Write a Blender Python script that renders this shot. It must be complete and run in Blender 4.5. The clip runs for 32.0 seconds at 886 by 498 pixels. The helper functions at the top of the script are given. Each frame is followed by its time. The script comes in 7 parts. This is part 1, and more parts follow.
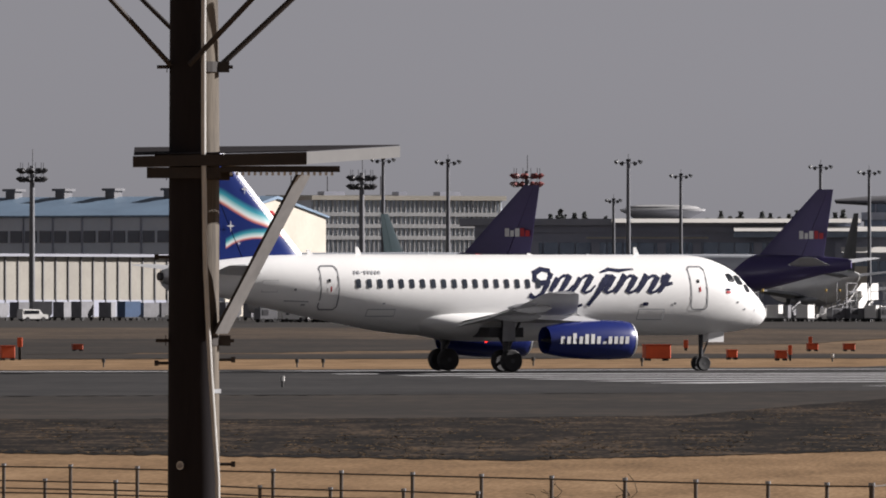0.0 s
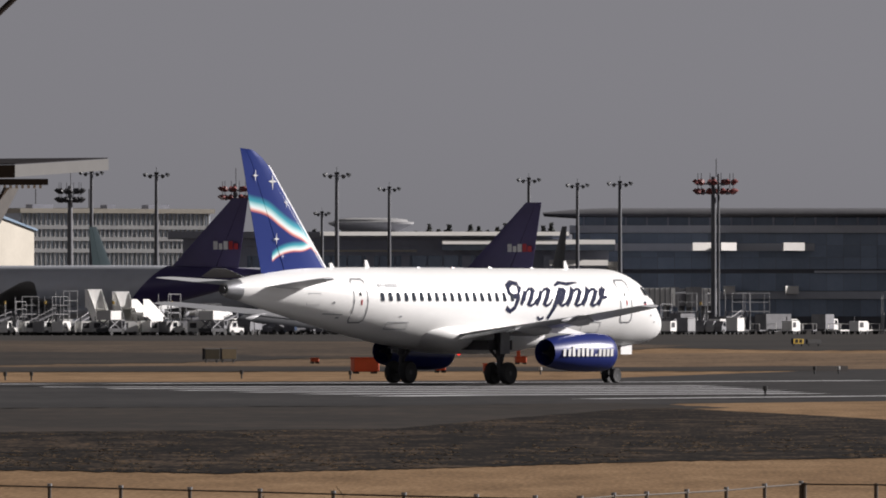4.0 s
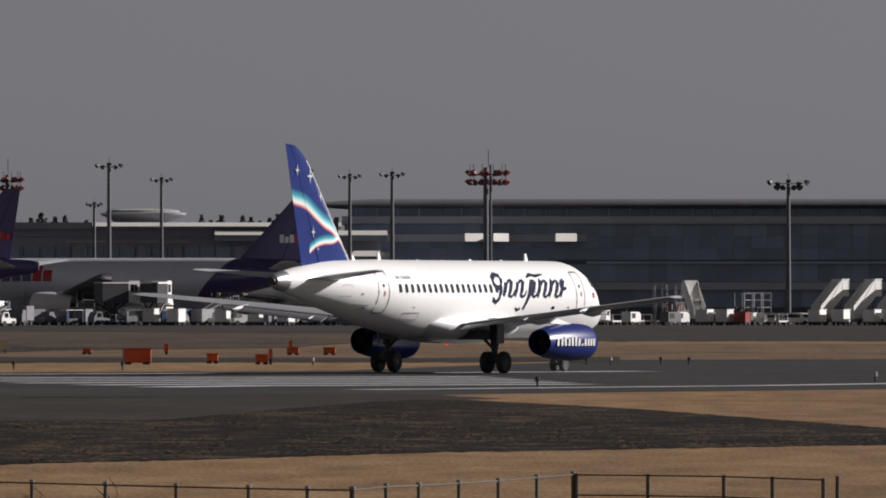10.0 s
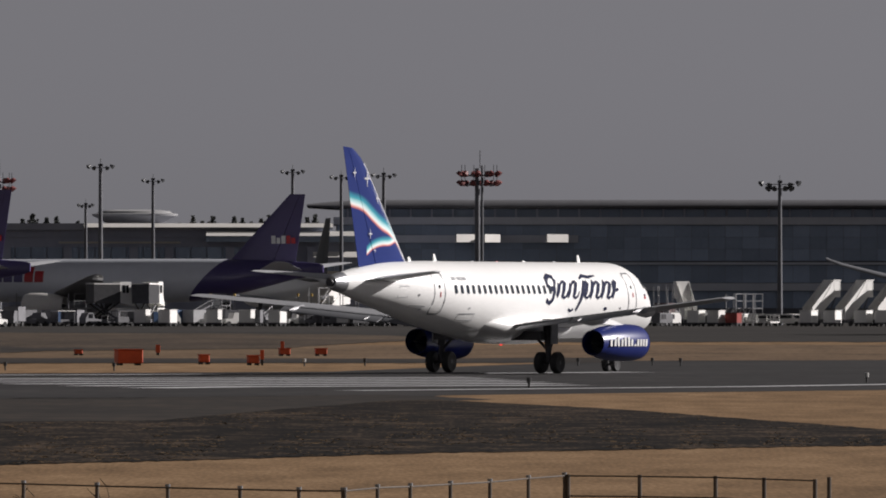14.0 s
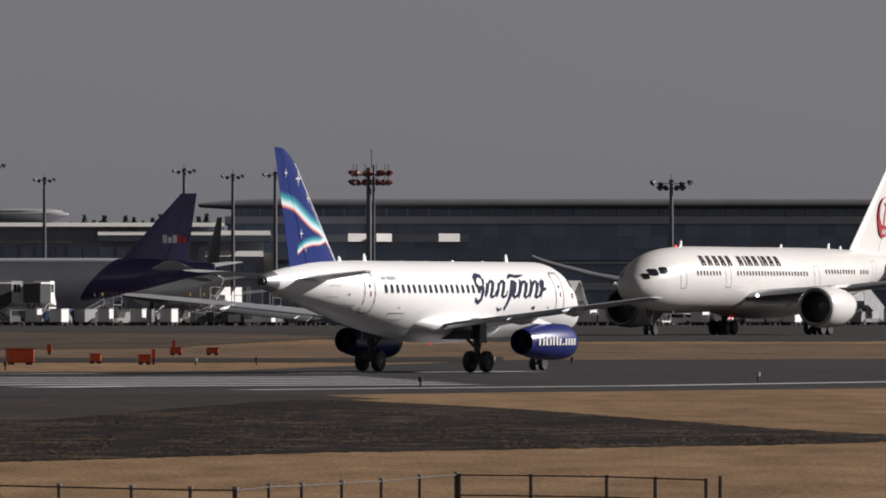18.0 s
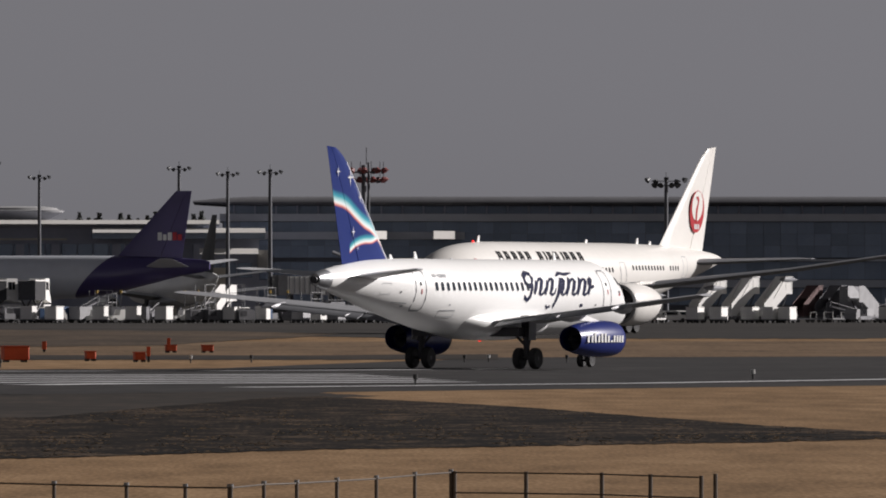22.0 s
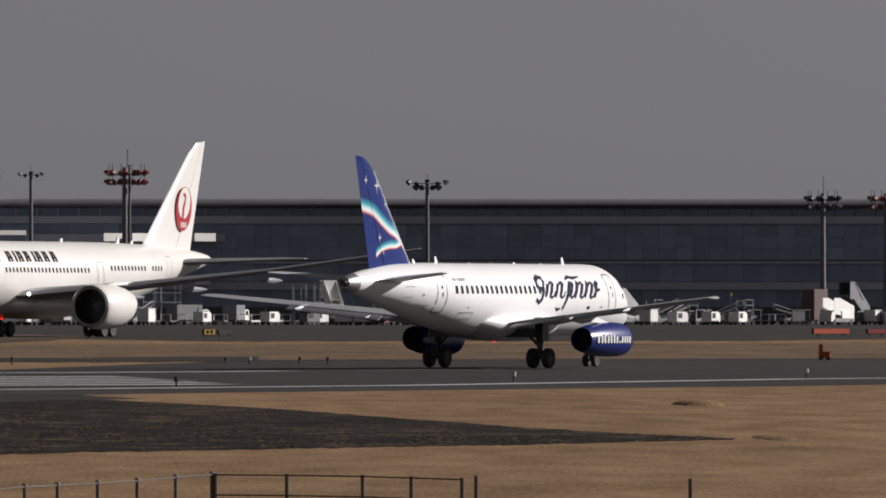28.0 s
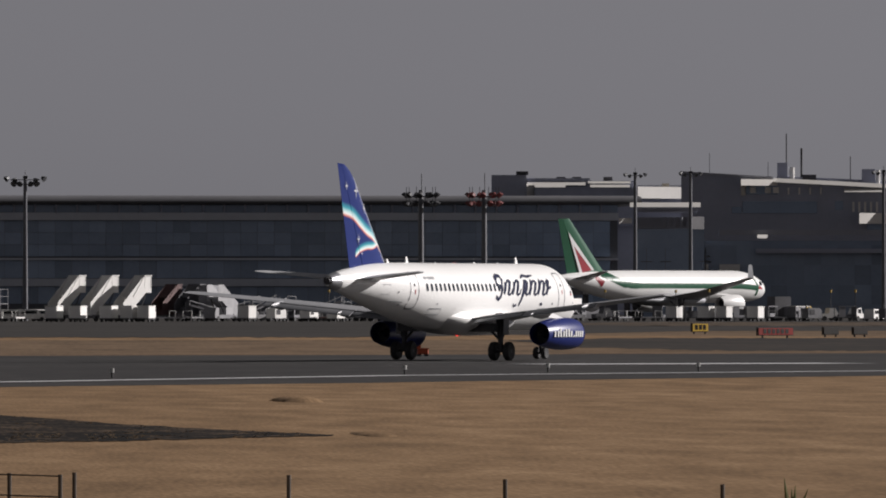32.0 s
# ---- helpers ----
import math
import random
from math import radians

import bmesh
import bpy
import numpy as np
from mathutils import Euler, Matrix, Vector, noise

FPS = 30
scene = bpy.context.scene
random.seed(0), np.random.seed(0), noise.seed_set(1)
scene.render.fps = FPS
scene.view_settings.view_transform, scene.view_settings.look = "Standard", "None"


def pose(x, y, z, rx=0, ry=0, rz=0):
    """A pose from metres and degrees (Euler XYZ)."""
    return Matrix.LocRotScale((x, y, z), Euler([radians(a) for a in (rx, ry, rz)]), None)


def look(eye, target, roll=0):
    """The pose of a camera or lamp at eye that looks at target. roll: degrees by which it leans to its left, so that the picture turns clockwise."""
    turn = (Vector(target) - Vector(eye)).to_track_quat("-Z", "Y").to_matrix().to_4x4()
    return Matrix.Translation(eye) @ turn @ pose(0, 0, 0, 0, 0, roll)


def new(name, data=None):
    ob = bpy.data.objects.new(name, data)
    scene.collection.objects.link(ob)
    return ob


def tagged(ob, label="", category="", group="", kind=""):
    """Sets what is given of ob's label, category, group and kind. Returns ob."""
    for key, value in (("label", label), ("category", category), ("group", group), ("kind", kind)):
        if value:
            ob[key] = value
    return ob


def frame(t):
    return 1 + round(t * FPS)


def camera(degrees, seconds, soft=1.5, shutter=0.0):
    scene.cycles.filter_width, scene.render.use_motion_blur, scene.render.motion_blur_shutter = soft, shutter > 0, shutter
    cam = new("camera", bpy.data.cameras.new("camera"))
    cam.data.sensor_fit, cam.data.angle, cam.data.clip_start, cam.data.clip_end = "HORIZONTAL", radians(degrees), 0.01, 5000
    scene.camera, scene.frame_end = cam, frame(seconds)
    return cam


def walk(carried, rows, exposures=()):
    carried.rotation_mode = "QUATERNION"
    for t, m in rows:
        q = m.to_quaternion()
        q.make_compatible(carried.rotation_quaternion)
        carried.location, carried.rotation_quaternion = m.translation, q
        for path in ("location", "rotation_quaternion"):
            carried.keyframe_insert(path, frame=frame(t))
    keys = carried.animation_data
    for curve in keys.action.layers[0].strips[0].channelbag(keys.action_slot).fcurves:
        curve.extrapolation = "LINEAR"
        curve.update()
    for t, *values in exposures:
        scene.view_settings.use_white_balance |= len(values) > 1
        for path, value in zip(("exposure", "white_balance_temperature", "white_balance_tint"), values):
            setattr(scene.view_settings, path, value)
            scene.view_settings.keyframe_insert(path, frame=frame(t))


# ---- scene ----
EYE = (0.0, 0.0, 3.0)
# seconds, bearing to the right and elevation of the line of sight, both in milliradians
PAN_ROWS = [
    (0, -49.53, 5.256), (0.5, -46.556, 5.31), (1, -44.771, 5.256), (1.5, -41.797, 5.256), (2, -38.932, 5.31),
    (2.5, -35.092, 5.256), (3, -30.875, 5.256), (3.5, -26.657, 5.31), (4, -21.629, 6.499), (4.5, -18.655, 6.337),
    (6.5, -6.813, 6.391), (7, -5.569, 6.337), (7.5, -3.136, 6.256), (8, -1.081, 6.229), (8.5, 0.919, 6.148),
    (9, 0.0, 5.58), (9.5, 0.0, 5.58), (10, 0.162, 5.618), (10.5, 0.0, 5.58), (11, -0.081, 5.553),
    (11.5, -0.108, 5.418), (12, 0.0, 5.58), (12.5, -0.027, 5.607), (13, 0.541, 5.678), (13.5, 0.919, 5.661),
    (14, 0.973, 5.705), (14.5, 1.784, 5.742), (15, 4.38, 5.715), (15.5, 6.11, 5.699), (17.5, 9.895, 5.661),
    (18, 11.355, 5.634), (18.5, 12.436, 5.607), (19, 12.707, 5.58), (19.5, 12.815, 5.564), (20, 12.707, 5.58),
    (20.5, 12.707, 5.58), (21, 12.491, 5.634), (21.5, 11.95, 5.526), (22, 11.842, 5.391), (22.5, 11.815, 5.364),
    (23, 11.788, 5.418), (23.5, 11.788, 5.364), (24, 11.625, 5.364), (24.5, 11.571, 5.364), (26.5, 19.412, 5.283),
    (27, 24.873, 5.445), (27.5, 30.01, 5.499), (28, 34.714, 5.607), (28.5, 40.77, 5.445), (29, 45.961, 5.364),
    (29.5, 50.124, 5.445), (30, 54.45, 5.445), (30.5, 58.235, 5.364), (31, 61.642, 5.337), (31.5, 67.481, 5.31),
    (32, 73.159, 5.272)]


def sight(bearing, elevation):
    a, e = bearing / 1000, elevation / 1000
    return look(EYE, (EYE[0] + math.sin(a), EYE[1] + math.cos(a), EYE[2] + math.tan(e)))


cam = camera(4.855, 32.0, soft=1.85)
walk(cam, [(t, sight(b, e)) for t, b, e in PAN_ROWS],
     exposures=[(0, 0.64, 6290, 14.5), (2.5, 0.65, 6290, 14.5), (3.1, 0.62, 6290, 14.5), (4, 0.30, 6290, 14.5), (7, 0.06, 6290, 14.5), (32, 0.01, 6290, 14.5)])

# ---------------------------------------------------------------- light
SUN_BEARING, SUN_HEIGHT = radians(73), radians(25)
world = bpy.data.worlds.new("hazy_sky")
scene.world = world
world.use_nodes = True
wn, wl = world.node_tree.nodes, world.node_tree.links
sky = wn.new("ShaderNodeTexSky")
sky.sky_type, sky.sun_disc = "NISHITA", False
sky.sun_elevation, sky.sun_rotation = SUN_HEIGHT, SUN_BEARING
sky.air_density, sky.dust_density, sky.ozone_density = 0.35, 0.35, 1.0
grey = wn.new("ShaderNodeHueSaturation")
grey.inputs["Saturation"].default_value = 0.0
wl.new(sky.outputs["Color"], grey.inputs["Color"])
haze = wn.new("ShaderNodeMix")
haze.data_type, haze.blend_type = "RGBA", "MULTIPLY"
haze.inputs["Factor"].default_value, haze.inputs[7].default_value = 1.0, (0.985, 0.97, 1.0, 1)
wl.new(grey.outputs["Color"], haze.inputs[6])
wl.new(haze.outputs[2], wn["Background"].inputs["Color"])
wn["Background"].inputs["Strength"].default_value = 0.0303
sun = new("sun", bpy.data.lights.new("sun", "SUN"))
sun.data.energy, sun.data.angle, sun.data.color = 5.0, radians(0.6), (1.0, 0.95, 0.88)
sun.matrix_basis = look((0, 0, 200), (-100 * math.sin(SUN_BEARING) * math.cos(SUN_HEIGHT),
                                      -100 * math.cos(SUN_BEARING) * math.cos(SUN_HEIGHT),
                                      200 - 100 * math.sin(SUN_HEIGHT)))


# ---------------------------------------------------------------- materials
def nodes_of(name):
    m = bpy.data.materials.new(name)
    m.use_nodes = True
    return m, m.node_tree.nodes, m.node_tree.links, m.node_tree.nodes["Principled BSDF"]


def surface(name, a, b=None, size=1.0, rough=0.6, metal=0.0, bump=0.0, spec=0.5, stretch=(1, 1, 1), each=0.0, amount=0.5):
    """Two tones mixed by coarse and fine noise, size in metres; each: difference from object to object."""
    m, n, l, p = nodes_of(name)
    b = b or tuple(c * 0.82 for c in a)
    tc = n.new("ShaderNodeTexCoord")
    mp = n.new("ShaderNodeMapping")
    mp.inputs["Scale"].default_value = stretch
    l.new(tc.outputs["Object"], mp.inputs["Vector"])
    big, small = n.new("ShaderNodeTexNoise"), n.new("ShaderNodeTexNoise")
    big.inputs["Scale"].default_value, small.inputs["Scale"].default_value = 1.0 / size, 7.0 / size
    big.inputs["Detail"].default_value, small.inputs["Detail"].default_value = 5, 3
    for t in (big, small):
        l.new(mp.outputs["Vector"], t.inputs["Vector"])
    add = n.new("ShaderNodeMath")
    add.operation = "MULTIPLY_ADD"
    l.new(small.outputs["Fac"], add.inputs[0])
    add.inputs[1].default_value = 0.5
    l.new(big.outputs["Fac"], add.inputs[2])
    ramp = n.new("ShaderNodeMapRange")
    ramp.inputs["From Min"].default_value, ramp.inputs["From Max"].default_value = 0.75 - amount / 2, 0.75 + amount / 2
    l.new(add.outputs[0], ramp.inputs["Value"])
    mix = n.new("ShaderNodeMix")
    mix.data_type = "RGBA"
    mix.inputs[6].default_value, mix.inputs[7].default_value = (*a, 1), (*b, 1)
    l.new(ramp.outputs["Result"], mix.inputs["Factor"])
    out = mix.outputs[2]
    if each:
        info, hsv = n.new("ShaderNodeObjectInfo"), n.new("ShaderNodeHueSaturation")
        mr = n.new("ShaderNodeMapRange")
        mr.inputs["To Min"].default_value, mr.inputs["To Max"].default_value = 1 - each, 1 + each
        l.new(info.outputs["Random"], mr.inputs["Value"])
        l.new(mr.outputs["Result"], hsv.inputs["Value"])
        l.new(out, hsv.inputs["Color"])
        out = hsv.outputs["Color"]
    l.new(out, p.inputs["Base Color"])
    p.inputs["Roughness"].default_value, p.inputs["Metallic"].default_value = rough, metal
    p.inputs["Specular IOR Level"].default_value = spec
    if bump:
        bp = n.new("ShaderNodeBump")
        bp.inputs["Strength"].default_value, bp.inputs["Distance"].default_value = bump, size * 0.05
        l.new(add.outputs[0], bp.inputs["Height"])
        l.new(bp.outputs["Normal"], p.inputs["Normal"])
    return m


def field(name, dark, mid, light, fine, middle, large, spread=0.14, rough=0.95):
    """Ground cover: three tones mixed by grain, streaks and patches, each as metres across and along."""
    m, n, l, p = nodes_of(name)
    tc = n.new("ShaderNodeTexCoord")
    total = None
    for (sx, sy), weight, detail in ((fine, 0.36, 2), (middle, 0.40, 4), (large, 0.24, 3)):
        mp, nz = n.new("ShaderNodeMapping"), n.new("ShaderNodeTexNoise")
        mp.inputs["Scale"].default_value = (1 / sx, 1 / sy, 1)
        nz.inputs["Scale"].default_value, nz.inputs["Detail"].default_value = 1.0, detail
        l.new(tc.outputs["Object"], mp.inputs["Vector"])
        l.new(mp.outputs["Vector"], nz.inputs["Vector"])
        k = n.new("ShaderNodeMath")
        k.operation = "MULTIPLY_ADD"
        l.new(nz.outputs["Fac"], k.inputs[0])
        k.inputs[1].default_value = weight
        if total is not None:
            l.new(total, k.inputs[2])
        else:
            k.inputs[2].default_value = 0.0
        total = k.outputs[0]
    r = n.new("ShaderNodeValToRGB")
    els = r.color_ramp.elements
    els[0].position, els[0].color = 0.5 - spread, (*dark, 1)
    els[1].position, els[1].color = 0.5 + spread, (*light, 1)
    e = els.new(0.5)
    e.color = (*mid, 1)
    l.new(total, r.inputs["Fac"])
    l.new(r.outputs["Color"], p.inputs["Base Color"])
    p.inputs["Roughness"].default_value, p.inputs["Specular IOR Level"].default_value = rough, 0.1 + (0.95 - rough)
    return m


def glowing(name, col, power):
    m, n, l, p = nodes_of(name)
    p.inputs["Base Color"].default_value = (*col, 1)
    p.inputs["Emission Color"].default_value = (*col, 1)
    p.inputs["Emission Strength"].default_value = power
    return m


def split_paint(name, front, rear, slope, limit, rough=0.3):
    """Aircraft paint: the rear colour begins behind a slanting line in the side view."""
    m, n, l, p = nodes_of(name)
    tc, sep = n.new("ShaderNodeTexCoord"), n.new("ShaderNodeSeparateXYZ")
    l.new(tc.outputs["Object"], sep.inputs[0])
    ma, lt, mix = n.new("ShaderNodeMath"), n.new("ShaderNodeMath"), n.new("ShaderNodeMix")
    ma.operation, lt.operation, mix.data_type = "MULTIPLY_ADD", "LESS_THAN", "RGBA"
    l.new(sep.outputs["Z"], ma.inputs[0])
    ma.inputs[1].default_value = slope
    l.new(sep.outputs["X"], ma.inputs[2])
    l.new(ma.outputs[0], lt.inputs[0])
    lt.inputs[1].default_value = limit
    nz = n.new("ShaderNodeTexNoise")
    nz.inputs["Scale"].default_value = 0.6
    tone = n.new("ShaderNodeMix")
    tone.data_type = "RGBA"
    tone.inputs[6].default_value, tone.inputs[7].default_value = (*front, 1), (*(c * 0.85 for c in front), 1)
    l.new(tc.outputs["Object"], nz.inputs["Vector"])
    l.new(nz.outputs["Fac"], tone.inputs["Factor"])
    l.new(tone.outputs[2], mix.inputs[6])
    mix.inputs[7].default_value = (*rear, 1)
    l.new(lt.outputs[0], mix.inputs["Factor"])
    l.new(mix.outputs[2], p.inputs["Base Color"])
    p.inputs["Roughness"].default_value = rough
    return m


def aurora_paint(name):
    """Deep blue fin with two waving bands of white, rose and turquoise light and a paler foot."""
    m, n, l, p = nodes_of(name)
    tc, sep = n.new("ShaderNodeTexCoord"), n.new("ShaderNodeSeparateXYZ")
    l.new(tc.outputs["Object"], sep.inputs[0])

    def op(kind, a, b=None, c=None):
        k = n.new("ShaderNodeMath")
        k.operation = kind
        for i, v in enumerate((a, b, c)):
            if v is None:
                continue
            if isinstance(v, (int, float)):
                k.inputs[i].default_value = v
            else:
                l.new(v, k.inputs[i])
        return k.outputs[0]

    x, z = sep.outputs["X"], sep.outputs["Z"]

    def band(knots, scale):
        """Height above a wavy line through x, z knots, on a scale where the line itself is 0.5."""
        curve = n.new("ShaderNodeFloatCurve")
        x0, x1, z0, z1 = -29.5, -23.0, 4.5, 8.5
        c = curve.mapping.curves[0]
        pts = [((u - x0) / (x1 - x0), (v - z0) / (z1 - z0)) for u, v in knots]
        c.points[0].location, c.points[1].location = pts[0], pts[-1]
        for q in pts[1:-1]:
            c.points.new(*q)
        curve.mapping.update()
        l.new(op("MULTIPLY", op("ADD", x, -x0), 1 / (x1 - x0)), curve.inputs["Value"])
        line = op("MULTIPLY_ADD", curve.outputs[0], z1 - z0, z0)
        return op("MULTIPLY_ADD", op("SUBTRACT", z, line), scale, 0.5)

    def ramp(fac, stops):
        r = n.new("ShaderNodeValToRGB")
        els = r.color_ramp.elements
        els[0].position, els[0].color = stops[0][0], (*stops[0][1], 1)
        els[1].position, els[1].color = stops[-1][0], (*stops[-1][1], 1)
        for pos, col in stops[1:-1]:
            e = els.new(pos)
            e.color = (*col, 1)
        l.new(fac, r.inputs["Fac"])
        return r.outputs["Color"]

    blue = (0.012, 0.028, 0.16)
    stops = [(0.0, blue), (0.40, blue), (0.44, (0.55, 0.16, 0.14)), (0.475, (0.8, 0.55, 0.5)), (0.51, (0.85, 0.85, 0.85)),
             (0.57, (0.5, 0.75, 0.75)), (0.66, (0.05, 0.34, 0.42)), (0.8, blue), (1.0, blue)]
    one = ramp(band([(-29.5, 7.95), (-28.6, 7.72), (-27.6, 7.52), (-26.7, 7.05), (-26.0, 6.7), (-25.1, 6.4), (-24.5, 6.05), (-23.0, 5.2)], 0.52), stops)
    low = band([(-29.5, 4.7), (-27.3, 5.42), (-26.7, 5.72), (-26.0, 5.88), (-25.2, 5.92), (-24.6, 6.05), (-23.0, 6.1)], 0.8)
    two = ramp(low, stops)
    mask = op("MULTIPLY", op("GREATER_THAN", x, -27.2), op("LESS_THAN", z, 6.4))
    mix = n.new("ShaderNodeMix")
    mix.data_type, mix.blend_type = "RGBA", "LIGHTEN"
    l.new(mask, mix.inputs["Factor"])
    l.new(one, mix.inputs[6])
    l.new(two, mix.inputs[7])
    l.new(mix.outputs[2], p.inputs["Base Color"])
    p.inputs["Roughness"].default_value, p.inputs["Specular IOR Level"].default_value = 0.32, 0.2
    return m


M_WHITE = surface("aircraft_white", (0.92, 0.92, 0.905), (0.87, 0.87, 0.855), 3.0, 0.34)
M_CREAM = surface("aircraft_cream_white", (0.85, 0.83, 0.79), (0.78, 0.76, 0.72), 4.0, 0.3)
M_GREY = surface("aircraft_grey", (0.42, 0.43, 0.45), (0.34, 0.35, 0.37), 1.5, 0.38)
M_STABGREY = surface("tailplane_grey", (0.62, 0.63, 0.645), (0.54, 0.55, 0.565), 1.5, 0.38)
M_JETWING = surface("jet_wing_grey", (0.38, 0.385, 0.40), (0.31, 0.315, 0.33), 1.2, 0.38)
M_WINGTOP = surface("wing_grey", (0.24, 0.245, 0.26), (0.19, 0.195, 0.21), 1.2, 0.4)
M_BLUE = surface("engine_blue", (0.014, 0.026, 0.17), (0.012, 0.022, 0.14), 1.5, 0.34)
M_NAVY = surface("script_navy", (0.012, 0.016, 0.052), (0.010, 0.013, 0.042), 1.0, 0.75, spec=0.15)
M_AURORA = aurora_paint("aurora_fin_paint")
M_BLACK = surface("rubber", (0.028, 0.028, 0.03), (0.04, 0.04, 0.04), 0.3, 0.75)
M_DARK = surface("dark_metal", (0.05, 0.05, 0.055), (0.07, 0.07, 0.075), 0.5, 0.5, 0.3)
M_GLASS = surface("dark_glass", (0.012, 0.014, 0.018), (0.02, 0.022, 0.026), 2.0, 0.12)
M_CABIN = surface("cabin_glass", (0.03, 0.036, 0.05), (0.045, 0.054, 0.07), 2.0, 0.75, spec=0.04)
M_METAL = surface("bare_metal", (0.55, 0.56, 0.58), (0.42, 0.43, 0.45), 0.6, 0.35, 0.8)
M_RIM = surface("wheel_rim", (0.10, 0.10, 0.105), (0.06, 0.06, 0.065), 0.3, 0.5, 0.4)
M_LETTER = surface("letter_white", (0.78, 0.78, 0.78), None, 1.0, 0.4)
M_RED = surface("logo_red", (0.48, 0.02, 0.03), None, 1.0, 0.35)
M_BLACKPAINT = surface("black_paint", (0.015, 0.015, 0.017), None, 1.0, 0.8, spec=0.15)
M_ORANGE = surface("signal_orange", (0.62, 0.10, 0.03), (0.48, 0.07, 0.02), 0.8, 0.55, each=0.15)
M_PURPLE = surface("tail_purple", (0.082, 0.066, 0.19), (0.07, 0.056, 0.16), 4.0, 0.35)
M_FREIGHT = split_paint("freighter_paint", (0.70, 0.73, 0.79), (0.074, 0.059, 0.172), 1.0, -38.9)
M_TEAL = surface("tail_dark_teal", (0.007, 0.022, 0.026), (0.006, 0.018, 0.021), 3.0, 0.3)
M_DARKFIN = surface("tail_dark_grey", (0.055, 0.06, 0.066), (0.045, 0.05, 0.055), 3.0, 0.5, spec=0.15)
M_WEDGE = surface("wedge_red", (0.30, 0.012, 0.026), (0.26, 0.01, 0.022), 2.0, 0.35)
M_GREEN = surface("tail_green", (0.008, 0.095, 0.043), (0.007, 0.075, 0.036), 3.0, 0.3)
M_GRASS = field("dry_grass", (0.115, 0.072, 0.038), (0.232, 0.146, 0.078), (0.36, 0.24, 0.136), (0.09, 1.2), (1.6, 9.0), (9.0, 45.0), 0.17)
M_BURNT = field("burnt_grass", (0.004, 0.0035, 0.0033), (0.0105, 0.0082, 0.0068), (0.10, 0.070, 0.047), (0.14, 1.0), (1.3, 3.0), (6.0, 22.0), 0.115)
M_DULL = field("dull_far_grass", (0.085, 0.058, 0.038), (0.155, 0.106, 0.067), (0.215, 0.147, 0.092), (0.4, 3.0), (5.0, 20.0), (30.0, 60.0))
M_DUST = field("dusty_grass", (0.05, 0.040, 0.032), (0.082, 0.063, 0.048), (0.135, 0.10, 0.071), (0.5, 4.0), (6.0, 30.0), (30.0, 90.0))
M_ASPHALT = field("asphalt", (0.021, 0.020, 0.0205), (0.0325, 0.031, 0.031), (0.050, 0.047, 0.045), (1.2, 6.0), (12.0, 14.0), (60.0, 40.0), 0.15, 0.85)
M_SHOULDER = field("shoulder_asphalt", (0.024, 0.021, 0.0195), (0.036, 0.031, 0.027), (0.058, 0.046, 0.037), (0.8, 4.0), (7.0, 9.0), (40.0, 30.0), 0.13, 0.9)
M_CONCRETE = field("apron_concrete", (0.029, 0.027, 0.0255), (0.039, 0.036, 0.0335), (0.054, 0.048, 0.044), (3.0, 20.0), (25.0, 40.0), (80.0, 120.0), 0.13, 0.9)
M_PAINT = surface("runway_paint", (0.72, 0.72, 0.73), (0.45, 0.45, 0.46), 3.0, 0.8, amount=0.8)
M_WOOD = surface("weathered_pole_wood", (0.15, 0.127, 0.098), (0.045, 0.038, 0.031), 0.25, 0.85, bump=0.5, stretch=(4, 4, 0.22), amount=0.4)
M_SHADEDECK = surface("shade_shell_and_deck_black", (0.024, 0.021, 0.023), (0.017, 0.015, 0.0165), 0.4, 0.8, spec=0.1, stretch=(2, 2, 0.3))
M_PLATE = surface("dull_painted_plate", (0.13, 0.13, 0.128), (0.10, 0.10, 0.098), 0.5, 0.6)
M_STEEL = surface("galvanised_steel", (0.30, 0.31, 0.32), (0.2, 0.21, 0.22), 0.4, 0.5, 0.6)
M_RUST = surface("rusty_steel", (0.025, 0.023, 0.023), (0.042, 0.032, 0.027), 0.3, 0.7, 0.2)
M_CONDUIT = surface("conduit_grey", (0.55, 0.55, 0.53), (0.42, 0.42, 0.40), 0.5, 0.55)


# ---------------------------------------------------------------- mesh helpers
def part(name, bm, material, parent=None, label="", smooth=False):
    me = bpy.data.meshes.new(name)
    bmesh.ops.recalc_face_normals(bm, faces=bm.faces[:])
    bm.to_mesh(me)
    bm.free()
    if smooth:
        for f in me.polygons:
            f.use_smooth = True
        me.set_sharp_from_angle(angle=radians(35))
    me.materials.append(material)
    ob = new(name, me)
    if parent:
        ob.parent = parent
    if label:
        ob["label"] = label
    return ob


def twin(name, ob, m, parent):
    """Another object on the same mesh."""
    o = new(name, ob.data)
    o.parent, o.matrix_basis = parent, m
    return o


def box(bm, x0, y0, z0, x1, y1, z1):
    v = [bm.verts.new((x, y, z)) for x in (x0, x1) for y in (y0, y1) for z in (z0, z1)]
    for q in ((0, 1, 3, 2), (4, 6, 7, 5), (0, 4, 5, 1), (2, 3, 7, 6), (0, 2, 6, 4), (1, 5, 7, 3)):
        bm.faces.new([v[i] for i in q])
    return bm


def boxes(*spans):
    bm = bmesh.new()
    for s in spans:
        box(bm, *s)
    return bm


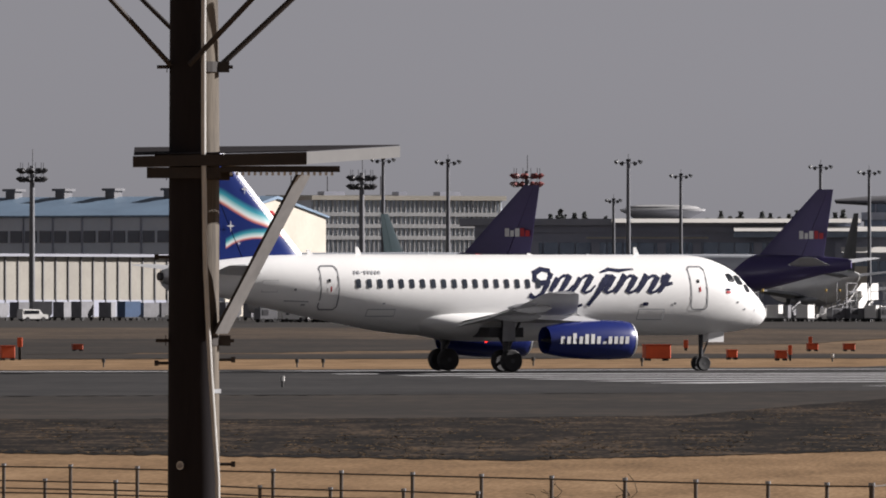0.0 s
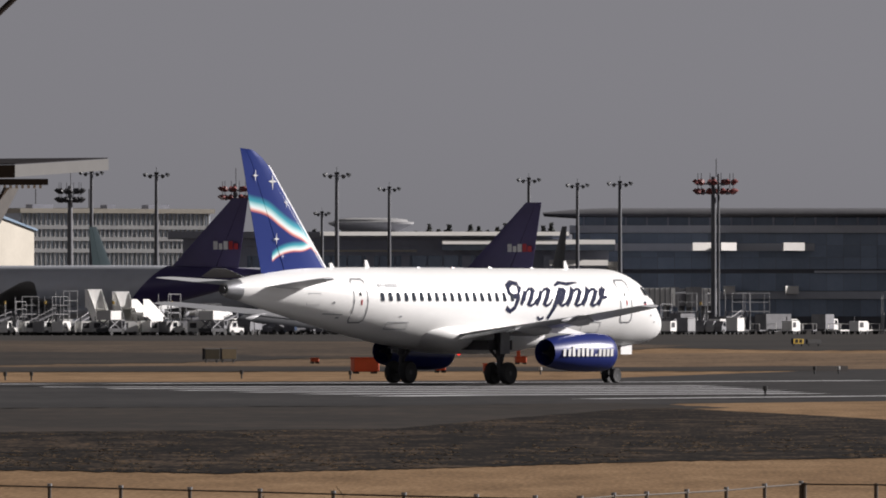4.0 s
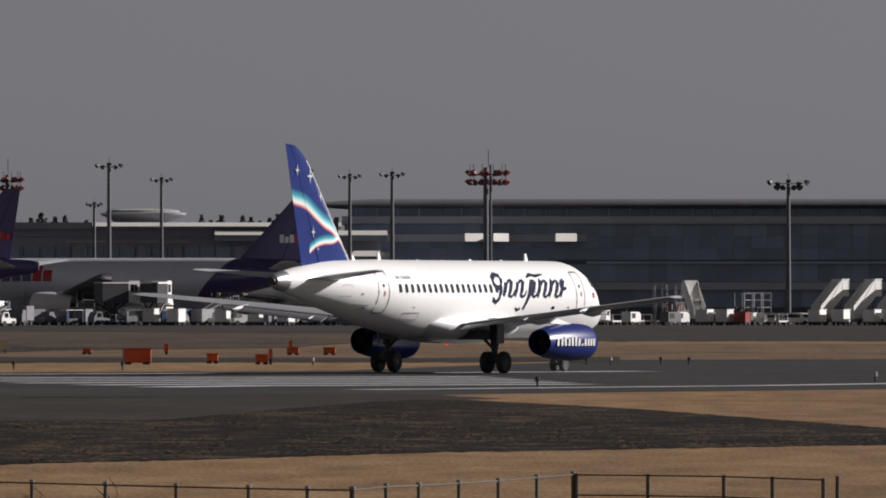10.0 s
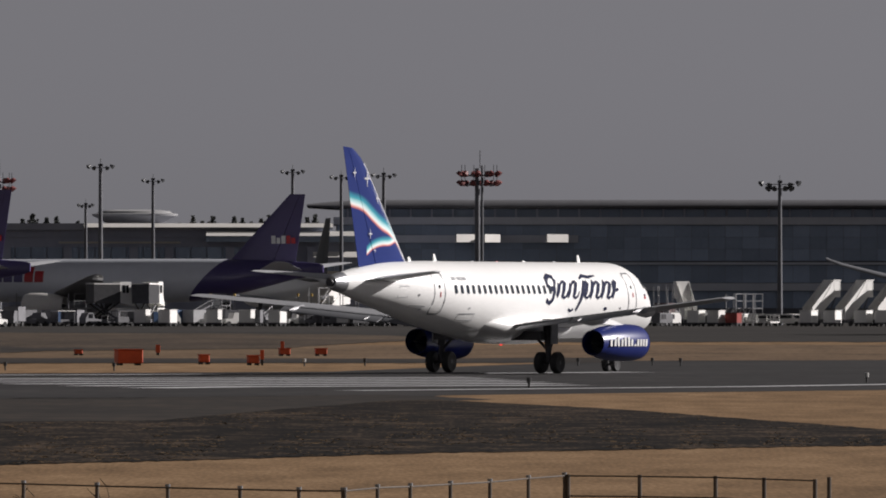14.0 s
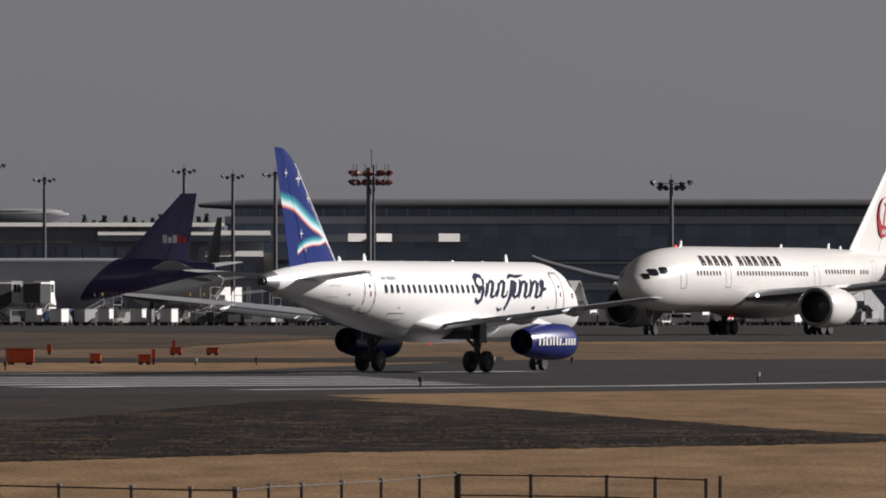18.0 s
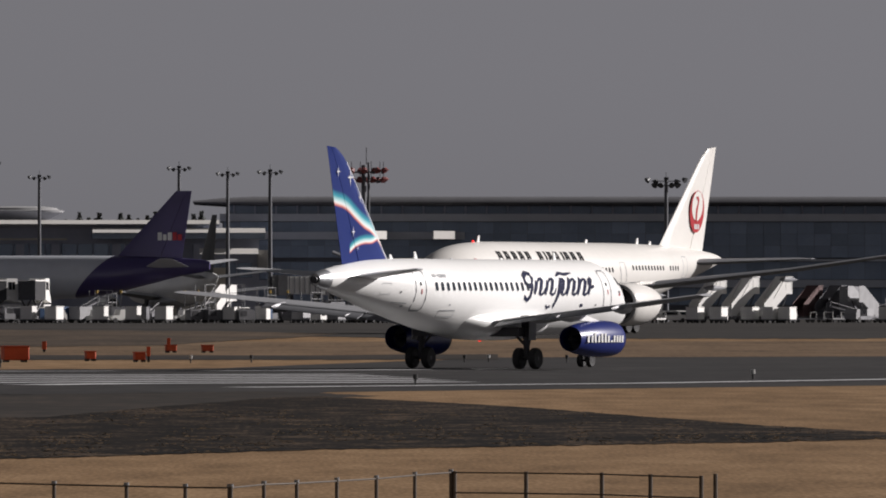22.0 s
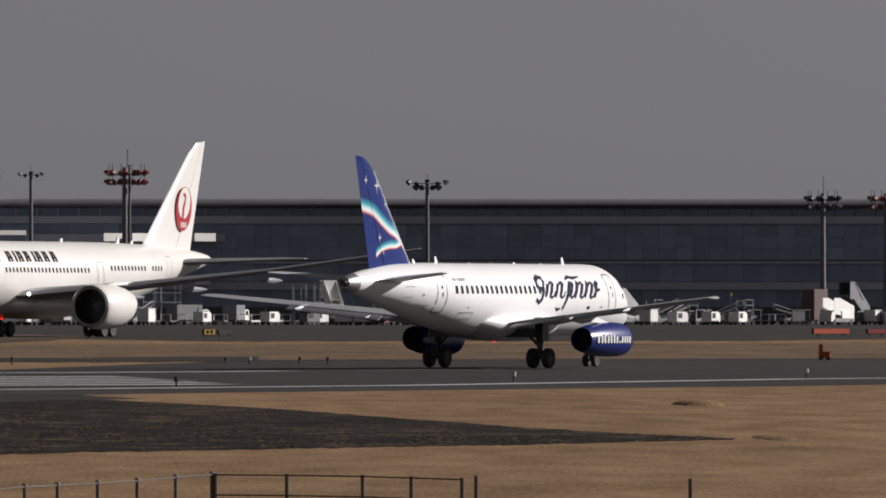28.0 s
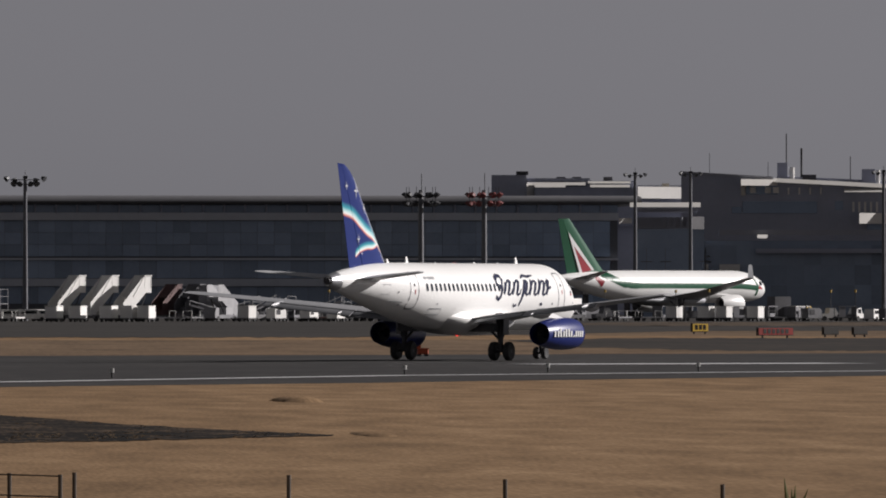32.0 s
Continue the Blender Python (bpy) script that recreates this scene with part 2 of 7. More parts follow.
def tube(bm, p0, p1, r0, r1=None, n=10, caps=True):
    p0, p1 = Vector(p0), Vector(p1)
    r1 = r0 if r1 is None else r1
    q = (p1 - p0).to_track_quat("Z", "Y").to_matrix()
    rings = []
    for p, r in ((p0, r0), (p1, r1)):
        rings.append([bm.verts.new(p + q @ Vector((r * math.cos(2 * math.pi * i / n), r * math.sin(2 * math.pi * i / n), 0))) for i in range(n)])
    for i in range(n):
        bm.faces.new((rings[0][i], rings[0][(i + 1) % n], rings[1][(i + 1) % n], rings[1][i]))
    if caps:
        bm.faces.new(rings[0][::-1])
        bm.faces.new(rings[1])
    return bm


def tubes(*runs, n=8):
    bm = bmesh.new()
    for p0, p1, r in runs:
        tube(bm, p0, p1, r, n=n)
    return bm


def skin(bm, rings, close=True):
    """Faces between rings of equally many points."""
    vs = [[bm.verts.new(p) for p in r] for r in rings]
    k = len(vs[0])
    for a, b in zip(vs, vs[1:]):
        for i in range(k):
            bm.faces.new((a[i], a[(i + 1) % k], b[(i + 1) % k], b[i]))
    if close:
        bm.faces.new(vs[0][::-1])
        bm.faces.new(vs[-1])
    return bm


def plate(bm, pts, y0, y1):
    """A flat polygon of x, z points between two y."""
    return skin(bm, [[(x, y0, z) for x, z in pts], [(x, y1, z) for x, z in pts]])


def spot(bearing, d, z=0.0):
    """A place d metres off, bearing in milliradians."""
    return Vector((d * math.sin(bearing / 1000), d * math.cos(bearing / 1000), z))


def thing(name, m=None, label="", category="", group="", kind=""):
    ob = new(name)
    ob.empty_display_size = 0.5
    if m is not None:
        ob.matrix_basis = m
    return tagged(ob, label, category, group, kind)


def facing(bearing, d, z=0.5, turn=0.0):
    """A pose d metres off whose x axis runs to the right across the line of sight and whose y axis leads away."""
    p = spot(bearing, d, z)
    return pose(p.x, p.y, p.z, 0, 0, -math.degrees(bearing / 1000) + turn)


def rise(y):
    """The ground's height: the apron lies half a metre above the runway."""
    k = min(1, max(0, (y - 600) / 260))
    return 0.5 * k * k * (3 - 2 * k)


# ---------------------------------------------------------------- aircraft
class Hull:
    """A fuselage's outline: x, centre height, half width, half height, gliding between sections."""

    def __init__(self, secs):
        a = np.array(secs, float)
        self.x = []
        self.rows = []
        for i in range(len(a) - 1):
            p0, p1, p2, p3 = a[max(i - 1, 0)], a[i], a[i + 1], a[min(i + 2, len(a) - 1)]
            steps = 4
            for k in range(steps):
                s = k / steps
                m1 = (p2 - p0) * (p2[0] - p1[0]) / ((p2[0] - p0[0]) or 1)
                m2 = (p3 - p1) * (p2[0] - p1[0]) / ((p3[0] - p1[0]) or 1)
                h = (2 * s**3 - 3 * s**2 + 1) * p1 + (s**3 - 2 * s**2 + s) * m1 + (-2 * s**3 + 3 * s**2) * p2 + (s**3 - s**2) * m2
                h[0] = p1[0] + (p2[0] - p1[0]) * s
                self.rows.append(h)
        self.rows.append(a[-1])
        self.rows = np.array(self.rows)

    def at(self, x):
        r = self.rows[::-1]
        return [float(np.interp(x, r[:, 0], r[:, i])) for i in (1, 2, 3)]

    def side(self, x, z, s, out=0.02):
        """A point on the skin; s is -1 on the right side, 1 on the left."""
        zc, w, h = self.at(x)
        c = max(-0.98, min(0.98, (z - zc) / h))
        k = math.sqrt(1 - c * c)
        n = Vector((0, s * k / w, c / h)).normalized()
        return Vector((x, s * w * k, zc + h * c)) + n * out

    def mesh(self, n=48):
        bm = bmesh.new()
        return skin(bm, [[(x, -w * math.sin(2 * math.pi * i / n), zc + h * math.cos(2 * math.pi * i / n)) for i in range(n)]
                         for x, zc, w, h in self.rows])


def stroke(bm, hull, pts, width, s, out=0.02, closed=False):
    """A painted line on the skin through x, z points; width may be one number or one a point."""
    pts = list(pts)
    fine = []
    for i, (a, b) in enumerate(zip(pts, pts[1:] + (pts[:1] if closed else []))):
        k = max(1, int(math.hypot(b[0] - a[0], b[1] - a[1]) / 0.35))
        fine += [(a[0] + (b[0] - a[0]) * j / k, a[1] + (b[1] - a[1]) * j / k) for j in range(k)]
    if not closed:
        fine.append(pts[-1])
    rows = []
    m = len(fine)
    across = 1 if (width if isinstance(width, (int, float)) else max(width)) < 0.5 else 6
    for i, (x, z) in enumerate(fine):
        a = fine[i - 1] if (i or closed) else fine[i]
        b = fine[(i + 1) % m] if (i < m - 1 or closed) else fine[i]
        t = Vector((b[0] - a[0], b[1] - a[1]))
        t = t.normalized() if t.length else Vector((1, 0))
        w = (width if isinstance(width, (int, float)) else width[min(len(width) - 1, int(i * len(width) / m))]) / 2
        rows.append([bm.verts.new(hull.side(x - t.y * w * q, z + t.x * w * q, s, out)) for q in (1 - 2 * k / across for k in range(across + 1))])
    for a, b in zip(rows, rows[1:] + (rows[:1] if closed else [])):
        for k in range(len(a) - 1):
            bm.faces.new((a[k], a[k + 1], b[k + 1], b[k]))
    return bm


def pane(bm, hull, x, z, w, h, s, out=0.02, lean=0.0, n=8):
    """A rounded patch on the skin."""
    rings = []
    for q in ((0.5, 1.0) if w > 0.38 else (1.0,)):
        vs = []
        for i in range(n):
            a = 2 * math.pi * (i + 0.5) / n
            c, d = math.cos(a), math.sin(a)
            px = math.copysign(abs(c) ** 0.5, c) * w / 2 * q
            pz = math.copysign(abs(d) ** 0.5, d) * h / 2 * q
            vs.append(bm.verts.new(hull.side(x + px + lean * pz, z + pz, s, out)))
        rings.append(vs)
    mid = bm.verts.new(hull.side(x, z, s, out))
    for i in range(n):
        bm.faces.new((mid, rings[0][i], rings[0][(i + 1) % n]))
        if len(rings) > 1:
            bm.faces.new((rings[0][i], rings[1][i], rings[1][(i + 1) % n], rings[0][(i + 1) % n]))
    return bm


def wing_mesh(secs, s):
    """Sections: y, leading edge x, chord, z, thickness. s mirrors it."""
    prof = [(0, 0), (0.04, 0.42), (0.15, 0.8), (0.35, 1.0), (0.6, 0.75), (0.85, 0.28), (1, 0.02),
            (1, -0.02), (0.85, -0.1), (0.6, -0.35), (0.35, -0.55), (0.15, -0.5), (0.04, -0.3)]
    bm = bmesh.new()
    return skin(bm, [[(le - u * c, s * y, z + v * th) for u, v in prof] for y, le, c, z, th in secs])


def fin_mesh(pts, root, tip, fore=0.0, aft=1.0, bend=0.0, sweep=0.0):
    """A fin from its outline in x, z (leading foot, leading tip, trailing tip, trailing foot) and its half thickness."""
    (ax, az), (bx, bz), (cx, cz), (dx, dz) = pts
    bm = bmesh.new()
    rings = []
    for s in (0, 0.12, 0.25, 0.38, 0.5, 0.62, 0.75, 0.86, 0.93, 0.97, 1.0):
        lx, lz, tx, tz = ax + (bx - ax) * s, az + (bz - az) * s, dx + (cx - dx) * s, dz + (cz - dz) * s
        th = root + (tip - root) * s
        lx -= sweep * (max(0, s - 0.86) / 0.14) ** 2
        fx, fz, ax2, az2 = lx + (tx - lx) * fore, lz + (tz - lz) * fore, lx + (tx - lx) * aft, lz + (tz - lz) * aft
        lx, lz, tx, tz = fx, fz, ax2, az2
        prof = [(0, 0), (0.05, 0.5), (0.3, 1), (0.6, 0.8), (1, 0.06), (1, -0.06), (0.6, -0.8), (0.3, -1), (0.05, -0.5)]
        if fore:
            prof = [(0, 0.7), (0.4, 0.45), (1, 0.05), (1, -0.05), (0.4, -0.45), (0, -0.7)]
        elif aft < 1:
            prof = [(0, 0), (0.06, 0.5), (0.3, 0.9), (0.6, 1), (1, 0.72), (1, -0.72), (0.6, -1), (0.3, -0.9), (0.06, -0.5)]
        rings.append([(lx + (tx - lx) * u, v * th + bend * (lx - tx) * u, lz + (tz - lz) * u) for u, v in prof])
    return skin(bm, rings)


def wheel_mesh(r, w):
    bm = bmesh.new()
    n = 20
    prof = [(0.55, -0.42), (0.86, -0.5), (0.97, -0.36), (1.0, 0), (0.97, 0.36), (0.86, 0.5), (0.55, 0.42)]
    return skin(bm, [[(r * q * math.cos(2 * math.pi * i / n), w * y, r * q * math.sin(2 * math.pi * i / n)) for i in range(n)] for q, y in prof])


def rim_mesh(r, w):
    bm = bmesh.new()
    tube(bm, (0, -w * 0.36, 0), (0, w * 0.36, 0), r * 0.56, n=16)
    return tube(bm, (0, -w * 0.46, 0), (0, w * 0.46, 0), r * 0.2, n=10)


def gear(craft, name, x, y, top, r, w, axles, gap, strut, material=None):
    """A landing gear leg with its wheels, axles one behind another."""
    bm = bmesh.new()
    tube(bm, (x, y, r * 0.95), (x, y * 0.93, top), strut, strut * 1.25, 12)
    tube(bm, (x, y, r * 1.6), (x + top * 0.35, y * 0.95, top), strut * 0.5, n=8)
    if y:
        tube(bm, (x, y, r * 2.0), (x - 0.1, y * 0.45, top), strut * 0.55, n=8)
        tube(bm, (x, y, top * 0.5), (x, y * 0.95, top), strut * 1.25, strut * 1.5, 12)
    for a in axles:
        tube(bm, (x + a, y - gap, r), (x + a, y + gap, r), strut * 0.6, n=8)
    if len(axles) > 1:
        tube(bm, (x + axles[0], y, r * 0.95), (x + axles[-1], y, r * 0.95), strut * 0.8, n=8)
    leg = part(name, bm, material or M_DARK, craft, smooth=True)
    for a in axles:
        for s in (-1, 1):
            t = part("wheel", wheel_mesh(r, w), M_BLACK, leg, "black tyre", True)
            t.location = (x + a, y + s * gap, r)
            k = part("rim", rim_mesh(r, w), M_RIM, leg, "dull wheel rim", True)
            k.location = (x + a, y + s * gap, r)
    return leg


def nacelle(craft, x0, x1, y, z, r, paint, lip=None):
    """An engine: cowling with an open front and rear, fan, spinner and nozzle."""
    L = x0 - x1
    prof = [(0.02, 0.80), (0.0, 0.88), (0.02, 0.94), (0.10, 1.0), (0.3, 1.03), (0.55, 1.0), (0.8, 0.88), (1.0, 0.70),
            (0.985, 0.66), (0.7, 0.70)]
    n = 28
    ring = lambda u, q: [(x0 - u * L, y + q * r * math.cos(2 * math.pi * i / n), z + q * r * math.sin(2 * math.pi * i / n)) for i in range(n)]
    bm = bmesh.new()
    cowl = part("engine", skin(bm, [ring(u, q) for u, q in prof], False), paint, craft, "", True)
    bm = bmesh.new()
    part("intake_lip", skin(bm, [ring(u, q) for u, q in ((0.018, 0.81), (-0.004, 0.88), (0.022, 0.955))], False), lip or M_METAL, cowl, "bare metal intake lip", True)
    # duct given a dark colour to imitate the shade inside the intake
    bm = bmesh.new()
    part("intake_duct", skin(bm, [ring(0.29, 0.775), ring(0.15, 0.77), ring(0.02, 0.80)], False), M_DARK, cowl, "intake duct coloured dark for its shade", True)
    bm = bmesh.new()
    tube(bm, (x0 - 0.27 * L, y, z), (x0 - 0.3 * L, y, z), r * 0.79, n=28)
    part("fan", bm, M_DARK, cowl, "dark fan disc")
    bm = bmesh.new()
    tube(bm, (x0 - 0.12 * L, y, z), (x0 - 0.27 * L, y, z), 0.02, r * 0.25, 14)
    part("spinner", bm, M_GREY, cowl, "", True)
    bm = bmesh.new()
    tube(bm, (x0 - 0.72 * L, y, z), (x0 - 0.78 * L, y, z), r * 0.70, r * 0.69, 20)
    tube(bm, (x0 - 0.78 * L, y, z), (x0 - 1.04 * L, y, z), r * 0.34, 0.04, 14)
    part("exhaust_nozzle", bm, M_DARK, cowl, "dark disc and cone inside the nozzle", True)
    return cowl


def airliner(name, label, m, sp):
    """Builds one aircraft from its specification; x forward from the nose tip, z up from the ground."""
    craft = thing(name, m, label, "aircraft")
    hull = Hull(sp["hull"])
    body = part("fuselage", hull.mesh(), sp["body"], craft, sp.get("body_label", ""), True)
    b = sp.get("belly")
    if b:
        fair = Hull(b)
        part("wing_fairing", fair.mesh(32), sp.get("belly_paint", sp["body"]), craft, "", True)
    for s in (-1, 1):
        w = part("wing", wing_mesh(sp["wing"], s), sp.get("wing_paint", M_WINGTOP), craft, "grey swept wing", True)
        for y, x, ln, z in sp.get("fairings", ()):
            bm = bmesh.new()
            n = 10
            skin(bm, [[(x - u * ln, s * y + q * 0.16 * math.cos(2 * math.pi * i / n), z + q * 0.26 * math.sin(2 * math.pi * i / n)) for i in range(n)]
                      for u, q in ((0, 0.1), (0.15, 0.7), (0.45, 1), (0.8, 0.6), (1, 0.08))])
            part("flap_fairing", bm, sp.get("wing_paint", M_WINGTOP), w, "", True)
        part("tailplane", wing_mesh(sp["stab"], s), sp.get("stab_paint", M_WINGTOP), craft, sp.get("stab_label", ""), True)
        if "winglet" in sp:
            part("winglet", wing_mesh(sp["winglet"], s), sp.get("winglet_paint", sp["body"]), w, "", True)
    fin = part("fin", fin_mesh(sp["fin"], sp["fin_root"], sp["fin_tip"], 0.0, 0.66, 0.0, sp.get("fin_sweep", 0.0)), sp["fin_paint"], craft, sp.get("fin_label", ""), True)
    part("rudder", fin_mesh(sp["fin"], sp["fin_root"], sp["fin_tip"], 0.672, 1.0, sp.get("rudder", 0.02), sp.get("fin_sweep", 0.0)), sp["fin_paint"], fin, "", True)
    if "edge_paint" in sp:
        (ax, az), (bx, bz) = sp["fin"][0], sp["fin"][1]
        bm = bmesh.new()
        skin(bm, [[(x + 0.06, 0, z + 0.02), (x - 0.30, sp["fin_root"] * 0.6 * k, z), (x - 0.30, -sp["fin_root"] * 0.6 * k, z)]
                  for x, z, k in ((ax, az, 1.0), ((ax + bx) / 2, (az + bz) / 2, 0.8), (ax + (bx - ax) * 0.87, az + (bz - az) * 0.87, 0.62))])
        part("fin_leading_edge", bm, sp["edge_paint"], fin, "pale metal leading edge")
    for x0, x1, y, z, r in sp["engines"]:
        for s in (-1, 1):
            e = nacelle(craft, x0, x1, s * y, z, r, sp["engine_paint"], sp.get("lip"))
            top = z + r * 0.9
            bm = bmesh.new()
            skin(bm, [[(x0 - 0.25 * (x0 - x1), s * y + q, top), (x1 - 1.6, s * y + q, top + 0.2), (x1 - 1.2, s * y + q, top + 0.42), (x0 - 0.7 * (x0 - x1), s * y + q, top + 0.36)] for q in (-0.16, 0.16)])
            part("pylon", bm, sp.get("pylon_paint", sp["body"]), e)
    for args in sp["gear"]:
        gear(craft, *args)
    return craft, hull, body, fin


# ---------------------------------------------------------------- ground
def ground_sheet():
    bm = bmesh.new()
    ys = [-400, 0, 60, 120, 180, 240, 300, 400, 500, 600] + [600 + 26 * k for k in range(1, 11)] + [1000, 1400, 2000, 3000, 4900]
    rows = [[bm.verts.new((x, y, rise(y))) for x in (-2600, -900, -300, -100, 0, 100, 300, 900, 2600)] for y in ys]
    for a, b in zip(rows, rows[1:]):
        for i in range(8):
            bm.faces.new((a[i], a[i + 1], b[i + 1], b[i]))
    ob = part("ground", bm, M_GRASS, None, "", True)
    return tagged(ob, "dry straw-coloured winter grass on level ground", "ground", kind="structure")


def zone(name, label, category, corners, lift, material, ragged=0.0):
    """A flat area on the ground with corners as bearing and distance; ragged: unevenness of its edge in metres."""
    bm = bmesh.new()
    pts = []
    for (b0, d0), (b1, d1) in zip(corners, corners[1:] + corners[:1]):
        k = max(1, int(abs(b1 - b0) / (0.6 if ragged else 4.0)), int(abs(d1 - d0) / 30))
        for j in range(k):
            s = j / k
            b, d = b0 + (b1 - b0) * s, d0 + (d1 - d0) * s
            if ragged:
                d += ragged * (noise.noise((b * 0.8, lift * 90, 0)) + 0.6 * noise.noise((b * 3.1, 5, 0)))
            p = spot(b, d)
            pts.append(bm.verts.new((p.x, p.y, rise(p.y) + lift)))
    f = bm.faces.new(pts)
    bmesh.ops.triangulate(bm, faces=[f])
    ob = part(name, bm, material)
    return tagged(ob, label, category, kind="structure")


ground_sheet()
zone("verge", "dull brown far grass before the apron", "verge",
     [(-118.0, 560.0), (-40.0, 572.0), (0.0, 596.0), (30.0, 606.0), (80.0, 622.0), (140.0, 648.0), (140.0, 990.0), (98.0, 985.0), (70.0, 850.0), (14.0, 940.0), (-118.0, 940.0)], 0.010, M_DULL, 6.0)
zone("verge", "dusty brown strip along the apron", "verge",
     [(-118.0, 690.0), (-40.0, 700.0), (-14.0, 730.0), (-2.0, 820.0), (2.0, 900.0), (-10.0, 1010.0), (-40.0, 1080.0), (-118.0, 1090.0)], 0.03, M_DUST, 14.0)
zone("road", "dark asphalt taxiway between strips of grass", "taxiway",
     [(-118.1, 567.3), (-58.6, 567.3), (-26.2, 573.2), (0.9, 573.2), (17.1, 579.1), (17.1, 639.8), (0.9, 645.4),
      (-26.2, 645.4), (-58.6, 628.4), (-118.1, 616.6)], 0.02, M_SHOULDER, 5.0)
zone("road", "worn asphalt taxiway curving through grass", "taxiway",
     [(-118.1, 618.6), (-69.4, 630.4), (-44.5, 664.0), (-32.0, 720.0), (-58.6, 770.1), (-118.1, 770.1)], 0.04, M_SHOULDER, 12.0)
zone("pavement", "wide grey apron in front of the terminal", "apron",
     [(-128.9, 833.4), (-58.6, 859.4), (-26.2, 928.4), (11.7, 796.4), (65.8, 804.7), (82.0, 850.0), (98.2, 970.0), (146.9, 985.0),
      (165.0, 2600), (-150.0, 2600)], 0.02, M_CONCRETE, 9.0)
zone("road", "dark asphalt runway with a taxiway joining it", "runway",
     [(-118.1, 269.6), (-64.0, 269.6), (-26.2, 277.7), (-8.9, 322.9), (0.9, 360.7), (30.8, 377.9), (65.8, 397.5), (115.6, 437.5),
      (136.0, 453.0), (136.0, 645.4), (115.6, 634.2), (71.2, 622.6), (30.8, 610.5), (17.1, 604.3), (11.7, 573.2), (-10.0, 496.3),
      (-42.4, 483.3), (-118.1, 467.0)], 0.005, M_ASPHALT, 0.6)
zone("road", "worn brown shoulder strip beside the apron", "taxiway",
     [(79.3, 767.0), (92.8, 792.0), (141.0, 792.0), (141.0, 652.0), (100.0, 655.0), (86.0, 690.0)], 0.03, M_SHOULDER, 8.0)
zone("road", "brown dusty margin between runway and scorched grass", "margin",
     [(-118.1, 268.0), (-64.0, 268.0), (-26.2, 275.0), (-4.5, 330.0), (6.0, 345.0), (-4.0, 364.0), (-26.2, 352.0), (-64.0, 342.0), (-118.1, 335.0)], 0.009, M_SHOULDER, 3.0)
zone("verge", "dull brown dusty strip beside the apron", "verge",
     [(80.0, 1300.0), (92.0, 1200.0), (146.0, 1190.0), (146.0, 1425.0), (92.0, 1430.0)], 0.03, M_DUST, 25.0)
zone("burnt_strip", "dark scorched grass with straw-coloured tufts", "grass",
     [(-118.1, 271.6), (-64.0, 271.6), (-26.2, 279.7), (-8.9, 324.9), (-4.5, 338.7), (0.0, 342.9), (17.1, 312.0), (30.6, 281.9),
      (42.4, 260.7), (52.8, 247.9), (62.7, 239.4), (62.7, 237.8), (52.8, 233.3), (42.4, 228.5), (17.1, 221.2), (0.9, 216.9),
      (-20.8, 207.2), (-42.4, 199.7), (-64.0, 204.1), (-91.9, 209.5), (-118.1, 211.9)], 0.013, M_BURNT, 1.6)


def painted(name, label, run, width, lift=0.016):
    """A painted line on the asphalt through bearing and distance points."""
    pts = [spot(b, d) for b, d in run]
    bm = bmesh.new()
    rows = []
    for i, p in enumerate(pts):
        t = (pts[min(i + 1, len(pts) - 1)] - pts[max(i - 1, 0)]).normalized()
        o = Vector((-t.y, t.x, 0)) * width / 2
        up = Vector((0, 0, rise(p.y) + lift))
        rows.append((bm.verts.new(p + o + up), bm.verts.new(p - o + up)))
    for a, b in zip(rows, rows[1:]):
        bm.faces.new((a[0], a[1], b[1], b[0]))
    return tagged(part(name, bm, M_PAINT), label, "marking", kind="structure")


painted("runway_edge_line", "worn white runway edge line",
        [(-8.0, 381.0), (0.0, 384.5), (30.8, 401.2), (68.6, 437.6), (115.6, 469.0), (130.6, 479.1)], 1.6)
painted("runway_edge_line", "worn white runway edge line", [(-95.0, 460.0), (-69.4, 463.1), (-26.2, 475.0), (0.0, 481.2), (19.8, 491.9)], 2.2)
painted("runway_edge_line", "worn white runway edge line", [(82.0, 519.5), (111.7, 529.4)], 6.0)
for k in range(6):
    painted("threshold_bar", "worn white threshold bar", [(-60.0 + 6.5 * k, 446 - 10.5 * k), (-18.0, 449 - 9.8 * k), (4.0 + 2.0 * k, 454 - 9.2 * k)], 2.6)


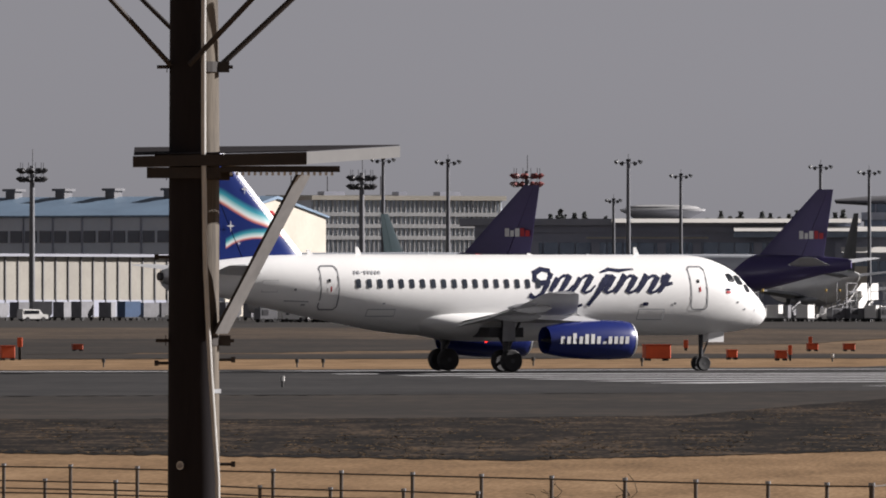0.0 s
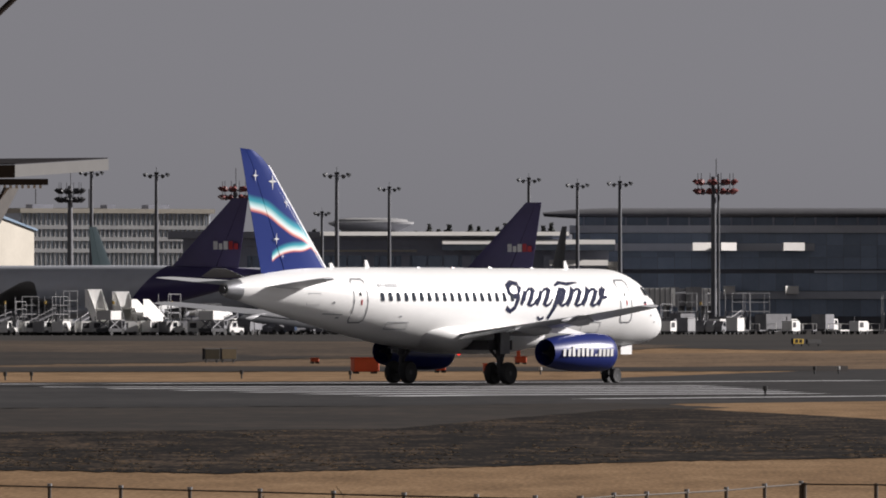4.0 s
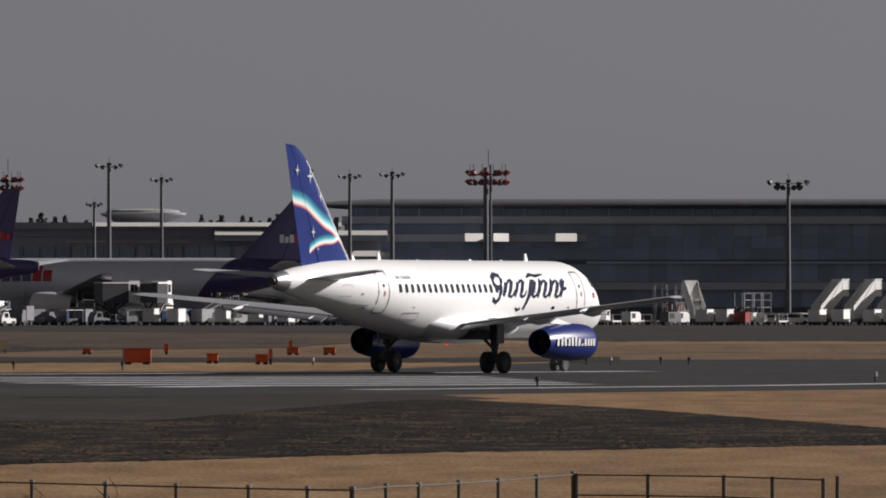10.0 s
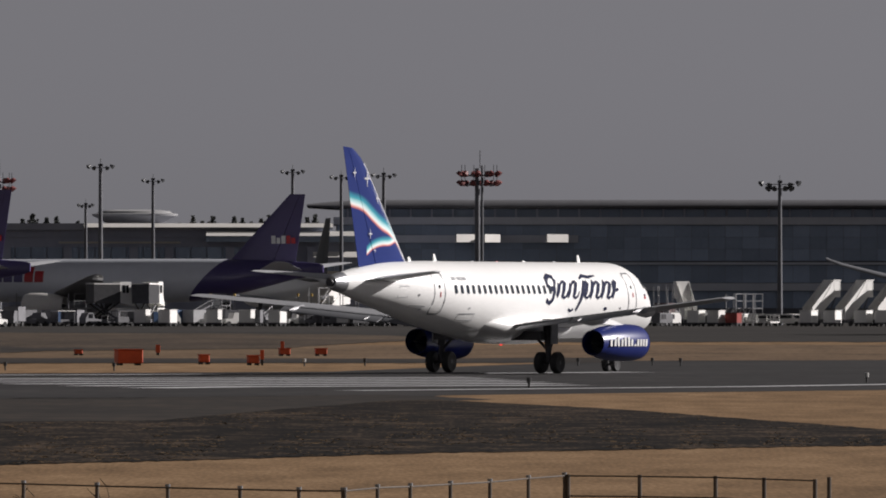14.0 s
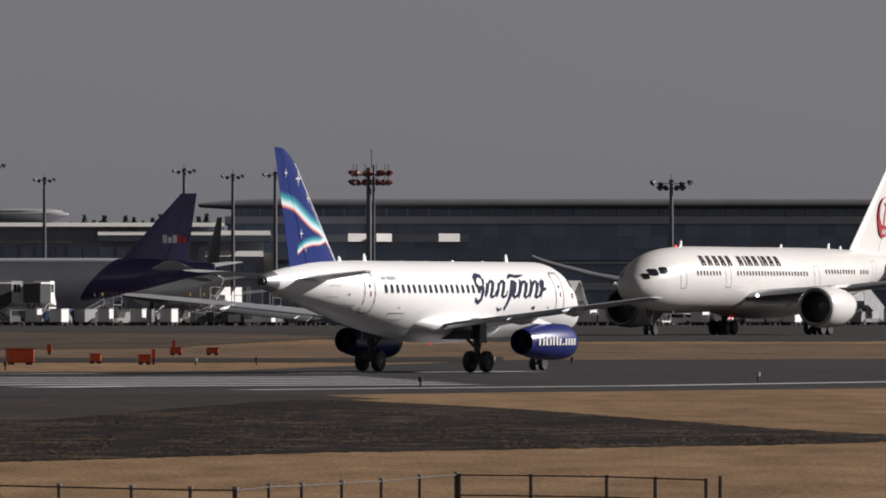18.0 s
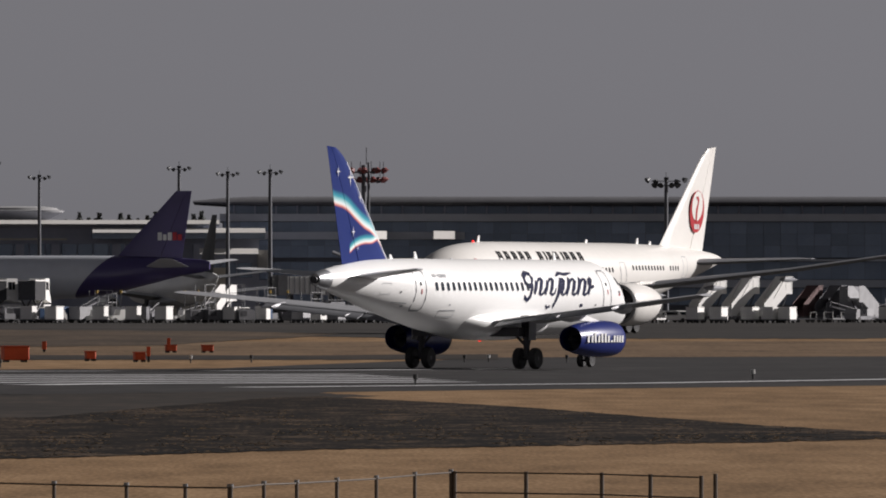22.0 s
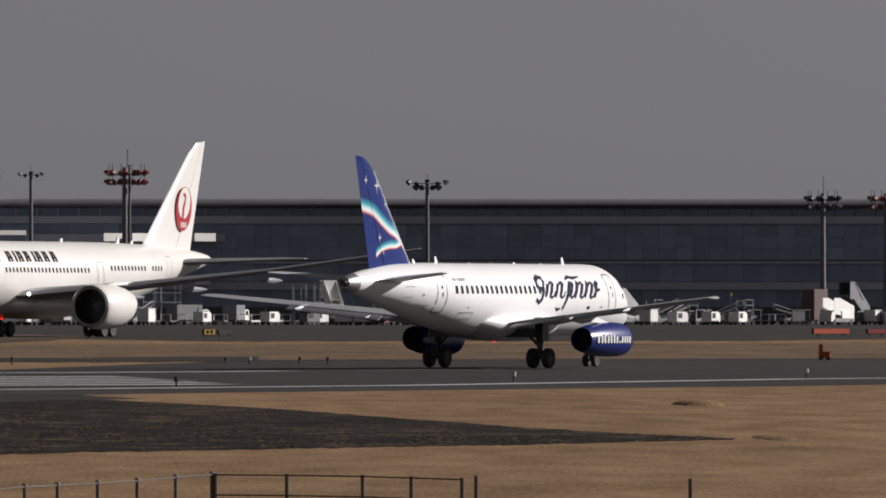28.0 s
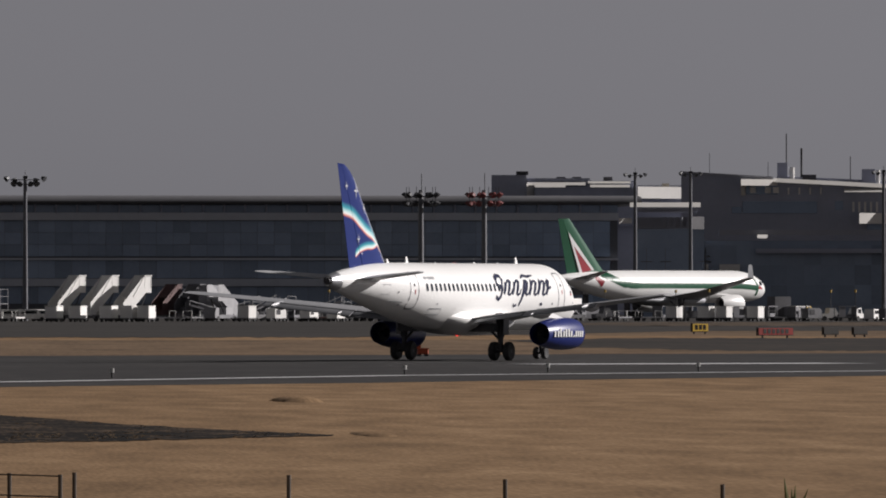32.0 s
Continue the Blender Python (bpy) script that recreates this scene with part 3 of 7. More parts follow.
# ---------------------------------------------------------------- foreground pole
def utility_pole():
    """A weathered wooden pole with a platform on a brace, wire stays, clamps, steps and a conduit."""
    p = spot(-73.27, 60.0)
    pole = thing("utility_pole", pose(p.x, p.y, 0, 0, 0, 4.2), "weathered dark wooden pole with a small platform and stays", "pole")
    bm = bmesh.new()
    n, rows = 24, []
    for k in range(20):
        z = 7.5 * k / 19
        r = 0.153 - 0.0042 * z
        rows.append([(r * math.cos(2 * math.pi * i / n) + 0.004 * math.sin(z * 2 + i), r * math.sin(2 * math.pi * i / n), z) for i in range(n)])
    part("shaft", skin(bm, rows), M_WOOD, pole, "weathered brown wood", True)
    bm = bmesh.new()
    run = [(0.055, 0.19, 5.2), (0.05, 0.185, 4.6), (0.05, 0.185, 3.9), (0.06, 0.185, 3.2), (0.09, 0.18, 2.6), (0.13, 0.165, 2.0), (0.15, 0.15, 0.0)]
    skin(bm, [[(a + 0.014 * math.cos(2 * math.pi * i / 10), -b + 0.014 * math.sin(2 * math.pi * i / 10), c) for i in range(10)] for a, b, c in run])
    part("conduit", bm, M_CONDUIT, pole, "pale grey plastic conduit", True)
    # black shell added over the left side to stand in for its shade
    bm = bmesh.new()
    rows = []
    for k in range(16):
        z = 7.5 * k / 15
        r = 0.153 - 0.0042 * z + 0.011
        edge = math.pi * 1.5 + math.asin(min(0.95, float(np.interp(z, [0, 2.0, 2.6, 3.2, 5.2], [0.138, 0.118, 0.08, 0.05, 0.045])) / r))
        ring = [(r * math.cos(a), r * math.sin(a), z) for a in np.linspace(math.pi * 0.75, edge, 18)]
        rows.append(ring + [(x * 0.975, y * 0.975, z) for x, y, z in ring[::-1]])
    part("shade_shell", skin(bm, rows), M_SHADEDECK, pole, "black half-round shell for the pole's shaded side", True)
    for z in (4.36, 3.74, 2.79, 2.50):
        bm = bmesh.new()
        r = 0.153 - 0.0042 * z + 0.008
        skin(bm, [[(r * math.cos(2 * math.pi * i / 24), r * math.sin(2 * math.pi * i / 24), z + q) for i in range(24)] for q in (-0.012 if z < 2.6 else -0.03, 0.012 if z < 2.6 else 0.03)])
        part("clamp_band", bm, M_STEEL if z < 2.6 else M_RUST, pole, "steel clamp band")
        if z > 2.6:
            for s in (-1, 1):
                bm = boxes((s * r - 0.02, -0.05, z - 0.03, s * r + 0.035 * s + 0.02, 0.05, z + 0.03))
                tube(bm, (s * r, -0.02, z), (s * (r + 0.075), -0.02, z), 0.01, n=8)
                part("clamp_lug", bm, M_RUST, pole)
    for x, z in ((-1, 3.86), (-1, 3.27), (-1, 2.66), (1, 2.68), (1, 2.08)):
        bm = tubes(((x * 0.13, 0, z), (x * 0.22, 0, z), 0.009))
        box(bm, x * 0.22 - 0.012, -0.016, z - 0.016, x * 0.22 + 0.012, 0.016, z + 0.016)
        part("step_bolt", bm, M_RUST, pole, "rusty step bolt")
    bm = skin(bmesh.new(), [[(-0.355, y, 3.785), (0.64, y, 3.80), (0.64, y, 3.87), (-0.355, y, 3.845)] for y in (-0.20, 0.10)])
    part("platform_beam", bm, M_RUST, pole, "dark steel channel beam")
    bm = bmesh.new()
    skin(bm, [[(0.64, -0.202, 3.80), (1.19, 0.55, 3.85), (1.19, 0.55, 3.915), (0.64, -0.202, 3.87)], [(0.64, -0.196, 3.80), (1.19, 0.556, 3.85), (1.19, 0.556, 3.915), (0.64, -0.196, 3.87)]])
    part("platform_side", bm, M_PLATE, pole, "dull grey steel side plate")
    bm = bmesh.new()
    skin(bm, [[(-0.35, -0.19, z - 0.022), (0.64, -0.19, z), (1.185, 0.55, z + 0.045), (-0.35, 0.55, z + 0.03)] for z in (3.872, 3.878)])
    part("platform_deck", bm, M_SHADEDECK, pole, "dark chequered deck")
    bm = boxes((-0.275, -0.175, 3.72, 0.15, -0.135, 3.782), (0.15, -0.175, 3.755, 0.83, -0.135, 3.79))
    part("bracket", bm, M_RUST, pole, "rusty angle bracket")
    for k in range(18):
        part("grating_slot", boxes((0.20 + 0.034 * k, -0.178, 3.736, 0.215 + 0.034 * k, -0.14, 3.754)), M_CONDUIT, pole)
    bm = bmesh.new()
    skin(bm, [[(0.59, -0.175, 3.74), (0.665, -0.05, 3.74), (0.58, -0.05, 3.74)], [(0.115, -0.175, 2.83), (0.19, -0.05, 2.83), (0.105, -0.05, 2.83)]])
    part("brace", bm, M_STEEL, pole, "slanting steel brace")
    bm = bmesh.new()
    skin(bm, [[(0.575, y, 3.74), (0.592, y, 3.74), (0.117, y, 2.83), (0.10, y, 2.83)] for y in (-0.18, -0.05)])
    part("brace_flange", bm, M_RUST, pole, "dark brace flange")
    for a, b, r in (((-0.14, -0.10, 4.37), (-0.95, -0.5, 5.25), 0.016), ((-0.12, 0.12, 4.57), (-0.95, 0.6, 5.40), 0.014),
                    ((-0.03, -0.17, 4.37), (0.72, -0.6, 5.15), 0.017), ((0.15, -0.03, 4.37), (0.95, 0.1, 5.12), 0.017)):
        part("stay_rod", tubes((a, b, r)), M_RUST, pole, "dark steel stay rod", True)
    bm = bmesh.new()
    skin(bm, [[(-0.085 + q * math.cos(a), y, 2.075 + q * 1.2 * math.sin(a)) for a in np.linspace(0, 2 * math.pi, 17)[:-1]] for q, y in ((0.021, -0.168), (0.021, -0.14), (0.015, -0.14), (0.015, -0.168))])
    part("ring_tag", bm, M_CONDUIT, pole, "small pale ring tag")
    return pole


utility_pole()


# ---------------------------------------------------------------- fences
M_FENCE = surface("weathered_fence_steel", (0.105, 0.086, 0.068), (0.055, 0.045, 0.037), 0.15, 0.65, 0.1)


def fence(name, label, run, top, rails, r=0.022, cap=True):
    """Posts at bearing and distance, a knob on each, and pipe rails from post to post."""
    f = thing(name, None, label, "fence")
    pts = [spot(b, d) for b, d in run]
    for p in pts:
        bm = tubes(((p.x, p.y, 0), (p.x, p.y, top), r), n=8)
        post = part("post", bm, M_FENCE, f, "", True)
        if cap:
            bm = tubes(((p.x, p.y, top - 0.01), (p.x, p.y, top + 0.022), r * 1.35), n=8)
            part("post_cap", bm, M_STEEL, post, "pale metal cap", True)
    for h in rails:
        for a, b in zip(pts, pts[1:]):
            part("rail", tubes(((a.x, a.y, h), (b.x, b.y, h), 0.011), n=6), M_FENCE, f, "", True)
    return f


def marks(us, vs, top):
    """Posts from bearings and how far their tops lie below eye level."""
    out = []
    for u, v in zip(us, vs):
        out.append((u, (EYE[2] - top) * 1000 / v))
    return out


left = [-98.0, -91.54, -85.16, -78.78, -72.29, -65.8, -59.26, -52.45, -45.85, -39.15, -32.12, -25.36, -18.44, -12.81, -8.6]
fence("pipe_fence", "dark weathered steel pipe fence with pale caps", marks(left, [15.3, 15.4, 15.5, 15.67, 15.8, 15.94, 16.1, 16.27, 16.43, 16.6, 16.8, 16.97, 17.13, 17.25, 17.29], 0.95), 0.95, (0.93, 0.60, 0.50))
low = [-94.5, -87.6, -80.84, -73.97, -67.05, -60.3, -53.3, -46.2]
fence("low_pipe_fence", "low weathered steel fence nearer the road", marks(low, [16.7, 16.86, 17.0, 17.18, 17.5, 17.7, 17.83, 18.1], 0.75), 0.75, (0.735, 0.64))
mid = [-8.45, -5.3, -2.16, 1.68, 5.46, 9.14, 12.6]
fence("pipe_fence", "dark steel fence with a sunlit top rail", marks(mid, [17.29, 16.98, 16.87, 16.65, 16.44, 16.1, 15.84], 0.95), 0.95, (0.93,))
gate = [12.95, 19.79, 27.04, 31.69, 36.55]
fence("gate", "dark steel gate panel between posts", marks(gate, [15.84, 15.9, 16.0, 16.15, 16.3], 0.95), 0.95, (0.93, 0.68), 0.026, False)
for b, v in ((37.9, 16.1), (58.4, 16.35), (79.1, 16.75), (99.9, 17.25), (120.5, 17.7)):
    d = (EYE[2] - 0.95) * 1000 / v
    p = spot(b, d)
    tagged(part("post", tubes(((p.x, p.y, 0), (p.x, p.y, 0.95), 0.026)), M_FENCE, None, "", True), "single dark steel post in dry grass", "post", "line of single posts")


# ---------------------------------------------------------------- the departing jet
JET = dict(
    hull=[(0.0, 2.50, 0.05, 0.05), (-0.1, 2.52, 0.28, 0.28), (-0.37, 2.6, 0.58, 0.57), (-0.8, 2.74, 0.86, 0.84), (-1.25, 2.89, 1.06, 1.09), (-1.8, 3.09, 1.28, 1.36),
          (-2.6, 3.25, 1.50, 1.585), (-3.5, 3.335, 1.64, 1.745), (-4.5, 3.36, 1.71, 1.78), (-6.5, 3.36, 1.73, 1.78), (-12.0, 3.36, 1.73, 1.78),
          (-17.5, 3.37, 1.73, 1.77), (-19.5, 3.45, 1.70, 1.69), (-21.5, 3.62, 1.61, 1.53), (-23.5, 3.79, 1.43, 1.33), (-25.5, 3.97, 1.17, 1.11),
          (-27.5, 4.08, 0.82, 0.80), (-29.2, 4.14, 0.50, 0.50), (-30.0, 4.15, 0.33, 0.34), (-30.25, 4.15, 0.22, 0.24)],
    belly=[(-8.6, 2.3, 0.1, 0.06), (-9.4, 2.22, 1.1, 0.5), (-11.0, 2.12, 1.85, 0.72), (-13.5, 2.1, 2.0, 0.78), (-16.5, 2.14, 1.9, 0.72),
           (-18.2, 2.3, 1.3, 0.5), (-19.4, 2.45, 0.2, 0.1)],
    body=M_WHITE, body_label="white fuselage with window row and navy script",
    wing=[(1.0, -9.6, 6.9, 2.16, 0.34), (2.1, -10.4, 6.0, 2.26, 0.22), (4.9, -12.4, 3.95, 2.6, 0.16), (9.5, -14.95, 2.6, 3.06, 0.15), (13.4, -17.15, 1.75, 3.45, 0.12), (13.9, -17.6, 1.35, 3.51, 0.08)],
    wing_paint=M_JETWING, fairings=[(5.6, -14.6, 2.6, 2.45), (9.0, -16.0, 2.2, 2.85)],
    stab=[(0.5, -25.6, 2.6, 4.25, 0.2), (4.4, -28.1, 1.25, 4.62, 0.08), (4.7, -28.6, 0.75, 4.65, 0.04)], stab_paint=M_STABGREY,
    fin=[(-23.35, 5.0), (-27.9, 10.2), (-29.25, 10.28), (-27.9, 4.85)], fin_root=0.22, fin_tip=0.09, fin_sweep=0.5, rudder=-0.06, fin_paint=M_AURORA,
    fin_label="deep blue fin with waving bands of light and stars", edge_paint=M_LETTER,
    engines=[(-9.63, -13.88, 4.65, 1.42, 0.84)], engine_paint=M_BLUE, pylon_paint=M_WHITE,
    gear=[("nose_gear", -3.28, 0.0, 2.2, 0.33, 0.24, (0.0,), 0.24, 0.09), ("main_gear", -14.77, -2.85, 2.5, 0.50, 0.36, (0.0,), 0.42, 0.13),
          ("main_gear", -14.77, 2.85, 2.5, 0.50, 0.36, (0.0,), 0.42, 0.13)])
jet, jet_hull, jet_body, jet_fin = airliner("regional_jet", "white regional jet airliner with blue tail, rolling on the runway", pose(0, 0, 0), JET)


def jet_details():
    h = jet_hull
    for s in (-1, 1):
        for k in range(18):
            bm = pane(bmesh.new(), h, -21.45 + 0.525 * k, 3.86, 0.25, 0.41, s)
            part("window", bm, M_CABIN, jet_body, "dark cabin window")
        for x in (-22.8, -4.34):
            t = x + 0.42
            ring = [(x - 0.42, 2.86), (x - 0.42, 4.5), (x - 0.3, 4.62), (x + 0.3, 4.62), (t, 4.5), (t, 2.86), (x + 0.3, 2.74), (x - 0.3, 2.74)]
            door = part("cabin_door", stroke(bmesh.new(), h, ring, 0.06, s, closed=True), M_WINGTOP, jet_body, "closed white door outlined in grey")
            part("door_mark", pane(bmesh.new(), h, x + 0.05, 3.62, 0.08, 0.24, s), M_RED, door, "small red mark")
            part("door_window", pane(bmesh.new(), h, x - 0.02, 3.98, 0.12, 0.16, s), M_GLASS, door)
        for x, z, w, hh in ((-2.5, 4.12, 0.42, 0.40), (-1.98, 4.02, 0.46, 0.44), (-1.5, 3.66, 0.36, 0.36)):
            part("cockpit_window", pane(bmesh.new(), h, x, z, w, hh, s, lean=-0.35), M_GLASS, jet_body, "dark cockpit window")
        for k in range(8):
            x = -21.55 + 0.17 * k
            z = 4.34 + (0.0 if k != 2 else 0.01)
            part("marking_bar", stroke(bmesh.new(), h, [(x, z - (0.075 if k != 2 else 0.02)), (x, z + (0.075 if k != 2 else 0.02))], 0.10, s), M_GREY, jet_body, "small dark painted bar")
        part("marking_bar", stroke(bmesh.new(), h, [(-23.7, 3.08), (-24.8, 3.12)], 0.05, s), M_GREY, jet_body)
        part("cargo_door", stroke(bmesh.new(), h, [(-20.9, 2.45), (-20.9, 2.75), (-19.6, 2.75), (-19.6, 2.45)], 0.04, s, closed=True), M_GREY, jet_body)
        part("cargo_door", stroke(bmesh.new(), h, [(-7.4, 2.3), (-7.4, 2.75), (-6.1, 2.75), (-6.1, 2.3)], 0.04, s, closed=True), M_GREY, jet_body)
        for x, z, w, q, mat in ((-2.75, 3.5, 0.26, 0.12, M_RED), (-2.75, 3.62, 0.26, 0.1, M_NAVY), (-5.6, 3.0, 0.14, 0.1, M_WINGTOP), (-2.2, 3.05, 0.12, 0.08, M_WINGTOP), (-1.75, 2.75, 0.1, 0.07, M_WINGTOP),
                                (-7.6, 4.5, 0.16, 0.1, M_WINGTOP), (-24.4, 3.6, 0.12, 0.1, M_WINGTOP), (-23.9, 2.95, 0.2, 0.08, M_GREY), (-20.2, 3.0, 0.14, 0.08, M_GREY)):
            part("service_mark", pane(bmesh.new(), h, x, z, w, q, s), mat, jet_body, "small painted service mark")
        part("radome_seam", stroke(bmesh.new(), h, [(-1.15, 2.2), (-1.1, 2.7), (-1.15, 3.3)], 0.025, s), M_GREY, jet_body)
        part("hatch_seam", stroke(bmesh.new(), h, [(-25.9, 3.5), (-25.9, 4.0), (-25.2, 4.0), (-25.2, 3.5)], 0.025, s, closed=True), M_GREY, jet_body)
        # flowing script painted as brush strokes
        f = s * -1
        mx = lambda q: (-9.0 + (q[0] + 9.0) * f, q[1])
        runs = []
        # slanting body strokes, thin where they begin and end
        for k, (lo, hi, w) in enumerate(((3.52, 4.1, 0.2), (3.48, 4.24, 0.2), (3.5, 4.12, 0.17), (3.5, 4.24, 0.2), (2.9, 4.24, 0.2), (3.5, 4.22, 0.2), (3.48, 4.26, 0.21),
                                         (3.5, 4.2, 0.2), (3.5, 4.26, 0.21), (3.48, 4.2, 0.2), (3.5, 4.28, 0.2))):
            x = -10.35 + 0.5 * k
            q = (hi - lo) * 0.75
            runs.append(([(x - q * 0.5, lo), (x, (lo + hi) / 2), (x + q * 0.5, hi)], (w * 0.7, w, w, w * 0.8)))
        # thin joining arcs, over the top and under the foot in turn
        for k in range(10):
            x = -10.1 + 0.5 * k
            if k % 2:
                runs.append(([(x - 0.52, 3.56), (x - 0.36, 3.47), (x - 0.12, 3.56), (x + 0.1, 3.8)], (0.09, 0.11, 0.08, 0.05)))
            else:
                runs.append(([(x - 0.22, 3.8), (x + 0.02, 4.08), (x + 0.26, 4.22), (x + 0.42, 4.2)], (0.05, 0.08, 0.1, 0.1)))
        runs += [([(-11.5, 3.38), (-11.25, 3.22), (-10.95, 3.4), (-10.7, 3.8), (-10.4, 4.35)], (0.2, 0.16, 0.14, 0.2, 0.2)),
                 ([(-10.4, 4.42), (-10.8, 4.5), (-11.15, 4.32), (-11.2, 4.05), (-10.95, 3.88), (-10.6, 3.95)], (0.16, 0.2, 0.22, 0.2, 0.14)),
                 ([(-8.15, 4.36), (-7.75, 4.5), (-7.3, 4.44), (-6.75, 4.5)], (0.06, 0.12, 0.12, 0.06)),
                 ([(-9.1, 2.95), (-9.35, 2.86), (-9.5, 2.98)], 0.1),
                 ([(-5.0, 4.22), (-5.35, 4.2), (-5.45, 3.98), (-5.25, 3.84), (-4.98, 3.9)], (0.1, 0.15, 0.14, 0.1))]
        for run, w in runs:
            run = [(-13.0 + (q[0] + 11.5) * 1.12, q[1]) for q in run]
            w = w * 1.25 if isinstance(w, (int, float)) else [k * 1.25 for k in w]
            part("script_stroke", stroke(bmesh.new(), h, [mx(q) for q in run], w, s), M_NAVY, jet_body, "navy brush stroke")
        part("crest_mark", pane(bmesh.new(), h, -7.1, 2.98, 0.3, 0.16, s), M_NAVY, jet_body)
    for x, hh, mat in ((-20.6, 0.34, M_WHITE), (-14.6, 0.05, M_RED), (-12.0, 0.08, M_WHITE), (-9.0, 0.06, M_GREY), (-6.6, 0.36, M_WHITE), (-23.0, 0.22, M_WHITE), (-17.0, 0.05, M_GREY)):
        zc, w, hgt = h.at(x)
        top = zc + hgt - 0.02
        bm = bmesh.new()
        skin(bm, [[(x - 0.16, y, top), (x + 0.14, y, top), (x - 0.02, y * 0.5, top + hh), (x - 0.16, y * 0.5, top + hh)] for y in (-0.04, 0.04)])
        part("antenna", bm, mat, jet_body, "short blade antenna")
    # lettering on the engine cowlings becomes bars
    for s in (-1, 1):
        y, z, r = s * 4.65, 1.42, 0.84
        hs = [0.32, 0.32, 0.46, 0.32, 0.42, 0.42, 0.32, 0.1, 0.32, 0.32, 0.32, 0.32]
        for k, q in enumerate(hs):
            x = -13.38 + 0.285 * k
            if s > 0:
                x = -10.23 - 0.285 * k
            prof = [(0.1, 1.0), (0.3, 1.03), (0.55, 1.0), (0.8, 0.88), (1.0, 0.70)]
            u = (-9.63 - x) / 4.25
            rr = r * float(np.interp(u, [a for a, _ in prof], [b for _, b in prof])) + 0.05
            z0 = -0.16
            bm = bmesh.new()
            pts = []
            for xx, zz in ((x - 0.09, z0), (x + 0.09, z0), (x + 0.12, z0 + q), (x - 0.06, z0 + q)):
                pts.append(bm.verts.new((xx, y + s * math.sqrt(rr * rr - zz * zz), z + zz)))
            bm.faces.new(pts)
            part("letter_bar", bm, M_LETTER, jet, "white painted bar on the cowling")
    # fin stars
    for x, z, q in ((-28.35, 9.1, 0.28), (-27.2, 8.85, 0.42), (-26.3, 7.95, 0.26), (-27.0, 6.35, 0.28), (-26.6, 5.6, 0.14)):
        for s in (-1, 1):
            bm = bmesh.new()
            y = s * (0.235 - 0.025 * (z - 5.0))
            for a, b in ((q, q * 0.17), (q * 0.17, q)):
                bm.faces.new([bm.verts.new(p) for p in ((x - a * 0.7, y, z), (x, y, z - b), (x + a * 0.7, y, z), (x, y, z + b))])
            part("star", bm, M_LETTER, jet_fin, "white painted star")
    bm = bmesh.new()
    tube(bm, (-30.1, 0, 4.15), (-30.42, 0, 4.15), 0.21, 0.17, 16)
    part("exhaust_outlet", bm, M_DARK, jet, "dark auxiliary exhaust outlet", True)
    bm = bmesh.new()
    skin(bm, [[(x, -w * math.sin(2 * math.pi * i / 20), 4.15 + w * math.cos(2 * math.pi * i / 20)) for i in range(20)] for x, w in ((-29.45, 0.475), (-29.9, 0.395), (-30.28, 0.27))], False)
    part("tail_cone_ring", bm, M_METAL, jet, "bare metal tail cone", True)
    bm = bmesh.new()
    tube(bm, (-14.2, 0, 1.36), (-14.2, 0, 1.27), 0.09, 0.05, 10)
    part("beacon", bm, glowing("red_beacon", (1.0, 0.03, 0.02), 1.4), jet, "red anti-collision beacon")
    for s in (-1, 1):
        part("gear_door", boxes((-15.1, s * 3.12 - 0.03, 1.35, -14.5, s * 3.12 + 0.03, 2.3)), M_JETWING, jet, "pale gear door")
        part("gear_bay", boxes((-15.6, min(s * 1.3, s * 2.8), 1.52, -13.9, max(s * 1.3, s * 2.8), 1.95)), M_DARK, jet, "open dark wheel bay")
        # flaps lowered for take-off
        for y0, x0, z0, y1, x1, z1 in ((2.2, -16.15, 2.26, 4.9, -16.25, 2.58), (5.0, -16.3, 2.58, 9.6, -17.5, 3.04)):
            bm = bmesh.new()
            skin(bm, [[(x + 0.5, s * y, z + 0.02), (x + 0.1, s * y, z + 0.07), (x - 0.75 * q, s * y, z - 0.24 * q), (x - 0.78 * q, s * y, z - 0.28 * q), (x + 0.3, s * y, z - 0.12)] for x, y, z, q in ((x0, y0, z0, 1.0), (x1, y1, z1, 0.8))])
            part("flap", bm, M_WINGTOP, jet, "lowered grey flap", True)
        part("gear_door", boxes((-3.15, s * 0.42 - 0.02, 1.28, -2.35, s * 0.42 + 0.02, 1.75)), M_WHITE, jet)


jet_details()


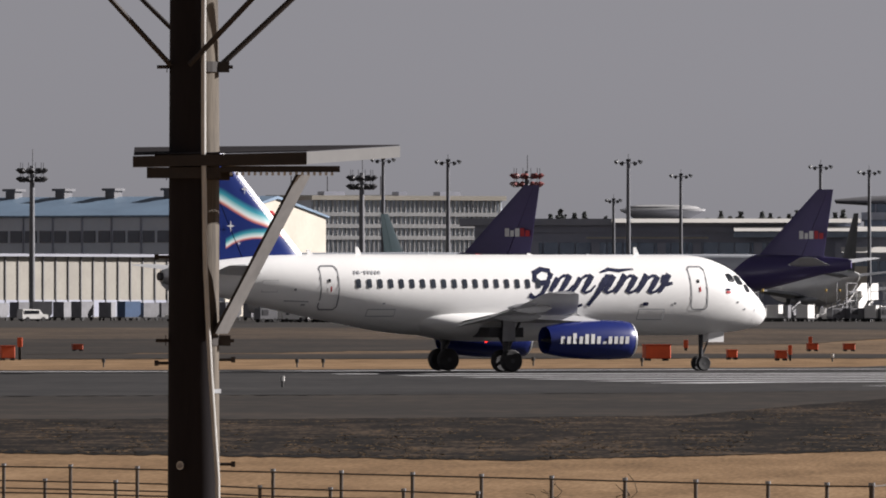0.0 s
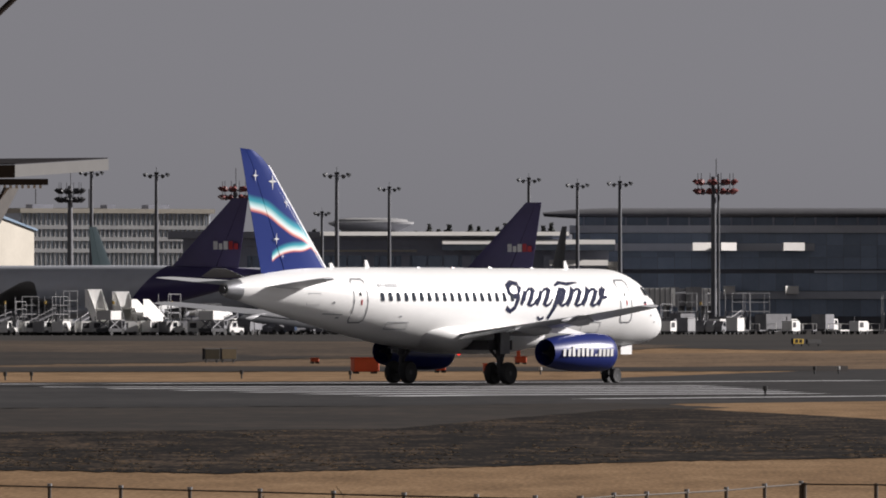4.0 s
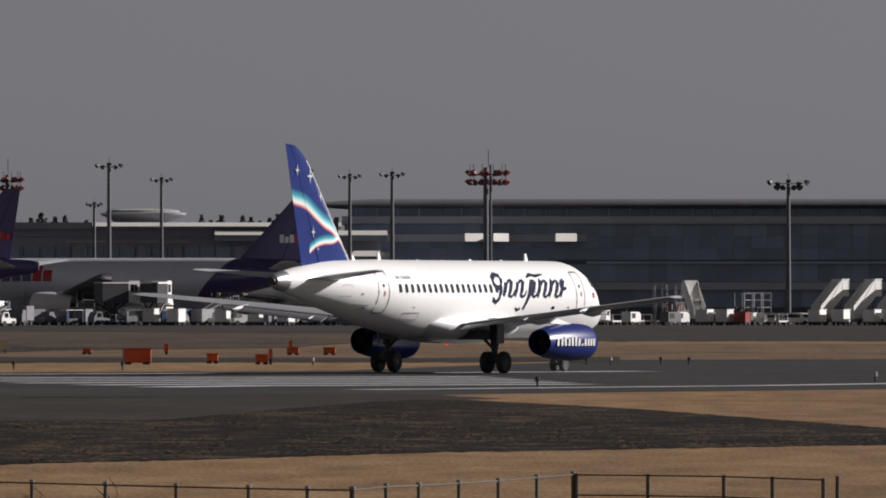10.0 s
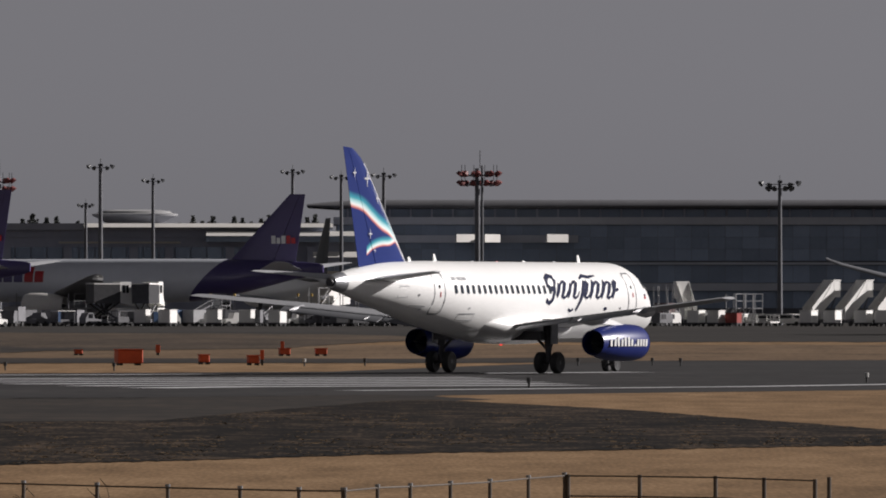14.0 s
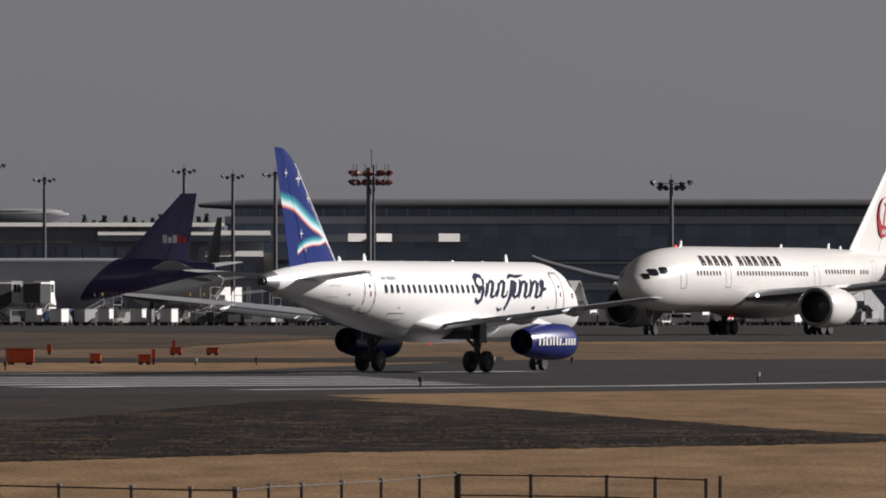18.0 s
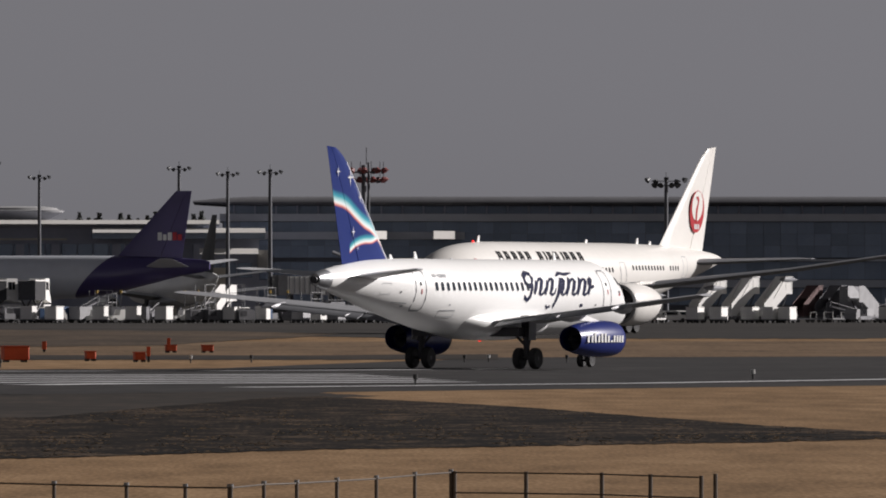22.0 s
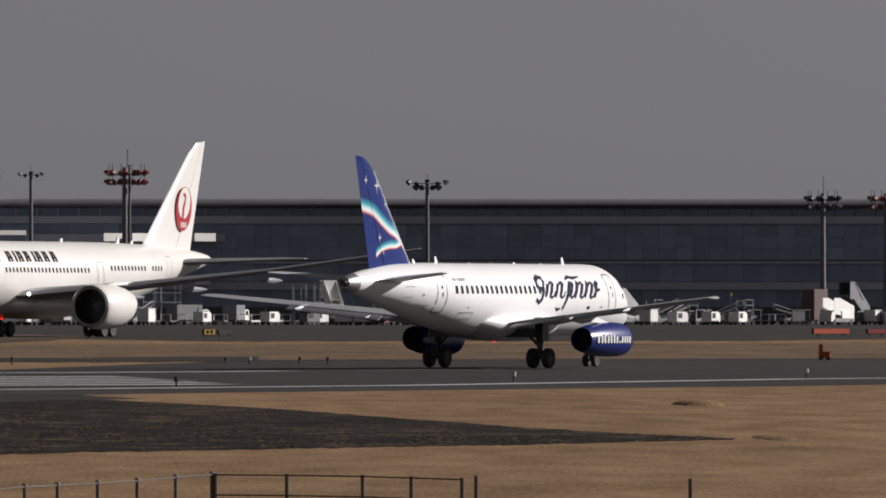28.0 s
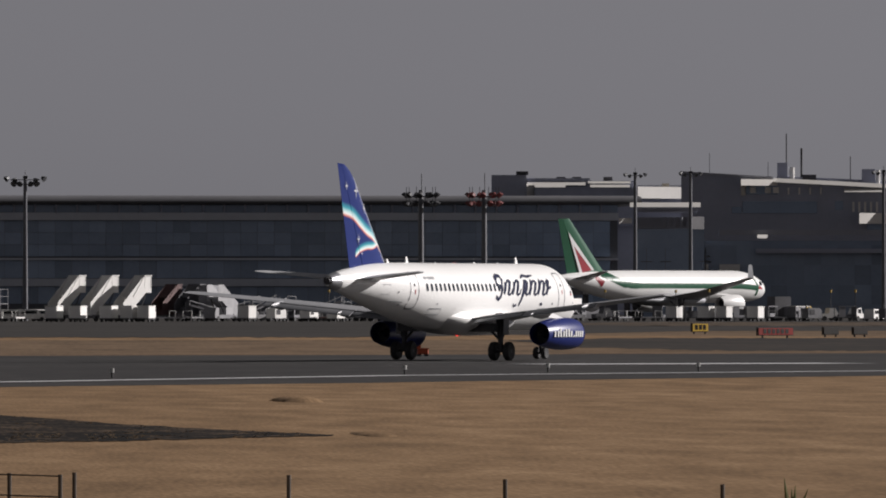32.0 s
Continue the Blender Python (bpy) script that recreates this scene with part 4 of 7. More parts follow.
# ---------------------------------------------------------------- the taxiing twin-aisle jet
WIDE = dict(
    hull=[(1.1, 4.2, 0.06, 0.06), (0.95, 4.22, 0.65, 0.6), (0.3, 4.32, 1.3, 1.2), (-0.9, 4.5, 1.92, 1.85), (-2.6, 4.75, 2.42, 2.38), (-5.0, 4.95, 2.74, 2.74),
          (-8.0, 5.06, 2.85, 2.9), (-11.0, 5.08, 2.89, 2.97), (-22.0, 5.08, 2.89, 2.97), (-33.0, 5.08, 2.89, 2.97), (-37.5, 5.2, 2.84, 2.83), (-42.0, 5.55, 2.55, 2.4),
          (-46.5, 5.98, 2.0, 1.85), (-50.5, 6.3, 1.4, 1.32), (-53.5, 6.5, 0.9, 0.88), (-55.8, 6.62, 0.45, 0.48), (-56.7, 6.66, 0.2, 0.22)],
    belly=[(-16.5, 3.0, 0.2, 0.1), (-18.5, 2.85, 2.2, 0.9), (-22.0, 2.75, 3.2, 1.2), (-28.0, 2.75, 3.3, 1.2), (-33.0, 2.9, 2.4, 0.9), (-36.0, 3.1, 0.3, 0.2)],
    body=M_CREAM, body_label="cream-white fuselage with black title blocks",
    wing=[(1.8, -17.5, 12.5, 3.4, 0.75), (3.6, -18.6, 11.2, 3.55, 0.7), (9.6, -22.9, 7.0, 4.2, 0.45), (20.0, -29.5, 4.2, 5.55, 0.26), (26.5, -33.8, 2.6, 6.65, 0.18), (29.4, -36.6, 1.3, 7.25, 0.1), (30.06, -37.9, 0.5, 7.42, 0.05)],
    fairings=[(6.5, -28.0, 5.0, 3.35), (12.5, -28.6, 4.4, 4.0), (18.5, -31.6, 3.6, 4.75)],
    stab=[(0.7, -48.0, 6.0, 6.3, 0.4), (8.6, -54.2, 2.4, 6.65, 0.16), (9.8, -55.7, 1.0, 6.7, 0.06)],
    fin=[(-44.4, 7.8), (-53.75, 16.75), (-55.9, 16.92), (-53.0, 7.3)], fin_root=0.36, fin_tip=0.14, fin_sweep=0.5, fin_paint=M_CREAM, fin_label="white fin with a red disc",
    engines=[(-17.0, -23.3, 9.9, 2.55, 1.85)], engine_paint=M_CREAM,
    gear=[("nose_gear", -3.6, 0.0, 3.0, 0.5, 0.36, (0.0,), 0.36, 0.14), ("main_gear", -28.0, -4.9, 3.3, 0.66, 0.5, (0.75, -0.75), 0.65, 0.24),
          ("main_gear", -28.0, 4.9, 3.3, 0.66, 0.5, (0.75, -0.75), 0.65, 0.24)])
twin_aisle, wide_hull, wide_body, wide_fin = airliner("twin_aisle_jet", "cream-white twin-aisle airliner with a red disc on its fin", pose(0, 0, 0), WIDE)


def wide_details():
    h = wide_hull
    for s in (-1, 1):
        for lo, hi in ((-11.9, -7.2), (-29.8, -15.2), (-40.1, -33.8), (-43.6, -41.6)):
            k = int((hi - lo) / 0.62)
            for i in range(k + 1):
                part("window", pane(bmesh.new(), h, lo + 0.62 * i, 5.62 + (0.2 if lo < -40 else 0), 0.27, 0.44, s), M_GLASS, wide_body)
        for x, z in ((-4.9, 5.2), (-13.6, 5.3), (-31.9, 5.35), (-45.6, 5.9)):
            ring = [(x - 0.52, z - 0.95), (x - 0.52, z + 0.95), (x + 0.52, z + 0.95), (x + 0.52, z - 0.95)]
            part("cabin_door", stroke(bmesh.new(), h, ring, 0.07, s, closed=True), M_GREY, wide_body, "closed cabin door")
        # the title becomes upright blocks
        xs = [-9.2 + (x + 10.5) * 1.125 for x in (-10.5, -11.65, -12.85, -14.0, -15.15, -17.2, -18.1, -18.85, -19.95, -21.0, -21.7, -22.8, -24.0)]
        for k, x in enumerate(xs):
            x2 = x if s > 0 else -34.5 - x
            slim = k in (6, 9)
            for q in ((0.0,) if slim else (-0.27, 0.27)):
                part("title_bar", stroke(bmesh.new(), h, [(x2 + q, 6.3), (x2 + q * 0.7 - 0.12 * s, 7.18)], 0.33, s, 0.03), M_BLACKPAINT, wide_body, "black painted title bar")
            if not slim:
                part("title_bar", stroke(bmesh.new(), h, [(x2 - 0.3, 6.66), (x2 + 0.3, 6.66)], 0.15, s, 0.035), M_BLACKPAINT, wide_body, "black painted title bar")
        for x, z, w, q in ((-2.2, 5.82, 0.95, 0.62), (-1.05, 5.66, 0.9, 0.62), (-0.2, 5.3, 0.55, 0.5)):
            part("cockpit_window", pane(bmesh.new(), h, x, z, w, q, s, 0.05, lean=-0.2), M_GLASS, wide_body, "dark cockpit window")
        y = s * 0.40
        bm = bmesh.new()
        bm.faces.new([bm.verts.new((-51.35 + 1.72 * math.cos(a) * 0.82 - 0.26 * math.sin(a), y, 11.0 + 1.92 * math.sin(a))) for a in np.linspace(0, 2 * math.pi, 33)[:-1]])
        disc = part("red_disc", bm, M_RED, wide_fin, "red painted disc")
        bm = bmesh.new()
        bm.faces.new([bm.verts.new((-51.4 + 1.3 * math.cos(a) * 0.82 - 0.2 * math.sin(a), y + s * 0.02, 11.5 + 1.36 * math.sin(a))) for a in np.linspace(0, 2 * math.pi, 25)[:-1]])
        part("disc_gap", bm, M_CREAM, disc, "white gap in the disc")
        bm = bmesh.new()
        bm.faces.new([bm.verts.new((x, y + s * 0.04, z)) for x, z in ((-51.2, 10.1), (-50.9, 10.1), (-51.1, 11.2), (-51.5, 11.9), (-51.1, 12.3), (-51.55, 12.4), (-51.75, 12.0), (-51.4, 11.1))])
        part("disc_stroke", bm, M_RED, disc, "red curved stroke")
        for k in range(3):
            x = -51.6 + 0.36 * k
            bm = bmesh.new()
            bm.faces.new([bm.verts.new(q) for q in ((x - 0.12, y + s * 0.02, 9.4), (x + 0.12, y + s * 0.02, 9.4), (x + 0.12, y + s * 0.02, 9.85), (x - 0.12, y + s * 0.02, 9.85))])
            part("disc_bar", bm, M_LETTER, disc, "white bar")
    for x, q in ((-9.5, 0.55), (-30.0, 0.3), (-40.0, 0.5), (-42.5, 0.3)):
        zc, w, hgt = h.at(x)
        bm = bmesh.new()
        skin(bm, [[(x - 0.25, y, zc + hgt - 0.05), (x + 0.25, y, zc + hgt - 0.05), (x, y, zc + hgt + q), (x - 0.25, y, zc + hgt + q)] for y in (-0.06, 0.06)])
        part("antenna", bm, M_WHITE, wide_body, "blade antenna")
    bm = bmesh.new()
    tube(bm, (-8.6, 0, 8.0), (-8.6, 0, 8.16), 0.12, 0.08, 10)
    part("beacon", bm, bpy.data.materials["red_beacon"], twin_aisle, "red anti-collision beacon")
    bm = bmesh.new()
    tube(bm, (-19.8, 0, 1.62), (-19.8, 0, 1.45), 0.11, 0.07, 10)
    part("beacon", bm, bpy.data.materials["red_beacon"], twin_aisle, "red anti-collision beacon")
    bm = bmesh.new()
    tube(bm, (-18.4, 3.4, 3.6), (-18.15, 3.45, 3.6), 0.16, 0.1, 10)
    part("landing_light", bm, glowing("landing_lamp", (1.0, 0.9, 0.8), 4.0), twin_aisle, "lit wing-root lamp")


wide_details()
# ---------------------------------------------------------------- parked aircraft
CARGO = dict(
    hull=[(0.0, 5.80, 0.06, 0.06), (-0.5, 5.85, 0.9, 0.9), (-2.0, 6.00, 1.9, 1.9), (-4.5, 6.30, 2.65, 2.7), (-8.0, 6.52, 3.02, 3.05), (-12.0, 6.55, 3.1, 3.1), (-30.0, 6.55, 3.1, 3.1),
          (-42.0, 6.55, 3.1, 3.1), (-48.0, 6.90, 2.8, 2.7), (-54.0, 7.50, 2.0, 2.0), (-59.0, 7.95, 1.1, 1.3), (-62.5, 8.10, 0.4, 0.9), (-63.7, 8.15, 0.15, 0.6)],
    belly=[(-17.0, 3.4, 0.2, 0.2), (-20.0, 3.2, 2.6, 1.0), (-30.0, 3.15, 3.3, 1.1), (-36.0, 3.3, 2.4, 0.8), (-39.0, 3.5, 0.3, 0.2)],
    body=M_FREIGHT, body_label="pale grey fuselage with a dark purple tail section",
    wing=[(2.0, -19.0, 14.0, 3.9, 0.9), (9.6, -25.0, 8.0, 4.7, 0.5), (30.4, -41.5, 2.6, 7.0, 0.15), (32.2, -43.6, 1.0, 7.3, 0.06)],
    fairings=[(8.0, -33.0, 5.0, 3.9), (16.0, -35.0, 4.5, 4.8)],
    stab=[(1.0, -53.8, 7.0, 8.0, 0.4), (10.0, -60.4, 2.6, 9.0, 0.15), (10.8, -61.4, 1.6, 9.1, 0.08)], stab_paint=M_STABGREY,
    fin=[(-48.5, 9.2), (-58.3, 18.9), (-60.8, 18.9), (-59.2, 8.6)], fin_root=0.4, fin_tip=0.16, fin_paint=M_PURPLE, fin_label="dark purple fin with white and red blocks",
    engines=[(-20.5, -27.0, 9.6, 2.9, 1.8)], engine_paint=M_CREAM,
    gear=[("nose_gear", -6.0, 0.0, 3.2, 0.53, 0.4, (0.0,), 0.4, 0.15), ("main_gear", -31.5, -5.5, 3.6, 0.66, 0.5, (1.45, 0.0, -1.45), 0.7, 0.25),
          ("main_gear", -31.5, 5.5, 3.6, 0.66, 0.5, (1.45, 0.0, -1.45), 0.7, 0.25)])


def freighter(bearing, d, heading):
    """A parked freighter whose fin tip stands at that bearing and distance."""
    a = radians(heading)
    tip = spot(bearing, d)
    craft, h, body, fin = airliner("cargo_aircraft", "parked cargo airliner, pale grey with a dark purple tail", pose(tip.x + 60.5 * math.sin(a), tip.y + 60.5 * math.cos(a), 0.53, 0, 0, 90 - heading), CARGO)
    for s in (-1, 1):
        for k, (w, mat) in enumerate(((0.9, M_LETTER), (0.75, M_LETTER), (0.9, M_LETTER), (0.85, M_RED), (0.9, M_RED))):
            w *= 0.76
            x = -55.9 - 0.8 * k if s > 0 else -59.1 + 0.8 * k
            bm = bmesh.new()
            top = 12.95 if k in (0, 2, 3) else 12.65
            bm.faces.new([bm.verts.new((xx, s * 0.46, z)) for xx, z in ((x - w / 2 * s, 11.8), (x + w / 2 * s, 11.8), (x + w / 2 * s, top), (x - w / 2 * s, top))])
            part("title_block", bm, mat, fin, "painted title block")
        for k, mat in enumerate((M_PURPLE, M_PURPLE, M_PURPLE, M_RED, M_RED)):
            x = -12.3 - 1.7 * k if s > 0 else -19.1 + 1.7 * k
            part("title_block", stroke(bmesh.new(), h, [(x, 6.3), (x, 8.5 if k in (0, 2, 3) else 7.9)], 1.45, s, 0.03), mat, body, "painted title block")
    return craft


freighter(-40.45, 1445.0, 296)
freighter(-12.38, 1500.0, 296)

LINER = dict(
    hull=[(0.0, 4.9, 0.06, 0.06), (-0.4, 4.95, 0.8, 0.8), (-1.6, 5.1, 1.7, 1.65), (-4.0, 5.35, 2.4, 2.4), (-7.5, 5.5, 2.8, 2.8), (-12.0, 5.5, 2.82, 2.82), (-36.0, 5.5, 2.82, 2.82),
          (-42.0, 5.75, 2.6, 2.5), (-48.0, 6.25, 1.9, 1.85), (-52.5, 6.75, 1.0, 1.05), (-55.3, 7.0, 0.4, 0.45), (-56.2, 7.05, 0.15, 0.2)],
    belly=[(-16.0, 3.3, 0.2, 0.2), (-19.0, 3.1, 2.4, 0.9), (-28.0, 3.05, 3.0, 1.0), (-35.0, 3.2, 2.0, 0.7), (-38.0, 3.4, 0.3, 0.2)],
    body=M_WHITE, body_label="white fuselage with a green stripe", belly_paint=M_GREY,
    wing=[(1.8, -18.5, 11.0, 3.6, 0.8), (9.5, -23.5, 6.5, 4.6, 0.45), (27.8, -37.0, 2.6, 6.8, 0.15), (29.2, -38.4, 1.6, 7.0, 0.08)],
    winglet=[(29.2, -38.4, 1.6, 7.0, 0.05), (29.8, -39.6, 0.9, 9.2, 0.03)], winglet_paint=M_GREY,
    stab=[(0.8, -47.4, 5.3, 6.9, 0.4), (9.0, -53.2, 2.2, 8.0, 0.14), (9.7, -54.1, 1.3, 8.1, 0.06)],
    fin=[(-43.8, 8.2), (-52.8, 17.2), (-55.8, 17.2), (-53.4, 7.6)], fin_root=0.4, fin_tip=0.16, fin_paint=M_GREEN, fin_label="green fin with a white and red wedge",
    engines=[(-18.0, -23.5, 9.4, 2.6, 1.5)], engine_paint=M_WHITE,
    gear=[("nose_gear", -6.7, 0.0, 3.2, 0.5, 0.36, (0.0,), 0.38, 0.14), ("main_gear", -29.0, -5.3, 3.4, 0.66, 0.48, (0.95, -0.95), 0.65, 0.22),
          ("main_gear", -29.0, 5.3, 3.4, 0.66, 0.48, (0.95, -0.95), 0.65, 0.22)])


def green_liner(bearing, d, heading, paint=None, name="green_tail_airliner", label="parked white airliner with a green stripe and green fin"):
    a = radians(heading)
    tip = spot(bearing, d)
    craft, h, body, fin = airliner(name, label, pose(tip.x + 54.3 * math.sin(a), tip.y + 54.3 * math.cos(a), 0.53, 0, 0, 90 - heading), dict(LINER, fin_paint=paint or M_GREEN, fin_label="", body_label="white fuselage"))
    for s in (-1, 1):
        if paint:
            continue
        part("stripe", stroke(bmesh.new(), h, [(-4.3, 5.3), (-9.0, 5.6), (-20.0, 5.65), (-37.0, 5.65), (-39.2, 5.7), (-41.2, 6.0), (-43.0, 6.6), (-44.6, 7.3), (-46.2, 7.9)], [0.9] * 12 + [1.05, 1.3, 1.5], s, 0.03), M_GREEN, body, "green painted stripe")
        part("nose_bar", stroke(bmesh.new(), h, [(-5.2, 6.9), (-4.3, 5.6), (-4.6, 4.0)], 0.6, s, 0.035), M_GREEN, body, "green bar behind the nose")
        part("nose_wedge", stroke(bmesh.new(), h, [(-3.9, 5.5), (-2.6, 5.1)], [0.7, 0.5, 0.3, 0.15], s, 0.03), M_RED, body, "small red wedge")
        part("tail_wedge", stroke(bmesh.new(), h, [(-48.2, 7.4), (-46.2, 5.9)], [0.6, 0.8, 1.0, 1.2], s, 0.03), M_WEDGE, body, "red wedge running down from the fin")
        part("cockpit_window", pane(bmesh.new(), h, -3.0, 6.1, 1.5, 0.7, s), M_GLASS, body)
        for k, (mat, poly) in enumerate(((M_LETTER, [(-46.6, 8.3), (-53.4, 14.9), (-50.6, 7.9)]), (M_WEDGE, [(-47.3, 8.3), (-52.0, 12.5), (-49.8, 7.9)]))):
            bm = bmesh.new()
            bm.faces.new([bm.verts.new((x, s * (0.43 + 0.02 * k - 0.024 * (z - 8.0)), z)) for x, z in poly])
            part("wedge", bm, mat, fin, "painted wedge")
    return craft


green_liner(84.72, 1800.0, 45)
green_liner(-55.15, 1708.0, 20, M_TEAL, "parked_airliner", "parked airliner, dark teal fin above a cargo aircraft")
green_liner(-10.0, 1700.0, 345, M_DARKFIN, "parked_airliner", "parked airliner, slim grey fin seen edge-on")


# ---------------------------------------------------------------- buildings
M_ROOF = surface("terminal_roof", (0.40, 0.41, 0.46), (0.33, 0.34, 0.39), 15.0, 0.75, spec=0.2)
M_TOPROOF = surface("dark_roof_sheet", (0.17, 0.17, 0.18), (0.13, 0.13, 0.14), 12.0, 0.85, spec=0.1)
M_BAND = surface("pale_cladding", (0.62, 0.64, 0.69), (0.54, 0.56, 0.61), 10.0, 0.6)
M_MULLION = surface("dark_mullion", (0.13, 0.135, 0.15), (0.10, 0.105, 0.12), 4.0, 0.6)
M_FACADE = surface("facade_grey", (0.42, 0.44, 0.53), (0.34, 0.36, 0.44), 8.0, 0.5, each=0.06)
M_PANEGLASS = surface("facade_glass", (0.23, 0.285, 0.37), (0.28, 0.34, 0.43), 6.0, 0.25, 0.3, each=0.17)
M_LIGHTWALL = surface("pale_wall", (0.62, 0.57, 0.48), (0.52, 0.48, 0.40), 6.0, 0.7)
M_PALEROOF = surface("pale_roof_sheet", (0.43, 0.42, 0.40), (0.36, 0.35, 0.335), 5.0, 0.7)
# part of the sunlight sits in this colour, whiter than the pale wall
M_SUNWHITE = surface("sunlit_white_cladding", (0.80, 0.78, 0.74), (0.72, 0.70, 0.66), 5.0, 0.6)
M_SHED = surface("cream_sheeting", (0.35, 0.33, 0.285), (0.28, 0.26, 0.225), 5.0, 0.7)
M_HANGARGLASS = surface("hangar_glass", (0.14, 0.165, 0.21), (0.11, 0.13, 0.17), 4.0, 0.3)
M_HANGAR = surface("hangar_blue_grey", (0.74, 0.80, 0.88), (0.66, 0.72, 0.80), 8.0, 0.55)
M_HANGARROOF = surface("hangar_roof_blue", (0.20, 0.29, 0.40), (0.16, 0.23, 0.32), 8.0, 0.5)


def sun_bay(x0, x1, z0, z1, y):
    """A bay slanted into a wedge so that its face catches the sun."""
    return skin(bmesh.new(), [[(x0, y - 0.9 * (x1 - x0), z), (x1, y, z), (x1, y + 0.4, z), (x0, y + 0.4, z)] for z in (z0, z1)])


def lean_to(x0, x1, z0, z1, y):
    """A strip sloped like a roof so that it catches the sun and shows bright."""
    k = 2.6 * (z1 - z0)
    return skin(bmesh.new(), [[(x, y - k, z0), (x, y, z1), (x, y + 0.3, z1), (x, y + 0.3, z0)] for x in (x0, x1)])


def terminal():
    """The long main terminal: deep roof, louvred attic, pale bands, glazed walls and dark base."""
    m = facing(-11.3, 2090.0, 0.3, -0.35) @ Matrix.Scale(1.066, 4)
    t = thing("terminal_building", m, "long dark glazed airport terminal with a deep flat roof", "building")
    W = 199.0
    # the roof's front edge is rounded, its end runs out to a thin eave
    bm = bmesh.new()
    prof = [(-2.0, 21.2), (-4.6, 21.4), (-5.0, 21.8), (-4.7, 22.2), (-3.4, 22.7), (2.0, 22.95), (40.0, 23.0), (40.0, 21.2)]
    skin(bm, [[(x, y, 21.9 + (z - 21.9) * k) for y, z in prof] for x, k in ((-1.5, 0.25), (4.0, 0.75), (10.0, 1.0), (W + 4, 1.0))])
    part("roof", bm, M_TOPROOF, t, "deep grey roof with a rounded edge", True)
    part("attic", boxes((5.0, 0.5, 19.7, W, 40, 21.3)), M_PANEGLASS, t)
    part("band", boxes((3.5, -1.2, 18.3, W, 38, 19.7)), M_BAND, t, "pale grey cladding band")
    part("wall", boxes((4.0, 1.0, 0, W, 38, 18.3)), M_MULLION, t)
    part("band", boxes((9.0, -1.6, 14.9, 49.4, 0.6, 16.3)), M_BAND, t, "pale grey cladding band")
    for i in range(49):
        x = 6 + 3.95 * i
        part("attic_post", boxes((x, -0.2, 19.7, x + 0.35, 0.5, 21.3)), M_FACADE, t)
    for j, (z0, z1) in enumerate(((11.5, 13.7), (13.75, 15.95), (16.0, 18.2), (2.6, 5.8), (7.4, 10.7))):
        for i in range(61):
            x = 4.2 + 3.17 * i
            part("pane", boxes((x, 0.7 + 0.02 * ((i * 7 + j * 3) % 5), z0, x + 3.11, 1.0, z1)), M_PANEGLASS, t)
    # gate boxes stretched forward and slanted so their faces catch the sun
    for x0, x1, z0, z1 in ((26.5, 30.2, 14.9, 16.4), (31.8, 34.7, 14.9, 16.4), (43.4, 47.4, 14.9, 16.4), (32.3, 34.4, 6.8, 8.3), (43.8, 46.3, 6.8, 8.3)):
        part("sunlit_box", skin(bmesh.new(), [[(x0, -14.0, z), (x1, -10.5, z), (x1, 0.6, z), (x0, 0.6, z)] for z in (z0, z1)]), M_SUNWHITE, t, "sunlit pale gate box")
    part("ledge", boxes((49.4, -0.6, 10.8, W, 1.0, 11.2)), M_BAND, t, "thin pale ledge")
    part("band", boxes((4, -0.9, 5.9, W, 1.0, 7.3)), M_BAND, t, "pale lower band")
    return t


terminal()


M_MASTGREY = surface("plant_grey", (0.16, 0.16, 0.17), (0.12, 0.12, 0.13), 2.0, 0.6)


